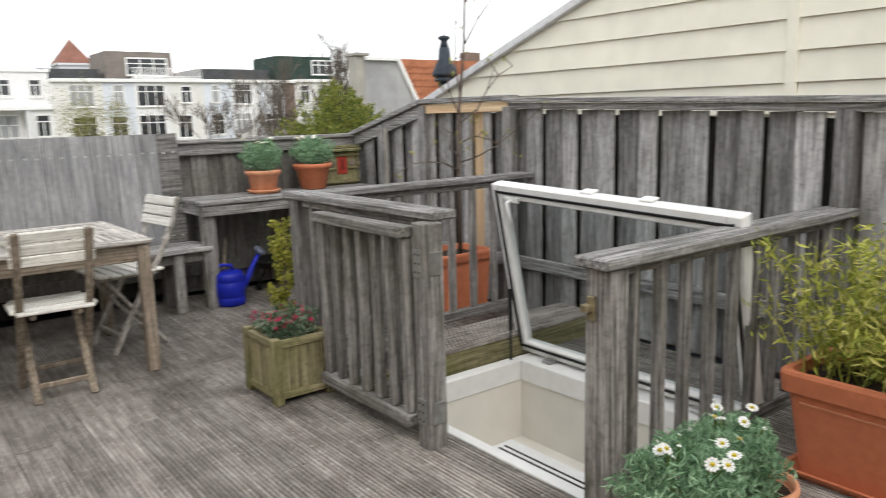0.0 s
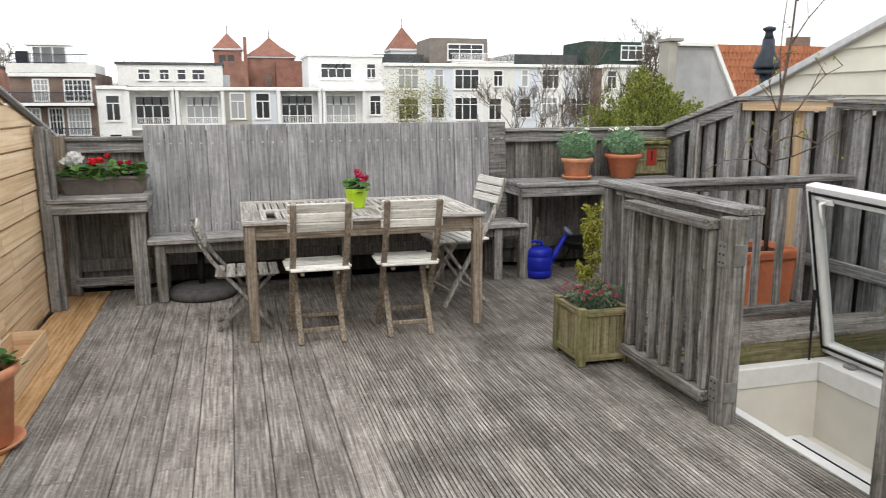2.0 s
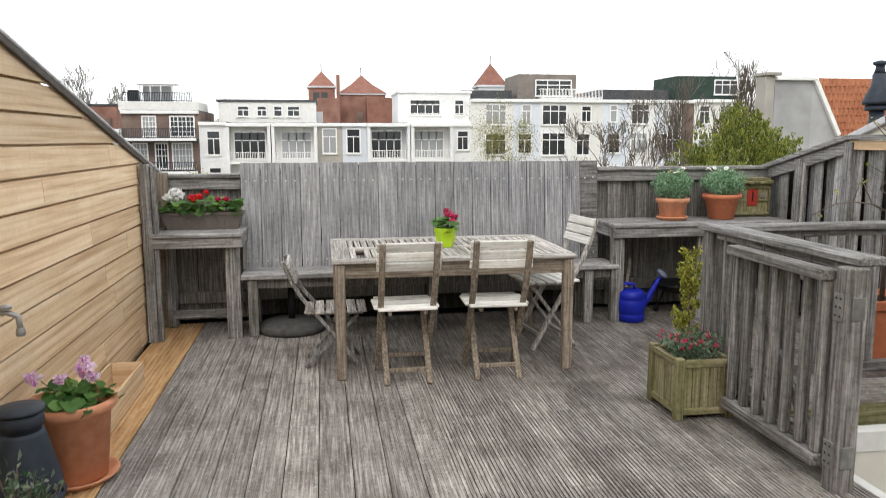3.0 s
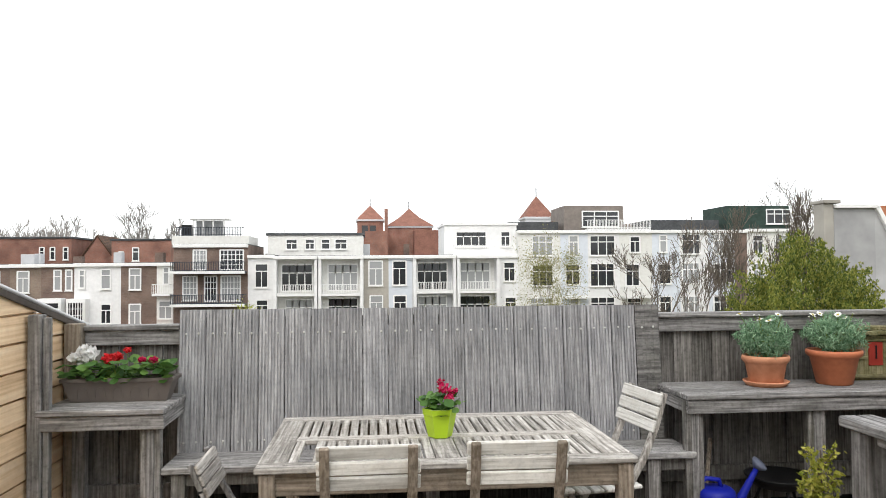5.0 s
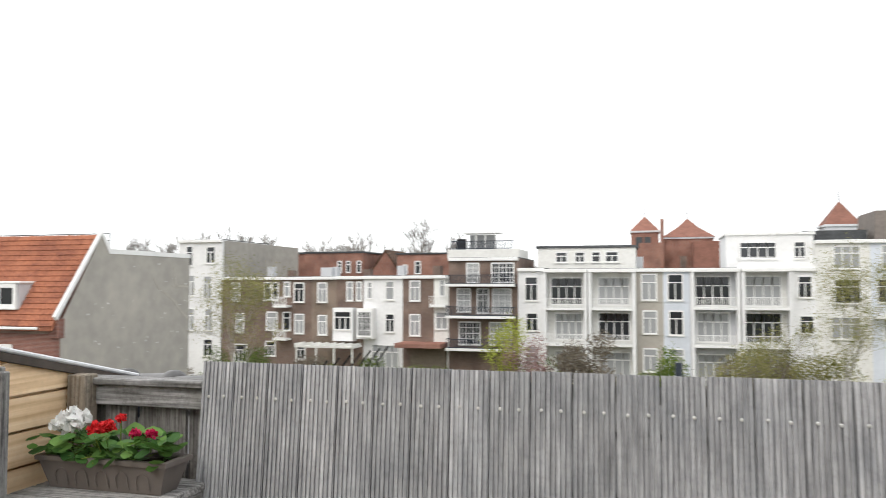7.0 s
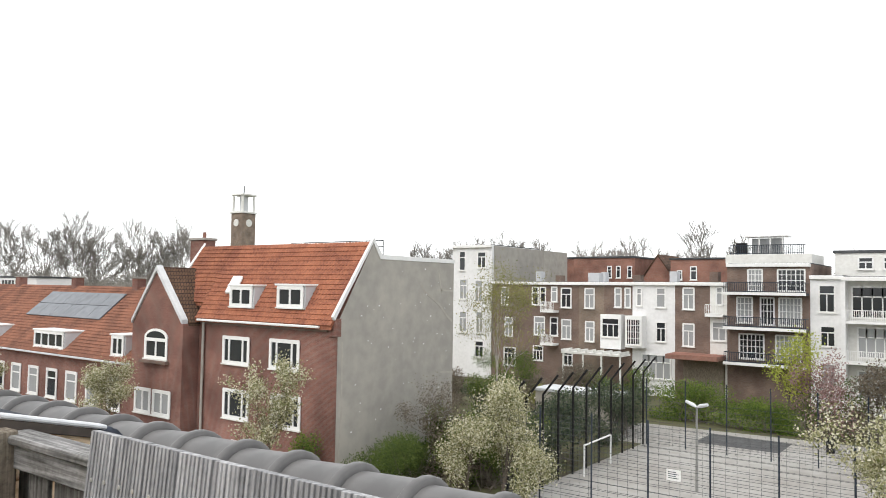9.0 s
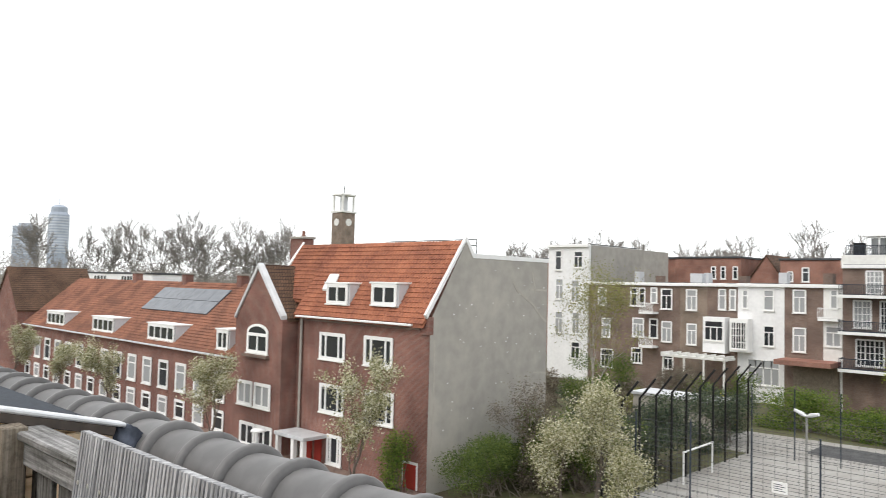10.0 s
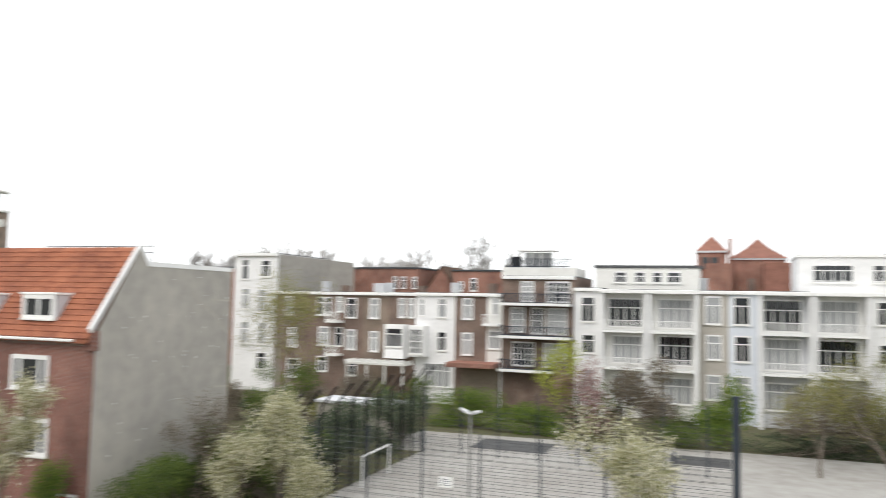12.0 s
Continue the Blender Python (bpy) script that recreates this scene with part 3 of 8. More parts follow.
# side fence towards the neighbour's roof
east = thing("wall_east", (EAST, -4, 0), "grey board fence with alternating boards under a flat rail", "", kind="structure")
def east_top(y):
    return 1.18 + 0.24 * min(1.0, max(0.0, -y / 0.95)) if y > -0.95 else 1.42 + 0.028 * (y + 0.95)
rnge = np.random.default_rng(8)
y, i = 0.05, 0
while y > SOUTH:
    wd = 0.15 + rnge.uniform(-0.012, 0.012)
    if -1.95 < y < -0.1:
        wd = 0.105 + rnge.uniform(-0.01, 0.01)
    s = 0.0 if i % 2 else 0.035
    tp = east_top(y - wd / 2) - 0.06
    lean_top = rnge.uniform(-0.012, 0.012)
    m_ = M["silver_z"] if not (-1.55 < y < -1.42) else M["larch_z"]
    gapw = 0.022 if i % 2 else 0.0
    b = box(EAST + s, EAST + s + 0.018, y - wd + gapw - (0.008 if s else 0.0), y - gapw * 0.4 + (0.006 if s else 0.0), 0.02, tp, 0.002)
    for v in b.verts:
        v.co.y += lean_top * v.co.z
    # set-back boards get the darker wood, their recess shade put into colour
    part("board", b, m_ if not s or m_ != M["silver_z"] else M["grey_z"], east)
    y -= wd
    i += 1
# added sheet, near black in place of the shade seen through the gaps
part("backing", prism([(0.05, 0.02), (SOUTH, 0.02), (SOUTH, east_top(SOUTH) - 0.09), (-0.95, east_top(-0.95) - 0.09), (0.05, 1.09)], "x", EAST + 0.075, EAST + 0.083), M["stained"], east, "added near-black sheet that stands for shade in the gaps")
b = bar((EAST - 0.01, 0.06, 1.165), (EAST - 0.01, -0.95, 1.405), 0.11, 0.035, 0.004)
part("cap", b, M["grey_y"], east)
b = bar((EAST - 0.022, 0.06, 1.10), (EAST - 0.022, -0.95, 1.34), 0.022, 0.085, 0.003)
part("rail", b, M["grey_y"], east)
part("cap", box(EAST - 0.065, EAST + 0.06, -1.90, -0.93, 1.39, 1.425, 0.004), M["grey_y"], east)
part("cap", bar((EAST, -1.88, 1.392), (EAST, SOUTH, 1.392 - 0.17), 0.145, 0.028, 0.004), M["grey_y"], east)
part("rail", box(EAST - 0.035, EAST - 0.005, -1.90, -0.95, 1.32, 1.386, 0.003), M["larch_y"], east, "short newer orange rail")
part("rail", bar((EAST - 0.024, -1.90, 1.356), (EAST - 0.024, SOUTH, 1.356 - 0.17), 0.032, 0.038, 0.003), M["grey_y"], east)
part("rail", box(EAST - 0.03, EAST - 0.004, SOUTH, 0.0, 0.30, 0.38, 0.003), M["grey_y"], east)
for py in (-0.42, -0.97, -1.90, -4.02, -6.1):
    part("post", box(EAST - 0.055, EAST + 0.012, py - 0.04, py + 0.04, 0.0, east_top(py) - 0.045, 0.004), M["grey_z"], east)

# larch-clad side wall
west = thing("wall_west", (WEST, -1.5, 0), "new honey-coloured larch cladding in lapped horizontal boards", "", kind="structure")
def west_top(y):
    return 1.19 - 0.24 * y
z, i = 0.0, 0
while z < 3.2:
    z1 = z + 0.137
    # boards end under the sloping verge
    ya = SOUTH
    yb = min(0.36, (1.19 - z) / 0.24)
    yc = min(0.36, (1.19 - z1) / 0.24)
    if yc > ya:
        # a rabbet leaves a shadow line under each board; lengths butt at odd places
        cuts = [ya, -4.9 + 2.1 * math.sin(2.3 * i), min(yb, yc) - 0.35 - 1.7 * abs(math.sin(1.7 * i + 0.4)), None]
        cuts = [ya] + sorted(c for c in cuts[1:3] if ya + 0.5 < c < min(yb, yc) - 0.2) + [None]
        for p, q in zip(cuts, cuts[1:]):
            b = prism([(p + 0.0015, z + 0.013), ((yb if q is None else q - 0.0015), z + 0.013), ((yc if q is None else q - 0.0015), z1), (p + 0.0015, z1)], "x", WEST - 0.031, WEST)
            for v in b.verts:
                if v.co.x > WEST - 0.001 and v.co.z > z + 0.07:
                    v.co.x -= 0.007
            part("board", b, M["larch_y"], west)
    z = z1
    i += 1
part("core", prism([(SOUTH, -0.2), (0.36, -0.2), (0.36, west_top(0.36) - 0.03), (SOUTH, west_top(SOUTH) - 0.03)], "x", WEST - 0.20, WEST - 0.032), M["larch_y"], west)
b = bar((WEST - 0.015, 0.40, west_top(0.40) + 0.012), (WEST - 0.015, SOUTH, west_top(SOUTH) + 0.012), 0.07, 0.018, 0.006)
part("verge_trim", b, M["alu"], west, "dull metal edge trim")
# side face of the trim, its dim reflection put into a dark strip
b = bar((WEST + 0.009, 0.36, west_top(0.36) - 0.016), (WEST + 0.009, SOUTH, west_top(SOUTH) - 0.016), 0.014, 0.034, 0.003)
part("verge_board", b, M["dark_trim"], west, "thin dark strip painted as the dim side face of the trim")
shed = prism([(SOUTH, west_top(SOUTH) - 0.02), (0.45, west_top(0.45) - 0.02), (0.45, west_top(0.45) - 0.14), (SOUTH, west_top(SOUTH) - 0.14)], "x", -5.5, WEST - 0.05)
solid("roof_west", shed, M["roofing"], "sloping grey roofing felt over the larch-clad dormer")
b = prism([(0.36, 1.115), (0.44, 1.10), (0.56, 0.98), (0.58, 0.86), (0.50, 0.84), (0.42, 0.90), (0.36, 1.02)], "x", WEST - 0.05, WEST + 0.012)
bmesh.ops.bevel(b, geom=b.edges[:], offset=0.012, segments=2, affect="EDGES")
solid("flashing", b, M["lead"], "crumpled blue-grey lead flashing at the roof edge", "flashing", kind="", smooth=True)

# ridge of the own roof, past the fence
ridge = thing("roof_ridge", (0, 0.565, 0.925), "ridge of overlapping dark half-round clay tiles", "", kind="structure")
def ridge_tile():
    b = bmesh.new()
    L, rings = 0.296, []
    for xx, r in ((0.0, 0.122), (0.003, 0.141), (0.012, 0.1455), (0.030, 0.1455), (0.038, 0.138), (0.040, 0.130), (0.044, 0.130), (0.12, 0.127), (L, 0.119)):
        rings.append([b.verts.new((xx, r * 1.04 * math.cos(a), r * math.sin(a))) for a in [math.pi * (-0.06 + 1.12 * k / 14) for k in range(15)]])
    for p, q in zip(rings, rings[1:]):
        for k in range(14):
            b.faces.new((p[k], p[k + 1], q[k + 1], q[k]))
    b.faces.new(rings[0])
    bmesh.ops.recalc_face_normals(b, faces=b.faces)
    me = bpy.data.meshes.new("ridge_tile")
    b.to_mesh(me)
    b.free()
    me.materials.append(M["ridge"])
    me.shade_smooth()
    return me
rt = ridge_tile()
rngr = np.random.default_rng(3)
for i in range(44):
    ob = new("ridge_tile", rt)
    ob.parent = ridge
    ob.matrix_basis = Matrix.Translation(Vector((4.11 - 0.272 * i, 0.0 + rngr.uniform(-0.004, 0.004), 0.045)) ) @ Matrix.Rotation(math.pi, 4, "Z") @ Matrix.Rotation(radians(rngr.uniform(-1.2, 1.2)), 4, "Y")
b = prism([(0.6, 0.98), (0.15, 0.78), (0.15, 0.70), (0.6, 0.90)], "x", -8.0, 4.6)
part("slope", b, M["ridge"], ridge, "dark tiles below the ridge")
b = prism([(0.6, 0.98), (5.4, -2.6), (5.4, -2.7), (0.6, 0.86)], "x", -12.0, 12.0)
part("slope", b, M["tiles_brown"], ridge, "dark street-side roof slope")
own = bmesh.new()
box(-12.0, 12.0, -9.5, 5.0, -10.0, -2.72, 0, own)
solid("own_house", own, M["brick_red"], "brick walls of the house under the terrace")
b = bmesh.new()
box(-5.5, WEST - 0.21, SOUTH, 0.4, -2.71, 0.9, 0, b)
box(EAST + 0.2, 9.5, SOUTH, 0.4, -2.71, 0.9, 0, b)
box(WEST - 0.2, EAST + 0.2, -0.02, 0.30, -2.71, -0.26, 0, b)
solid("wall_under_roof", b, M["brick_red"], "brick upper walls under the roofs beside the terrace")
solid("wall_south", box(WEST - 0.2, EAST + 0.3, SOUTH - 0.25, SOUTH, -2.71, 2.4, 0), M["siding"], "plain cream wall closing the terrace behind")

# neighbour's cream dormer side with its sloping verge
NX = 4.75
nb = thing("wall_neighbour", (NX, -3, 1.3), "cream horizontal siding under a pale sloping verge", "", kind="structure")
def nb_top(y):
    return 1.26 - 0.352 * y
z, dz = 0.95, 0.158
while z < 4.2:
    z1 = z + dz
    yb, yc = min(0.2, (1.26 - z) / 0.352), min(0.2, (1.26 - z1) / 0.352)
    if yc > SOUTH:
        b = prism([(SOUTH, z), (yb, z), (yc, z1), (SOUTH, z1)], "x", NX, NX + 0.03)
        for v in b.verts:
            if v.co.x < NX + 0.001 and v.co.z < z + 0.05:
                v.co.x -= 0.018
        part("siding_board", b, M["siding"], nb)
    z = z1
part("core", prism([(SOUTH, 0.4), (0.3, 0.4), (0.3, nb_top(0.3) - 0.02), (SOUTH, nb_top(SOUTH) - 0.02)], "x", NX + 0.031, NX + 0.2), M["siding"], nb)
part("joint_strip", box(NX - 0.022, NX, -3.57, -3.51, 0.95, nb_top(-3.55) - 0.03, 0.002), M["siding"], nb)
b = bar((NX - 0.01, 0.42, nb_top(0.42) - 0.005), (NX - 0.01, SOUTH, nb_top(SOUTH) - 0.005), 0.09, 0.055, 0.006)
part("verge_trim", b, M["alu"], nb, "pale grey verge trim")
b = prism([(0.42, nb_top(0.42) + 0.015), (SOUTH, nb_top(SOUTH) + 0.015), (SOUTH, nb_top(SOUTH) - 0.05), (0.42, nb_top(0.42) - 0.05)], "x", NX + 0.05, 9.5)
solid("roof_neighbour", b, M["roofing"], "grey felt roof of the neighbouring dormer")

# ---- hatch ----
coam = thing("roof_hatch", (HX0, HY0, 0), "open roof hatch with white frame and cream-painted shaft", "", kind="structure")
ZC = 0.012
for nm, bx in (("curb", (HX0 - 0.005, HX0 + 0.05, HY0, HY1, -0.30, -0.006)), ("curb", (HX1 - 0.06, HX1 + 0.10, HY0, HY1, -0.10, ZC)), ("curb", (HX0 + 0.052, HX1 - 0.062, HY1 - 0.06, HY1 + 0.01, -0.10, ZC)), ("curb", (HX0 + 0.052, HX1 - 0.062, HY0 - 0.01, HY0 + 0.05, -0.10, ZC))):
    part(nm, box(*bx, 0.006), M["pvc"], coam, "white hatch frame")
for bx in ((HX1 - 0.05, HX1 + 0.015, HY0 - 0.02, HY1, -2.6, -0.102), (HX0 + 0.0, HX1 - 0.05, HY1 - 0.05, HY1 + 0.015, -2.6, -0.102), (HX0, HX1 - 0.05, HY0 - 0.02, HY0 + 0.04, -2.6, -0.102), (HX0 - 0.05, HX0 + 0.0, HY0 - 0.02, HY1, -2.6, -0.302)):
    part("shaft_wall", box(*bx, 0), M["cream"], coam, "cream-painted shaft wall")
part("shaft_step", box(HX0 + 0.30, HX1 - 0.052, HY0 + 0.05, HY1 - 0.052, -0.60, -0.42, 0.004), M["cream"], coam, "cream ledge in the shaft")
part("shaft_floor", box(HX0, HX1, HY0, HY1, -2.7, -2.602, 0), M["cream"], coam)
for k in range(2):
    tread = part("stair_tread", box(3.10 + 0.2 * k, 3.28 + 0.2 * k, HY0 + 0.05, -3.0, -0.29 - 0.25 * k, -0.25 - 0.25 * k, 0.005), M["pvc"], coam, "white tread with dark anti-slip strips")
    for j in range(3):
        part("grip_strip", box(3.125 + 0.2 * k + 0.035 * j, 3.135 + 0.2 * k + 0.035 * j, HY0 + 0.10, -3.04, -0.25 - 0.25 * k, -0.247 - 0.25 * k, 0), M["black"], tread)

sash = thing("hatch_window", (HX1 - 0.02, -3.38, ZC), "white-framed glass hatch lid standing open", "window")
SW0, SW1, SH = HY0 - 0.055, -2.625, 0.945
lean = Matrix.Translation((HX1 + 0.06, 0, ZC + 0.02)) @ Matrix.Rotation(radians(-11.5), 4, "Y")
def leaned(b):
    bmesh.ops.transform(b, matrix=lean, verts=b.verts)
    for v in b.verts:
        v.co.z += 0.036 * (v.co.y - HY1) * min(1.0, (v.co.z - ZC) / 0.9)
    return b
for bx in ((-0.03, 0.03, SW0, SW0 + 0.065, 0, SH), (-0.03, 0.03, SW1 - 0.065, SW1, 0, SH), (-0.03, 0.03, SW0 + 0.065, SW1 - 0.065, 0, 0.06), (-0.03, 0.03, SW0 + 0.065, SW1 - 0.065, SH - 0.075, SH)):
    part("frame_bar", leaned(box(*bx, 0.006)), M["pvc"], sash)
for bx in ((-0.040, -0.031, SW0 + 0.030, SW0 + 0.042, 0.03, SH - 0.03), (-0.040, -0.031, SW1 - 0.042, SW1 - 0.030, 0.03, SH - 0.03), (-0.040, -0.031, SW0 + 0.042, SW1 - 0.042, SH - 0.045, SH - 0.033), (-0.040, -0.031, SW0 + 0.042, SW1 - 0.042, 0.033, 0.045)):
    part("seal", leaned(box(*bx, 0.001)), M["black"], sash)
part("outer_rim", leaned(box(0.032, 0.042, SW0, SW1, SH - 0.05, SH - 0.002, 0.004)), M["alu"], sash)
for yy in (SW1 - 0.62, SW1 - 0.95):
    part("top_clip", leaned(box(-0.01, 0.045, yy - 0.035, yy + 0.035, SH + 0.001, SH + 0.012, 0.003)), M["pvc"], sash)
g = part("pane", leaned(box(-0.006, 0.006, SW0 + 0.052, SW1 - 0.052, 0.056, SH - 0.056, 0)), M["glass_clear"], sash)
g.visible_shadow = False
part("handle", leaned(tube([(-0.035, SW1 - 0.15, SH - 0.07), (-0.075, SW1 - 0.15, SH - 0.075), (-0.082, SW1 - 0.16, SH - 0.12), (-0.08, SW1 - 0.165, SH - 0.19)], 0.008, 8)), M["pvc"], sash, "white lever handle", smooth=True)
part("handle_plate", leaned(box(-0.042, -0.032, SW1 - 0.20, SW1 - 0.10, SH - 0.085, SH - 0.055, 0.004)), M["pvc"], sash)
p0 = Vector((HX1 - 0.10, HY1 - 0.025, ZC - 0.02))
p1 = lean @ Vector((-0.045, SW1 - 0.03, 0.37))
part("gas_strut", tube([p0, p0.lerp(p1, 0.5), p1], 0.006, 8), M["black"], sash, "thin black gas strut")
part("strut_sleeve", tube([p0.lerp(p1, 0.45), p1], 0.011, 8), M["black"], sash)
for yy in (HY0 + 0.2, HY1 - 0.2):
    part("hinge", box(HX1 - 0.02, HX1 + 0.028, yy - 0.03, yy + 0.03, ZC, ZC + 0.02, 0.004), M["steel"], sash)

# raised plank step between hatch and long rail
plat = thing("raised_step", (3.5, -2.4, 0), "raised step of grooved planks on a squared beam", "step")
part("beam", box(HX0 + 0.0, EAST - 0.06, -2.655, -2.55, -0.04, 0.115, 0.008), M["mossy_x"], plat, "squared mossy beam")
part("beam", box(HX0, EAST - 0.06, -2.43, -2.37, -0.04, 0.115, 0.006), M["grey_x"], plat)
mp = ridged(0.141, EAST - 0.06 - HX0, 9, 0.005, 0.024)
mp.materials.append(M["deck"])
for k in range(2):
    ob = new("plank", mp)
    ob.parent = plat
    ob.matrix_basis = Matrix.Translation(Vector(((HX0 + EAST - 0.06) / 2, -2.585 + 0.146 * k, 0.14)) - ORIGIN[plat.name]) @ Matrix.Rotation(radians(90), 4, "Z")

# ---- railings round the hatch ----
def railing(name, label, p, q, top, cap_w, n, low=0.10, lift=0.0, over0=0.0, over1=0.0):
    """A cap, two bars and upright balusters between p and q."""
    t = thing(name, (p[0], p[1], 0), label, "railing")
    d = (Vector((*q, 0)) - Vector((*p, 0)))
    u = d.normalized()
    along = "x" if abs(u.x) > abs(u.y) else "y"
    a, c = Vector((*p, 0)) - u * over0, Vector((*q, 0)) + u * over1
    half = cap_w / 2 - 0.003
    s = Vector((-u.y, u.x, 0))
    for k in (-1, 1):
        part("cap_plank", bar(a + s * k * half / 2 * 1.02 + Vector((0, 0, top - 0.018)), c + s * k * half / 2 * 1.02 + Vector((0, 0, top - 0.018)), half, 0.036, 0.006), M["grey_" + along], t)
    part("top_bar", bar(Vector((*p, top - 0.056)), Vector((*q, top - 0.056)), 0.036, 0.036, 0.004), M["rail_" + along], t)
    part("low_bar", bar(Vector((*p, low + lift)), Vector((*q, low + lift)), 0.045, 0.06, 0.004), M["rail_" + along], t)
    rg = np.random.default_rng(int(abs(p[1]) * 100))
    for i in range(n):
        f = (i + 0.5) / n
        m = Vector((*p, 0)).lerp(Vector((*q, 0)), f)
        e = rg.uniform(-0.004, 0.004)
        part("baluster", box(m.x - 0.019 + e, m.x + 0.019 + e, m.y - 0.019, m.y + 0.019, low + lift + 0.031, top - 0.037, 0.004), M["rail_z"], t)
    return t


r1 = railing("railing", "grey weathered railing beside the open hatch", (2.70, -2.12), (2.70, -3.16), 0.945, 0.13, 6, low=0.10, over0=0.13, over1=0.10)
part("post", box(2.66, 2.745, -2.102, -2.018, -0.02, 0.907, 0.006), M["rail_z"], r1)
part("post", box(2.585, 2.672, -3.285, -3.20, -0.02, 0.907, 0.006), M["rail_z"], r1)
r2 = railing("railing", "long grey weathered railing in front of terracotta trough", (2.78, -2.05), (4.28, -2.05), 0.935, 0.12, 9, low=0.10, lift=0.0, over0=-0.02, over1=0.05)
r3 = railing("railing", "grey weathered railing with wide lichen-flecked cap", (2.80, -4.02), (4.28, -4.02), 0.865, 0.15, 10, low=0.09, over0=0.13, over1=0.05)
part("post", box(2.70, 2.795, -4.07, -3.97, -0.02, 0.827, 0.006), M["rail_z"], r3)
b = box(2.685, 2.70, -4.02, -3.99, 0.66, 0.74, 0.003)
box(2.66, 2.70, -4.015, -3.985, 0.69, 0.715, 0.003, b)
part("latch", b, M["brass"], r3, "corroded metal gate latch")

gate = thing("gate", (2.58, -3.2, 0), "open weathered gate with diagonal brace folded against the railing", "gate")
GX, GY0, GY1 = 2.585, -3.185, -2.475
part("top_bar", box(GX - 0.05, GX + 0.02, GY0, GY1, 0.845, 0.89, 0.005), M["rail_y"], gate)
part("bottom_bar", box(GX - 0.04, GX + 0.02, GY0, GY1, 0.075, 0.125, 0.005), M["rail_y"], gate)
for i in range(7):
    yy = GY1 - 0.03 - (GY1 - GY0 - 0.06) * i / 6
    part("baluster", box(GX - 0.018, GX + 0.018, yy - 0.02, yy + 0.02, 0.127, 0.843, 0.004), M["rail_z"], gate)
part("brace", bar((GX + 0.030, GY1, 0.80), (GX + 0.034, GY0 + 0.07, 0.12), 0.022, 0.05, 0.003), M["grey_z"], gate, "paler diagonal brace")
for zz in (0.75, 0.15):
    b = box(2.580, 2.5845, -3.262, -3.205, zz - 0.055, zz + 0.055, 0.001)
    box(2.600, 2.655, -3.2905, -3.2855, zz - 0.045, zz + 0.045, 0.001, b)
    hinge = part("hinge", b, M["steel"], gate, "galvanised hinge")
    for dz in (-0.035, 0.0, 0.035):
        for dy in (-3.247, -3.222):
            part("screw", box(2.5775, 2.580, dy - 0.004, dy + 0.004, zz + dz - 0.004, zz + dz + 0.004, 0.001), M["black"], hinge)

# ---- bench, shelves, corner post ----
bench = thing("bench", (1.4, -0.3, 0), "long grey plank bench against the windbreak", "bench")
for y0, y1 in ((-0.45, -0.285), (-0.28, -0.115)):
    part("seat_plank", box(0.02, 2.83, y0, y1, 0.415, 0.45, 0.006), M["grey_x"], bench)
# apron, legs and bearers in darker wood: shade under the seat put into colour
part("apron", box(0.06, 2.78, -0.405, -0.380, 0.345, 0.413, 0.004), M["back"], bench)
for px in (0.10, 1.40, 2.60):
    for py in (-0.40, -0.16):
        part("leg", box(px - 0.035, px + 0.035, py - 0.03, py + 0.03, 0.0, 0.413, 0.004), M["rail_z"], bench)
    part("bearer", box(px - 0.02, px + 0.02, -0.39, -0.14, 0.30, 0.36, 0.003), M["back"], bench)


def shelf(name, label, x0, x1, y0, y1, top, posts):
    t = thing(name, ((x0 + x1) / 2, (y0 + y1) / 2, 0), label, "shelf")
    n = 4
    for k in range(n):
        a, c = y0 + (y1 - y0) * k / n, y0 + (y1 - y0) * (k + 1) / n - 0.004
        part("top_plank", box(x0, x1, a, c, top - 0.03, top, 0.005), M["grey_x"], t)
    part("fascia", box(x0 + 0.01, x1 - 0.004, y0 + 0.012, y0 + 0.036, top - 0.105, top - 0.032, 0.004), M["grey_x"], t)
    part("side_fascia", box(x0 + 0.012 if x0 > 1 else x1 - 0.036, x0 + 0.036 if x0 > 1 else x1 - 0.012, y0 + 0.04, y1, top - 0.105, top - 0.032, 0.004), M["grey_y"], t)
    for px in posts:
        part("post", box(px - 0.05, px + 0.05, y0 + 0.045, y0 + 0.10, 0.0, top - 0.034, 0.005), M["rail_z"], t)
        part("post_strip", box(px - 0.02, px + 0.02, y0 + 0.038, y0 + 0.0445, 0.0, top - 0.106, 0.003), M["grey_z"], t)
    return t


sl = shelf("shelf", "low grey plank shelf carrying a geranium window box", -0.57, 0.05, -0.50, 0.0, 0.76, (-0.03,))
part("floor_plate", box(-0.50, -0.08, -0.20, -0.16, 0.10, 0.155, 0.004), M["grey_x"], sl)
part("back_post", box(-0.56, -0.49, -0.06, 0.0, 0.0, 0.727, 0.004), M["grey_z"], sl)
sr = shelf("shelf", "wide grey plank shelf carrying two potted daisies", 2.77, 4.28, -0.47, 0.0, 0.76, (2.83, 3.53))
part("back_post", box(4.20, 4.27, -0.44, -0.37, 0.0, 0.727, 0.004), M["grey_z"], sr)
cp = thing("corner_post", (-0.58, -0.45, 0), "tall grey doubled post beside the larch wall", "post")
part("post", box(-0.61, -0.545, -0.49, -0.42, 0.0, 1.235, 0.005), M["grey_z"], cp)
part("post_strip", box(-0.542, -0.51, -0.475, -0.435, 0.0, 1.22, 0.004), M["grey_z"], cp)
part("top_stub", box(-0.61, -0.52, -0.05, 0.03, 0.0, 1.16, 0.005), M["brownleg_z"], cp, "short brownish post")

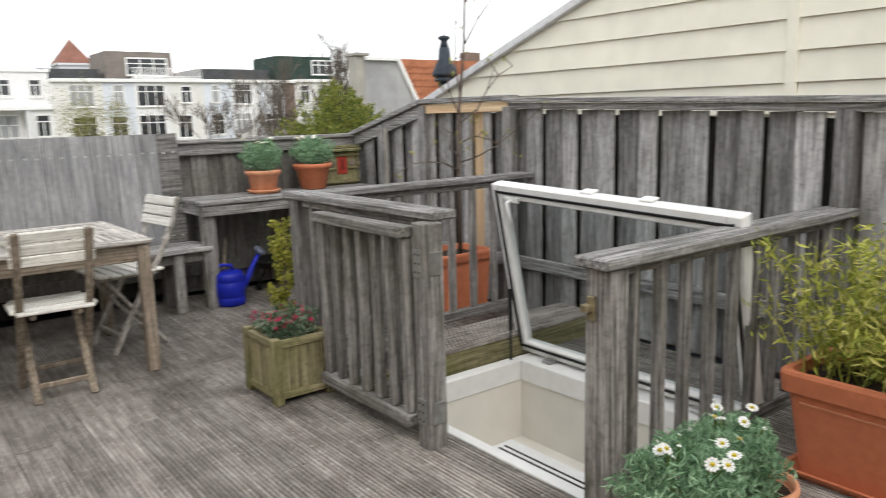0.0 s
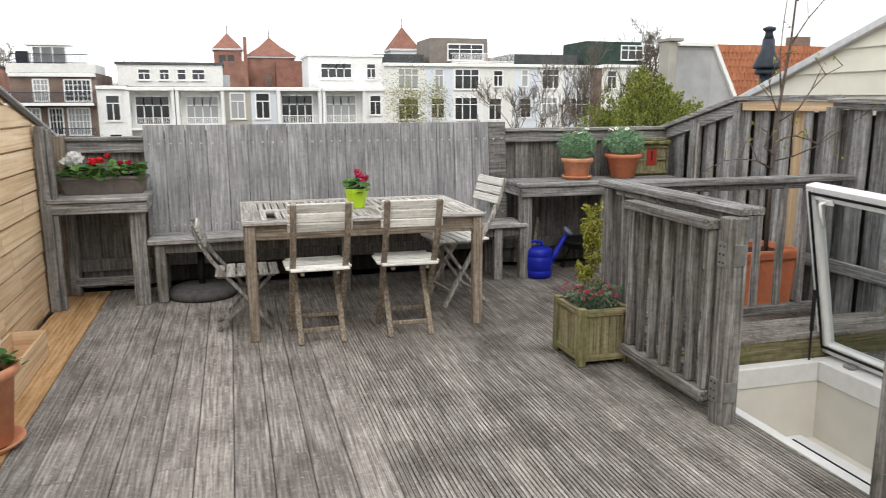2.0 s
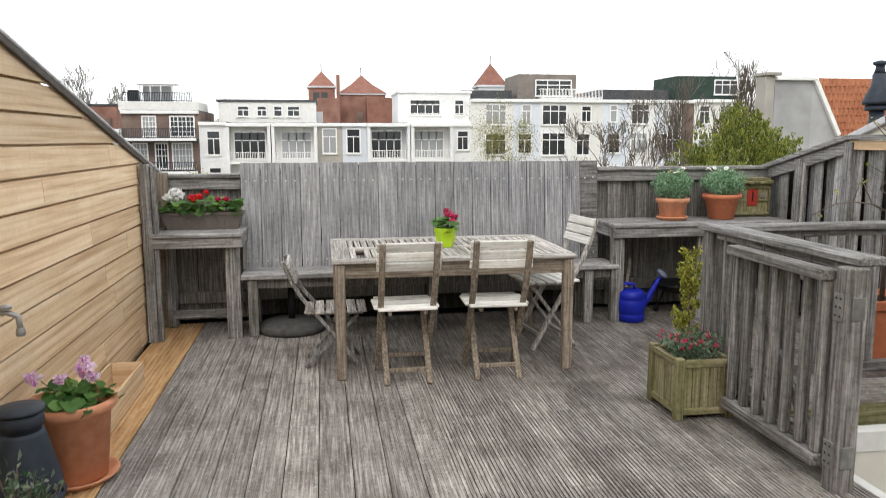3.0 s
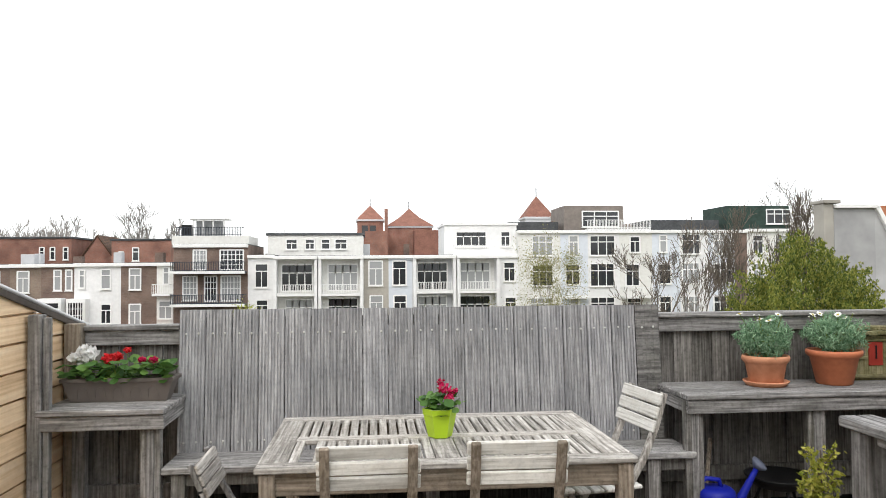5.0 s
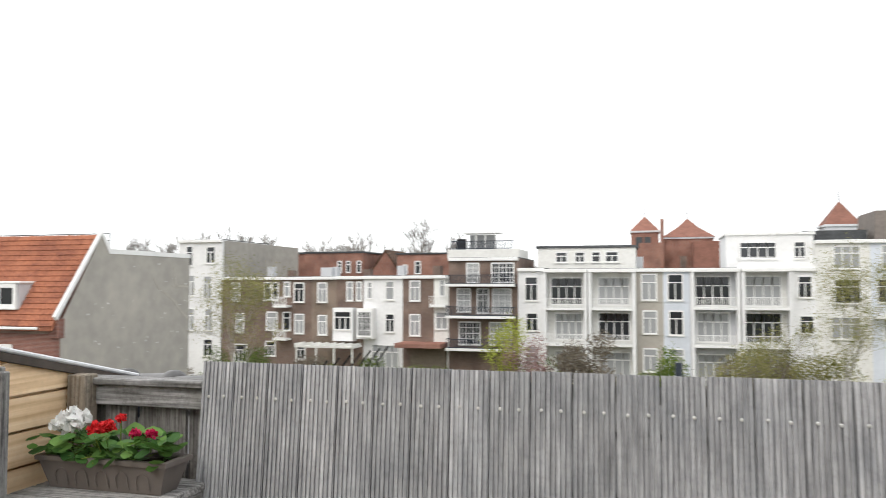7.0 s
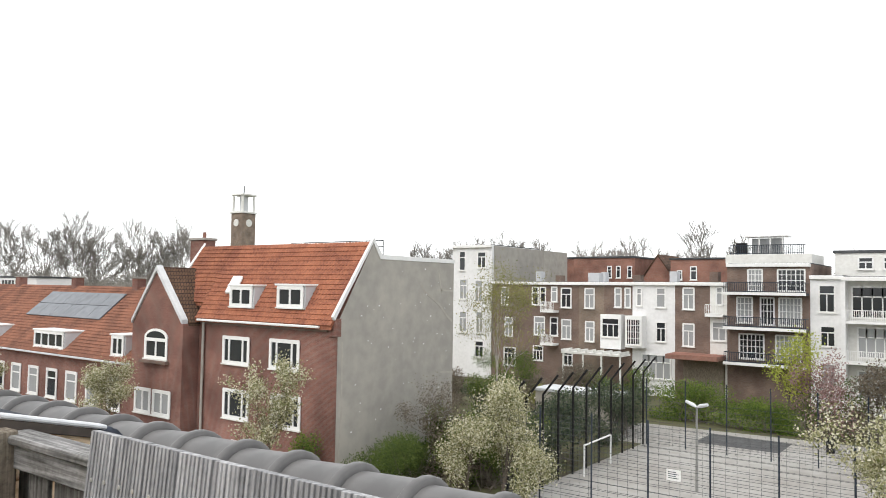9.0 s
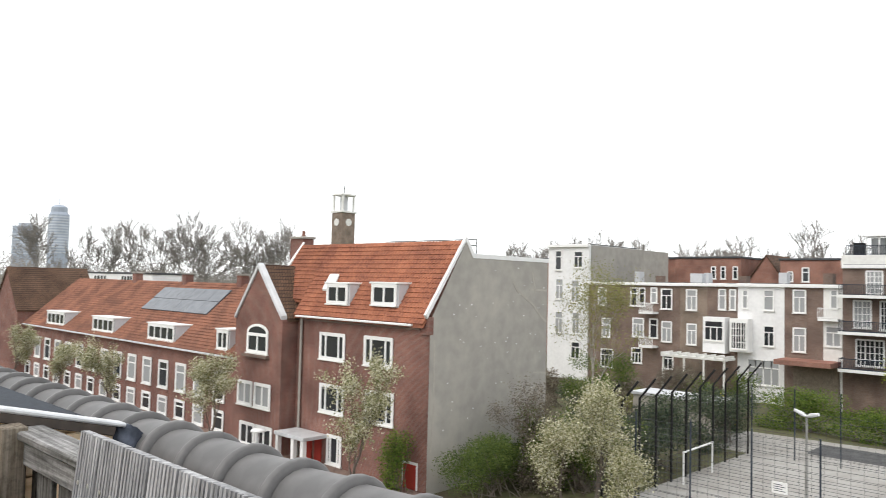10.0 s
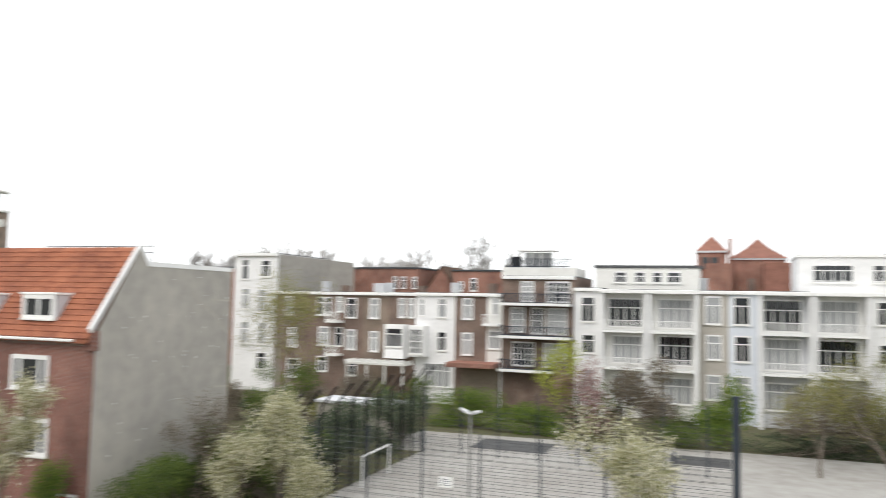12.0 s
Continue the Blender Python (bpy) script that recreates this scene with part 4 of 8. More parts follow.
# ---- garden table ----
TX0, TX1, TY0, TY1, TZ = 0.65, 2.11, -1.55, -0.57, 0.715
table = thing("garden_table", ((TX0 + TX1) / 2, (TY0 + TY1) / 2, 0), "greyed teak garden table with slatted top and flaking finish", "table")
fw = 0.085
for bx, ax in (((TX0, TX1, TY0, TY0 + fw), "x"), ((TX0, TX1, TY1 - fw, TY1), "x"), ((TX0, TX0 + 0.11, TY0 + fw, TY1 - fw), "y"), ((TX1 - 0.11, TX1, TY0 + fw, TY1 - fw), "y"), ((TX0 + 0.11, TX1 - 0.11, -1.095, -1.025), "x"), ((1.335, 1.43, TY0 + fw, -1.095), "y"), ((1.335, 1.43, -1.025, TY1 - fw), "y")):
    part("frame_board", box(*bx, TZ - 0.024, TZ, 0.005), M["pale_" + ax], table)
rngt = np.random.default_rng(21)
for ya, yb in ((TY0 + fw, -1.095), (-1.025, TY1 - fw)):
    for xa, xb in ((TX0 + 0.11, 1.335), (1.43, TX1 - 0.11)):
        n = 13
        for i in range(n):
            x0 = xa + (xb - xa) * i / n
            if ya < -1.2 and xa < 1 and i == 1:
                continue
            part("slat", box(x0 + 0.005, x0 + (xb - xa) / n - 0.005, ya + 0.002, yb - 0.002, TZ - 0.022, TZ - 0.003 + rngt.uniform(-0.003, 0.001), 0.003), M["pale_y"], table)
for bx, ax in (((TX0 + 0.07, TX1 - 0.07, TY0 + 0.035, TY0 + 0.057), "x"), ((TX0 + 0.07, TX1 - 0.07, TY1 - 0.057, TY1 - 0.035), "x"), ((TX0 + 0.03, TX0 + 0.052, TY0 + 0.08, TY1 - 0.08), "y"), ((TX1 - 0.052, TX1 - 0.03, TY0 + 0.08, TY1 - 0.08), "y")):
    part("apron", box(*bx, TZ - 0.115, TZ - 0.026, 0.004), M["brownleg_" + ax], table)
for px in (TX0 + 0.045, TX1 - 0.045):
    for py in (TY0 + 0.045, TY1 - 0.045):
        part("leg", box(px - 0.03, px + 0.03, py - 0.03, py + 0.03, 0.0, TZ - 0.026, 0.006), M["brownleg_z"], table)


# ---- folding chairs ----
def folding_chair(label, slat_mat, side_mat, at, short_mat=None):
    """Built facing +y on the origin: bowed long legs carry the back, short legs cross them."""
    t = thing("folding_chair", (0, 0, 0), label, "chair", "folding chairs round the table")
    W2 = 0.152
    for s in (-1, 1):
        x = s * W2
        b = bmesh.new()
        pts = [(x, -0.285, 0.83), (x, -0.245, 0.70), (x, -0.185, 0.56), (x, -0.105, 0.43), (x, 0.02, 0.23), (x, 0.13, 0.03), (x, 0.145, 0.0)]
        for p, q in zip(pts, pts[1:]):
            d = (Vector(q) - Vector(p)).normalized() * 0.008
            bar(Vector(p) - d, Vector(q) + (d if q[2] > 0 else d * 0), 0.022, 0.034, 0.003, b, up=(1, 0, 0))
        for v in b.verts:
            v.co.z = max(v.co.z, 0.0)
        part("long_leg", b, side_mat, t)
        xi = s * (W2 - 0.028)
        b = bar((xi, 0.14, 0.41), (xi, -0.17, 0.0), 0.020, 0.034, 0.003, up=(1, 0, 0))
        for v in b.verts:
            v.co.z = max(v.co.z, 0.0)
        part("short_leg", b, short_mat or side_mat, t)
        part("seat_rail", box(xi - 0.011 - 0.022 * s, xi + 0.011 - 0.022 * s, -0.16, 0.17, 0.408, 0.432, 0.003), side_mat, t)
    for z0 in (0.675, 0.732, 0.789):
        b = box(-0.182, 0.182, -0.011, 0.004, 0, 0.052, 0.005)
        bmesh.ops.transform(b, matrix=Matrix.Translation((0, -0.258 + (0.83 - z0) * 0.30, z0)) @ Matrix.Rotation(radians(17), 4, "X"), verts=b.verts)
        part("back_slat", b, slat_mat, t)
    for k in range(6):
        y0 = -0.17 + 0.062 * k
        part("seat_slat", box(-0.19 + 0.02 * (k in (0, 5)), 0.19 - 0.02 * (k in (0, 5)), y0, y0 + 0.052, 0.434, 0.450, 0.004), slat_mat, t)
    part("stretcher", box(-0.115, 0.115, -0.125, -0.105, 0.06, 0.085, 0.003), side_mat, t)
    part("stretcher", box(-0.14, 0.14, 0.095, 0.115, 0.09, 0.115, 0.003), side_mat, t)
    t.matrix_basis = at
    return t


wc = folding_chair("worn white folding chair with brown wooden legs", M["white_x"], M["brownleg_z"], pose(1.07, -1.50, 0, 0, 0, 1))
copy_thing(wc, pose(1.61, -1.49, 0, 0, 0, -2))
gc = folding_chair("grey weathered folding chair with slatted seat", M["pale_x"], M["grey_z"], pose(0.66, -1.12, 0, 0, 0, -90) @ Matrix.Diagonal((0.95, 1.05, 0.80, 1)))
rc = folding_chair("folding chair with white back slats and greyed seat", M["white_x"], M["pale_z"], pose(2.10, -0.92, 0, 0, 0, 97) @ Matrix.Scale(1.04, 4))

# ---- the square and the streets below ----
GZ = -10.0
b = bmesh.new()
v = [b.verts.new(p) for p in ((-5000, -3000, GZ), (5000, -3000, GZ), (5000, 6000, GZ), (-5000, 6000, GZ))]
b.faces.new(v)
solid("ground", b, M["grass"], "rough brown-green ground between the houses")
solid("pavement", prism([(-19.6, 24.0), (16.0, 24.0), (16.0, 65.4), (3.8, 65.0), (-23.2, 62.6), (-23.2, 54.2), (-19.6, 54.2)], "z", GZ, GZ + 0.04), M["paving"], "pale paved ball court and square")
solid("road", box(-140.0, -8.0, 14.0, 24.5, GZ, GZ + 0.03, 0), M["asphalt"], "asphalt street along the brick terrace")
solid("pavement_street", box(-140.0, -20.0, 24.5, 28.8, GZ, GZ + 0.14, 0.02), M["brick_brown"], "pavement in front of the brick terrace")
solid("court_mark", box(-16.7, -10.6, 57.3, 61.6, GZ + 0.04, GZ + 0.05, 0), M["asphalt"], "dark rubber patch on the court")
solid("court_mark_2", box(-1.5, 2.9, 58.2, 61.6, GZ + 0.04, GZ + 0.05, 0), M["asphalt"], "dark rubber patch on the court")
b = bmesh.new()
for k in range(22):
    box(-19.3, 2.8, 26.0 + 1.7 * k, 26.09 + 1.7 * k, GZ + 0.041, GZ + 0.046, 0, b)
solid("paving_joints", b, M["asphalt"], "dark drain lines across the court paving")

# ball-court cage
M["netwire"] = plain("dull_wire_net", (0.10, 0.105, 0.11), 0.6)
cage = thing("ball_court_fence", (-19.1, 45, GZ), "tall black mesh fence with outward-bent posts", "fence")
for k in range(11):
    y = 34.4 + 1.95 * k
    part("post", tube([(-19.45, y, GZ), (-19.45, y, GZ + 5.4), (-18.6, y + 0.25, GZ + 6.6)], 0.075, 6), M["black"], cage)
def net(x0, y0, x1, y1, h, step=0.28):
    b = bmesh.new()
    L = math.hypot(x1 - x0, y1 - y0)
    for k in range(int(h / step)):
        z = GZ + 0.2 + step * k
        bar((x0, y0, z), (x1, y1, z), 0.014, 0.014, 0, b)
    for k in range(int(L / 0.5)):
        f = k * 0.5 / L
        bar((x0 + (x1 - x0) * f, y0 + (y1 - y0) * f, GZ + 0.1), (x0 + (x1 - x0) * f, y0 + (y1 - y0) * f, GZ + h), 0.010, 0.010, 0, b)
    return b
part("net", net(-19.45, 34.4, -19.45, 54.0, 5.2), M["black"], cage, kind="stuff")
fence = thing("court_fence", (-10, 54, GZ), "low grey mesh fence on slim posts round the court", "fence")
for x, y, top in [(-16.7 + 2.85 * k, 33.0, 5.6) for k in range(7)] + [(-19.3 + 2.95 * k, 54.2, 5.0) for k in range(8)]:
    part("post", tube([(x, y, GZ), (x, y, GZ + top)], 0.045, 6), M["charcoal"], fence)
part("net", net(-19.0, 33.0, 2.8, 33.0, 5.4, 0.3), M["netwire"], fence, kind="stuff")
part("net", net(-19.3, 54.2, 2.8, 54.2, 3.6, 0.4), M["netwire"], fence, kind="stuff")
part("corner_post", tube([(2.85, 33.0, GZ), (2.85, 33.0, GZ + 8.0)], 0.15, 8), M["charcoal"], fence, "thick dark corner post")
sign = thing("court_sign", (-9.77, 32.95, GZ + 3.3), "small white notice plate on the court fence", "sign")
part("plate", box(-10.10, -9.44, 32.93, 32.95, GZ + 3.02, GZ + 3.52, 0.005), M["pvc"], sign)
for k in range(4):
    part("text_bar", box(-10.02, -9.54 - 0.12 * (k % 2), 32.926, 32.93, GZ + 3.12 + 0.09 * k, GZ + 3.15 + 0.09 * k, 0), M["charcoal"], sign)
goal = thing("football_goal", (-18.4, 44.6, GZ), "white tubular football goal", "goal")
part("post", tube([(-18.6, 42.1, GZ + 0.04), (-18.6, 42.1, GZ + 1.95)], 0.06, 8), M["pvc"], goal)
part("post", tube([(-18.75, 46.4, GZ + 0.04), (-18.75, 46.4, GZ + 1.95)], 0.06, 8), M["pvc"], goal)
part("crossbar", tube([(-18.6, 42.05, GZ + 1.95), (-18.75, 46.45, GZ + 1.95)], 0.06, 8), M["pvc"], goal)
lamp = thing("street_lamp", (-12.0, 43.2, GZ), "grey lamp post with two lamp heads", "street lamp")
part("pole", tube([(-12.0, 43.2, GZ), (-12.0, 43.2, -5.1)], [0.09, 0.06], 8), M["steel"], lamp)
for q in (-1, 1):
    part("lamp_head", tube([(-12.0, 43.2, -5.12), (-12.0 + q * 0.25, 43.2 - q * 0.1, -5.02), (-12.0 + q * 0.72, 43.2 - q * 0.3, -4.88)], [0.05, 0.12, 0.09], 8), M["alu"], lamp)
sl_ = thing("street_lamp", (-39.4, 26.0, GZ), "white mushroom-topped lamp post on the pavement", "street lamp")
part("pole", tube([(-39.4, 26.0, GZ), (-39.4, 26.0, -8.0)], 0.07, 8), M["alu"], sl_)
part("shade", lathe([(0.1, -8.06), (0.52, -7.98), (0.45, -7.86), (0.12, -7.78), (0.02, -7.76)], (-39.4, 26.0, 0), 14), M["pvc"], sl_, smooth=True)
bin_ = thing("litter_bin", (-7.7, 60.0, GZ), "dark litter bin at the court edge", "bin")
part("body", lathe([(0.25, 0.04), (0.3, 0.1), (0.3, 1.0), (0.22, 1.1)], (-7.7, 60.0, GZ), 12), M["black"], bin_)


# ---- windows ----
def window(parent, x0, x1, z0, z1, y, style="s", curtain=None, side=-1):
    """A window in a wall facing -y at y; s sash, d double, w wide, l wide with doors, g glazed doors."""
    w = x1 - x0
    h = z1 - z0
    cols = {"s": 1 if w < 1.0 else 2, "d": 3, "w": 3, "l": 4, "g": 2 if w < 1.5 else 3, "c": 3, "p": 2, "q": 4, "n": 1}[style]
    fr = 0.17 if style in "cpqn" else 0.09
    g = part("window", box(x0, x1, y - 0.03, y + 0.02, z0, z1, 0), curtain or M["glass_dark"], parent)
    b = bmesh.new()
    for bx in ((x0 - 0.05, x0 + fr, z0, z1), (x1 - fr, x1 + 0.05, z0, z1), (x0, x1, z1 - fr, z1 + 0.05), (x0, x1, z0 - 0.02, z0 + fr)):
        box(bx[0], bx[1], y - (0.09 if bx[1] - bx[0] < 0.4 else 0.094), y - 0.032, bx[2], bx[3], 0, b)
    for k in range(1, cols):
        xx = x0 + w * (k / cols if style != "c" else (0.24, 0.76)[k - 1])
        box(xx - (0.07 if style in "cpq" else 0.045), xx + (0.07 if style in "cpq" else 0.045), y - 0.085, y - 0.033, z0 + fr, z1 - fr if style in "glcpq" else z0 + h * 0.68, 0, b)
        if style in "wl" and h > 1.2:
            box(xx - 0.045, xx + 0.045, y - 0.085, y - 0.033, z0 + h * 0.68, z1 - fr, 0, b)
    if style == "g":
        for k in range(1, 4):
            box(x0 + fr, x1 - fr, y - 0.08, y - 0.034, z0 + h * k / 4 - 0.03, z0 + h * k / 4 + 0.03, 0, b)
        for k in range(cols):
            xx = x0 + w * (k + 0.5) / cols
            box(xx - 0.025, xx + 0.025, y - 0.08, y - 0.034, z0 + fr, z1 - fr, 0, b)
    elif style not in "cpq":
        zt = z0 + h * (0.68 if h > 1.2 else 0.6)
        box(x0 + fr, x1 - fr, y - 0.085, y - 0.033, zt - 0.05, zt + 0.05, 0, b)
    part("window_frame", b, M["frame_white"], g)
    part("window_sill", box(x0 - 0.1, x1 + 0.1, y - 0.16, y - 0.03, z0 - 0.10, z0 - 0.02, 0), M["render_cream"], g)
    return g


def balcony(parent, x0, x1, y, z, material, depth=1.3, h=0.95, step=0.16):
    """A slab with upright bars and a handrail in front of a wall facing -y."""
    s = part("balcony", box(x0, x1, y - depth, y - 0.01, z - 0.22, z, 0.01), material, parent)
    b = bmesh.new()
    box(x0, x1, y - depth, y - depth + 0.06, z + h - 0.06, z + h, 0, b)
    box(x0, x1, y - depth, y - depth + 0.05, z + 0.06, z + 0.12, 0, b)
    n = max(3, int((x1 - x0) / step))
    for k in range(n + 1):
        xx = x0 + (x1 - x0 - 0.04) * k / n
        box(xx, xx + 0.045, y - depth + 0.005, y - depth + 0.05, z, z + h - 0.06, 0, b)
    for xx in (x0, x1 - 0.05):
        box(xx, xx + 0.05, y - depth, y - 0.02, z + h - 0.06, z + h, 0, b)
    part("balustrade", b, material, s)
    return s


ROW_Y = 72.0
WALLS = {"white": ("render_white", "white stuccoed"), "white2": ("render_cream", "off-white stuccoed"), "pale": ("render_pale", "pale blue-grey stuccoed"), "beige": ("render_beige", "beige stuccoed"), "grey": ("render_grey", "grey stuccoed"), "brick": ("brick_brown", "brown brick"), "brown": ("brick_brown", "brown brick"), "tan": ("brick_tan", "tan brick")}
rw = np.random.default_rng(77)


def row_house(tone, x0, x1, top, wins, loggia=False):
    m_, word = WALLS[tone]
    y = ROW_Y
    h = thing("row_house", ((x0 + x1) / 2, y + 5, GZ), word + " town house of a row, with white-framed windows", "house", "houses across the square")
    part("wall", box(x0, x1, y, y + 11, GZ, top, 0), M[m_], h)
    part("cornice", box(x0 - 0.02, x1 + 0.02, y - 0.32, y + 0.3, top - 0.28, top + 0.05, 0.03), M["frame_white"], h)
    part("roof", box(x0, x1, y + 0.31, y + 11, top + 0.001, top + 0.10, 0), M["slate"], h)
    for wx0, wx1, z0, z1, st in wins:
        cur = M["glass_curtain_reflection"] if rw.uniform() < 0.55 else None
        window(h, wx0, wx1, z0, z1, y, st, cur)
    return h


def loggia(h, x0, x1, zs):
    """White piers and slabs standing forward of the wall, with barred fronts."""
    y = ROW_Y
    for xx in (x0, x1 - 0.3):
        part("pier", box(xx, xx + 0.3, y - 1.5, y - 0.01, GZ, 2.68, 0.01), M["render_white"], h)
    for z in zs:
        balcony(h, x0 + 0.31, x1 - 0.31, y, z, M["frame_white"], 1.45)
    part("canopy", box(x0, x1, y - 1.6, y - 0.33, 2.69, 3.0, 0.01), M["frame_white"], h)


row_house("white", -50.6, -45.0, 6.55, [(-49.6, -48.7, 3.6, 5.9, 's'), (-47.0, -45.8, 3.9, 5.8, 's'), (-49.5, -48.4, 0.2, 2.6, 's'), (-47.3, -46.2, -0.1, 2.5, 's'), (-49.5, -48.4, -3.7, -1.2, 's'), (-47.1, -46.1, -3.7, -1.2, 's'), (-47.2, -46.0, -6.5, -4.6, 's')])
row_house("brick", -44.9, -39.8, 2.3, [(-43.65, -42.65, -0.3, 1.7, 's'), (-43.1, -42.1, -3.8, -1.7, 's'), (-43.2, -41.7, -7.1, -5.1, 'd')])
hh = row_house("brick", -39.8, -36.25, 2.3, [(-39.6, -38.8, -0.2, 1.75, 's'), (-38.6, -37.9, -0.2, 1.75, 's'), (-37.2, -36.5, 0.2, 1.8, 's'), (-39.3, -38.0, -3.5, -1.5, 'd'), (-37.3, -36.4, -3.5, -1.5, 's'), (-39.4, -38.2, -6.3, -4.7, 'd')])
balcony(hh, -37.9, -36.3, ROW_Y, -0.75, M["frame_white"])
balcony(hh, -37.9, -36.3, ROW_Y, -4.3, M["frame_white"])
row_house("brick", -36.25, -33.9, 2.3, [(-36.0, -34.8, -0.4, 1.7, 's'), (-35.9, -34.8, -3.8, -1.7, 's'), (-35.7, -34.6, -6.6, -5.0, 's')])
row_house("tan", -33.9, -31.0, 2.32, [(-33.2, -32.1, -0.4, 1.7, 's'), (-33.1, -32.1, -3.9, -1.8, 's')])
hh = row_house("brown", -31.0, -27.9, 2.34, [(-29.8, -29.1, -0.2, 1.8, 's'), (-28.7, -28.1, -0.2, 1.8, 's')])
part("bay", box(-30.9, -28.65, ROW_Y - 1.2, ROW_Y - 0.01, -4.45, -0.95, 0.02), M["render_white"], hh)
window(hh, -30.7, -28.8, -3.25, -1.3, ROW_Y - 1.21, "d")
part("pergola_roof", box(-34.2, -27.6, ROW_Y - 3.5, ROW_Y - 1.22, -5.0, -4.78, 0.02), M["render_cream"], hh)
for k in range(8):
    part("pergola_beam", box(-34.1 + 0.9 * k, -33.98 + 0.9 * k, ROW_Y - 3.7, ROW_Y - 1.3, -4.77, -4.55, 0.01), M["render_cream"], hh)
for px in (-34.0, -31.8, -29.8, -27.8):
    part("pergola_post", box(px - 0.08, px + 0.08, ROW_Y - 3.4, ROW_Y - 3.24, GZ, -5.01, 0.01), M["render_cream"], hh)
hh = row_house("white", -27.9, -23.5, 2.38, [(-27.45, -26.9, 0.0, 1.8, 's'), (-25.4, -24.45, -0.1, 1.85, 's'), (-25.4, -24.4, -3.5, -1.55, 's'), (-26.9, -23.9, -7.2, -4.8, 'l')])
part("glass_bay", box(-28.25, -26.45, ROW_Y - 1.1, ROW_Y - 0.01, -4.2, -1.0, 0.02), M["frame_white"], hh)
window(hh, -28.1, -26.6, -3.9, -1.3, ROW_Y - 1.11, "g")
part("chimney_box", box(-33.8, -32.5, ROW_Y + 2, ROW_Y + 3, 2.3, 3.4, 0.02), M["render_grey"], hh)
hh = row_house("brown", -23.5, -20.1, 2.4, [(-22.7, -21.6, -0.2, 1.9, 's'), (-22.7, -21.6, -3.8, -1.6, 's')])
part("canopy", box(-23.4, -18.6, ROW_Y - 3.0, ROW_Y - 0.01, -4.85, -4.4, 0.02), M["brick_church"], hh, "dull red canopy edge")
part("shop_front", box(-22.5, -18.7, ROW_Y - 0.6, ROW_Y - 0.012, -9.9, -4.9, 0.02), M["brownleg_z"], hh)
hh = row_house("white2", -20.1, -18.5, 2.4, [(-19.5, -18.9, 0.3, 2.0, 's'), (-19.9, -18.6, -3.1, -1.3, 's')])
balcony(hh, -20.3, -18.6, ROW_Y, -0.6, M["frame_white"], 1.0)
hh = row_house("brick", -18.5, -11.3, 4.2, [(-16.6, -15.3, 1.7, 3.7, 'g'), (-14.0, -11.7, 1.7, 3.7, 'g'), (-17.6, -16.2, -1.3, 1.1, 'g'), (-15.5, -14.3, -1.4, 1.1, 'g'), (-13.9, -12.0, -1.4, 1.1, 'g'), (-17.4, -15.2, -4.6, -2.3, 'g'), (-14.2, -12.0, -4.6, -2.3, 'g')])
for z in (1.55, -1.65, -4.9):
    balcony(hh, -18.4, -11.4, ROW_Y, z, M["charcoal"], 1.5)
    part("slab_edge", box(-18.45, -11.35, ROW_Y - 1.62, ROW_Y - 1.51, z - 0.24, z + 0.03, 0.01), M["frame_white"], hh)
part("roof_room", box(-19.2, -11.5, ROW_Y + 2, ROW_Y + 8, 4.31, 5.2, 0.02), M["render_cream"], hh)
b = bmesh.new()
for xx in (-17.2, -16.2, -15.2, -14.1):
    box(xx - 0.06, xx + 0.06, ROW_Y + 2.5, ROW_Y + 2.6, 5.21, 6.9, 0, b)
box(-17.6, -13.6, ROW_Y + 2.3, ROW_Y + 4.5, 6.9, 7.0, 0, b)
part("pergola", b, M["frame_white"], hh)
part("roof_glass", box(-17.1, -14.2, ROW_Y + 3.5, ROW_Y + 3.6, 5.22, 6.8, 0), M["glass_curtain_reflection"], hh)
balcony(hh, -18.8, -12.2, ROW_Y + 3.2, 5.21, M["charcoal"], 1.1, 0.9)
part("tank", box(-18.6, -17.6, ROW_Y + 3.5, ROW_Y + 4.5, 5.22, 6.4, 0.02), M["black"], hh)
row_house("white", -11.3, -8.7, 3.1, [(-10.6, -9.3, -0.1, 2.3, 's'), (-10.5, -9.3, -3.1, -1.3, 's'), (-10.5, -9.3, -6.6, -4.6, 's')])
hh = row_house("white2", -8.7, -4.3, 3.0, [(-8.0, -4.9, -0.5, 2.2, 'l'), (-7.6, -4.9, -3.9, -1.3, 'l'), (-7.6, -4.9, -7.4, -5.0, 'l')])
loggia(hh, -8.6, -4.35, (-0.75, -4.2))
hh = row_house("white2", -4.3, 0.2, 3.0, [(-3.4, -0.4, -0.5, 2.2, 'l'), (-3.4, -0.4, -3.9, -1.2, 'l'), (-3.4, -0.4, -7.4, -5.0, 'l')])
loggia(hh, -4.25, 0.15, (-0.75, -4.2))
row_house("beige", 0.2, 2.7, 3.0, [(0.7, 2.1, 0.0, 2.5, 's'), (0.8, 2.1, -3.2, -1.0, 's'), (0.8, 2.1, -6.8, -4.6, 's')])
row_house("pale", 2.7, 5.1, 3.0, [(3.1, 4.5, 0.0, 2.5, 's'), (3.2, 4.5, -3.3, -1.0, 's'), (3.2, 4.5, -6.8, -4.6, 's')])
hh = row_house("grey", 5.1, 9.5, 3.0, [(5.6, 8.7, -0.5, 2.3, 'l'), (5.7, 8.6, -3.9, -1.1, 'l'), (5.7, 8.6, -7.4, -5.0, 'l')])
loggia(hh, 5.15, 9.45, (-0.6, -4.1))
hh = row_house("white2", 9.5, 13.9, 2.95, [(10.0, 13.1, -0.5, 2.3, 'l'), (9.9, 13.1, -3.9, -1.1, 'l'), (9.9, 13.1, -7.4, -5.0, 'l')])
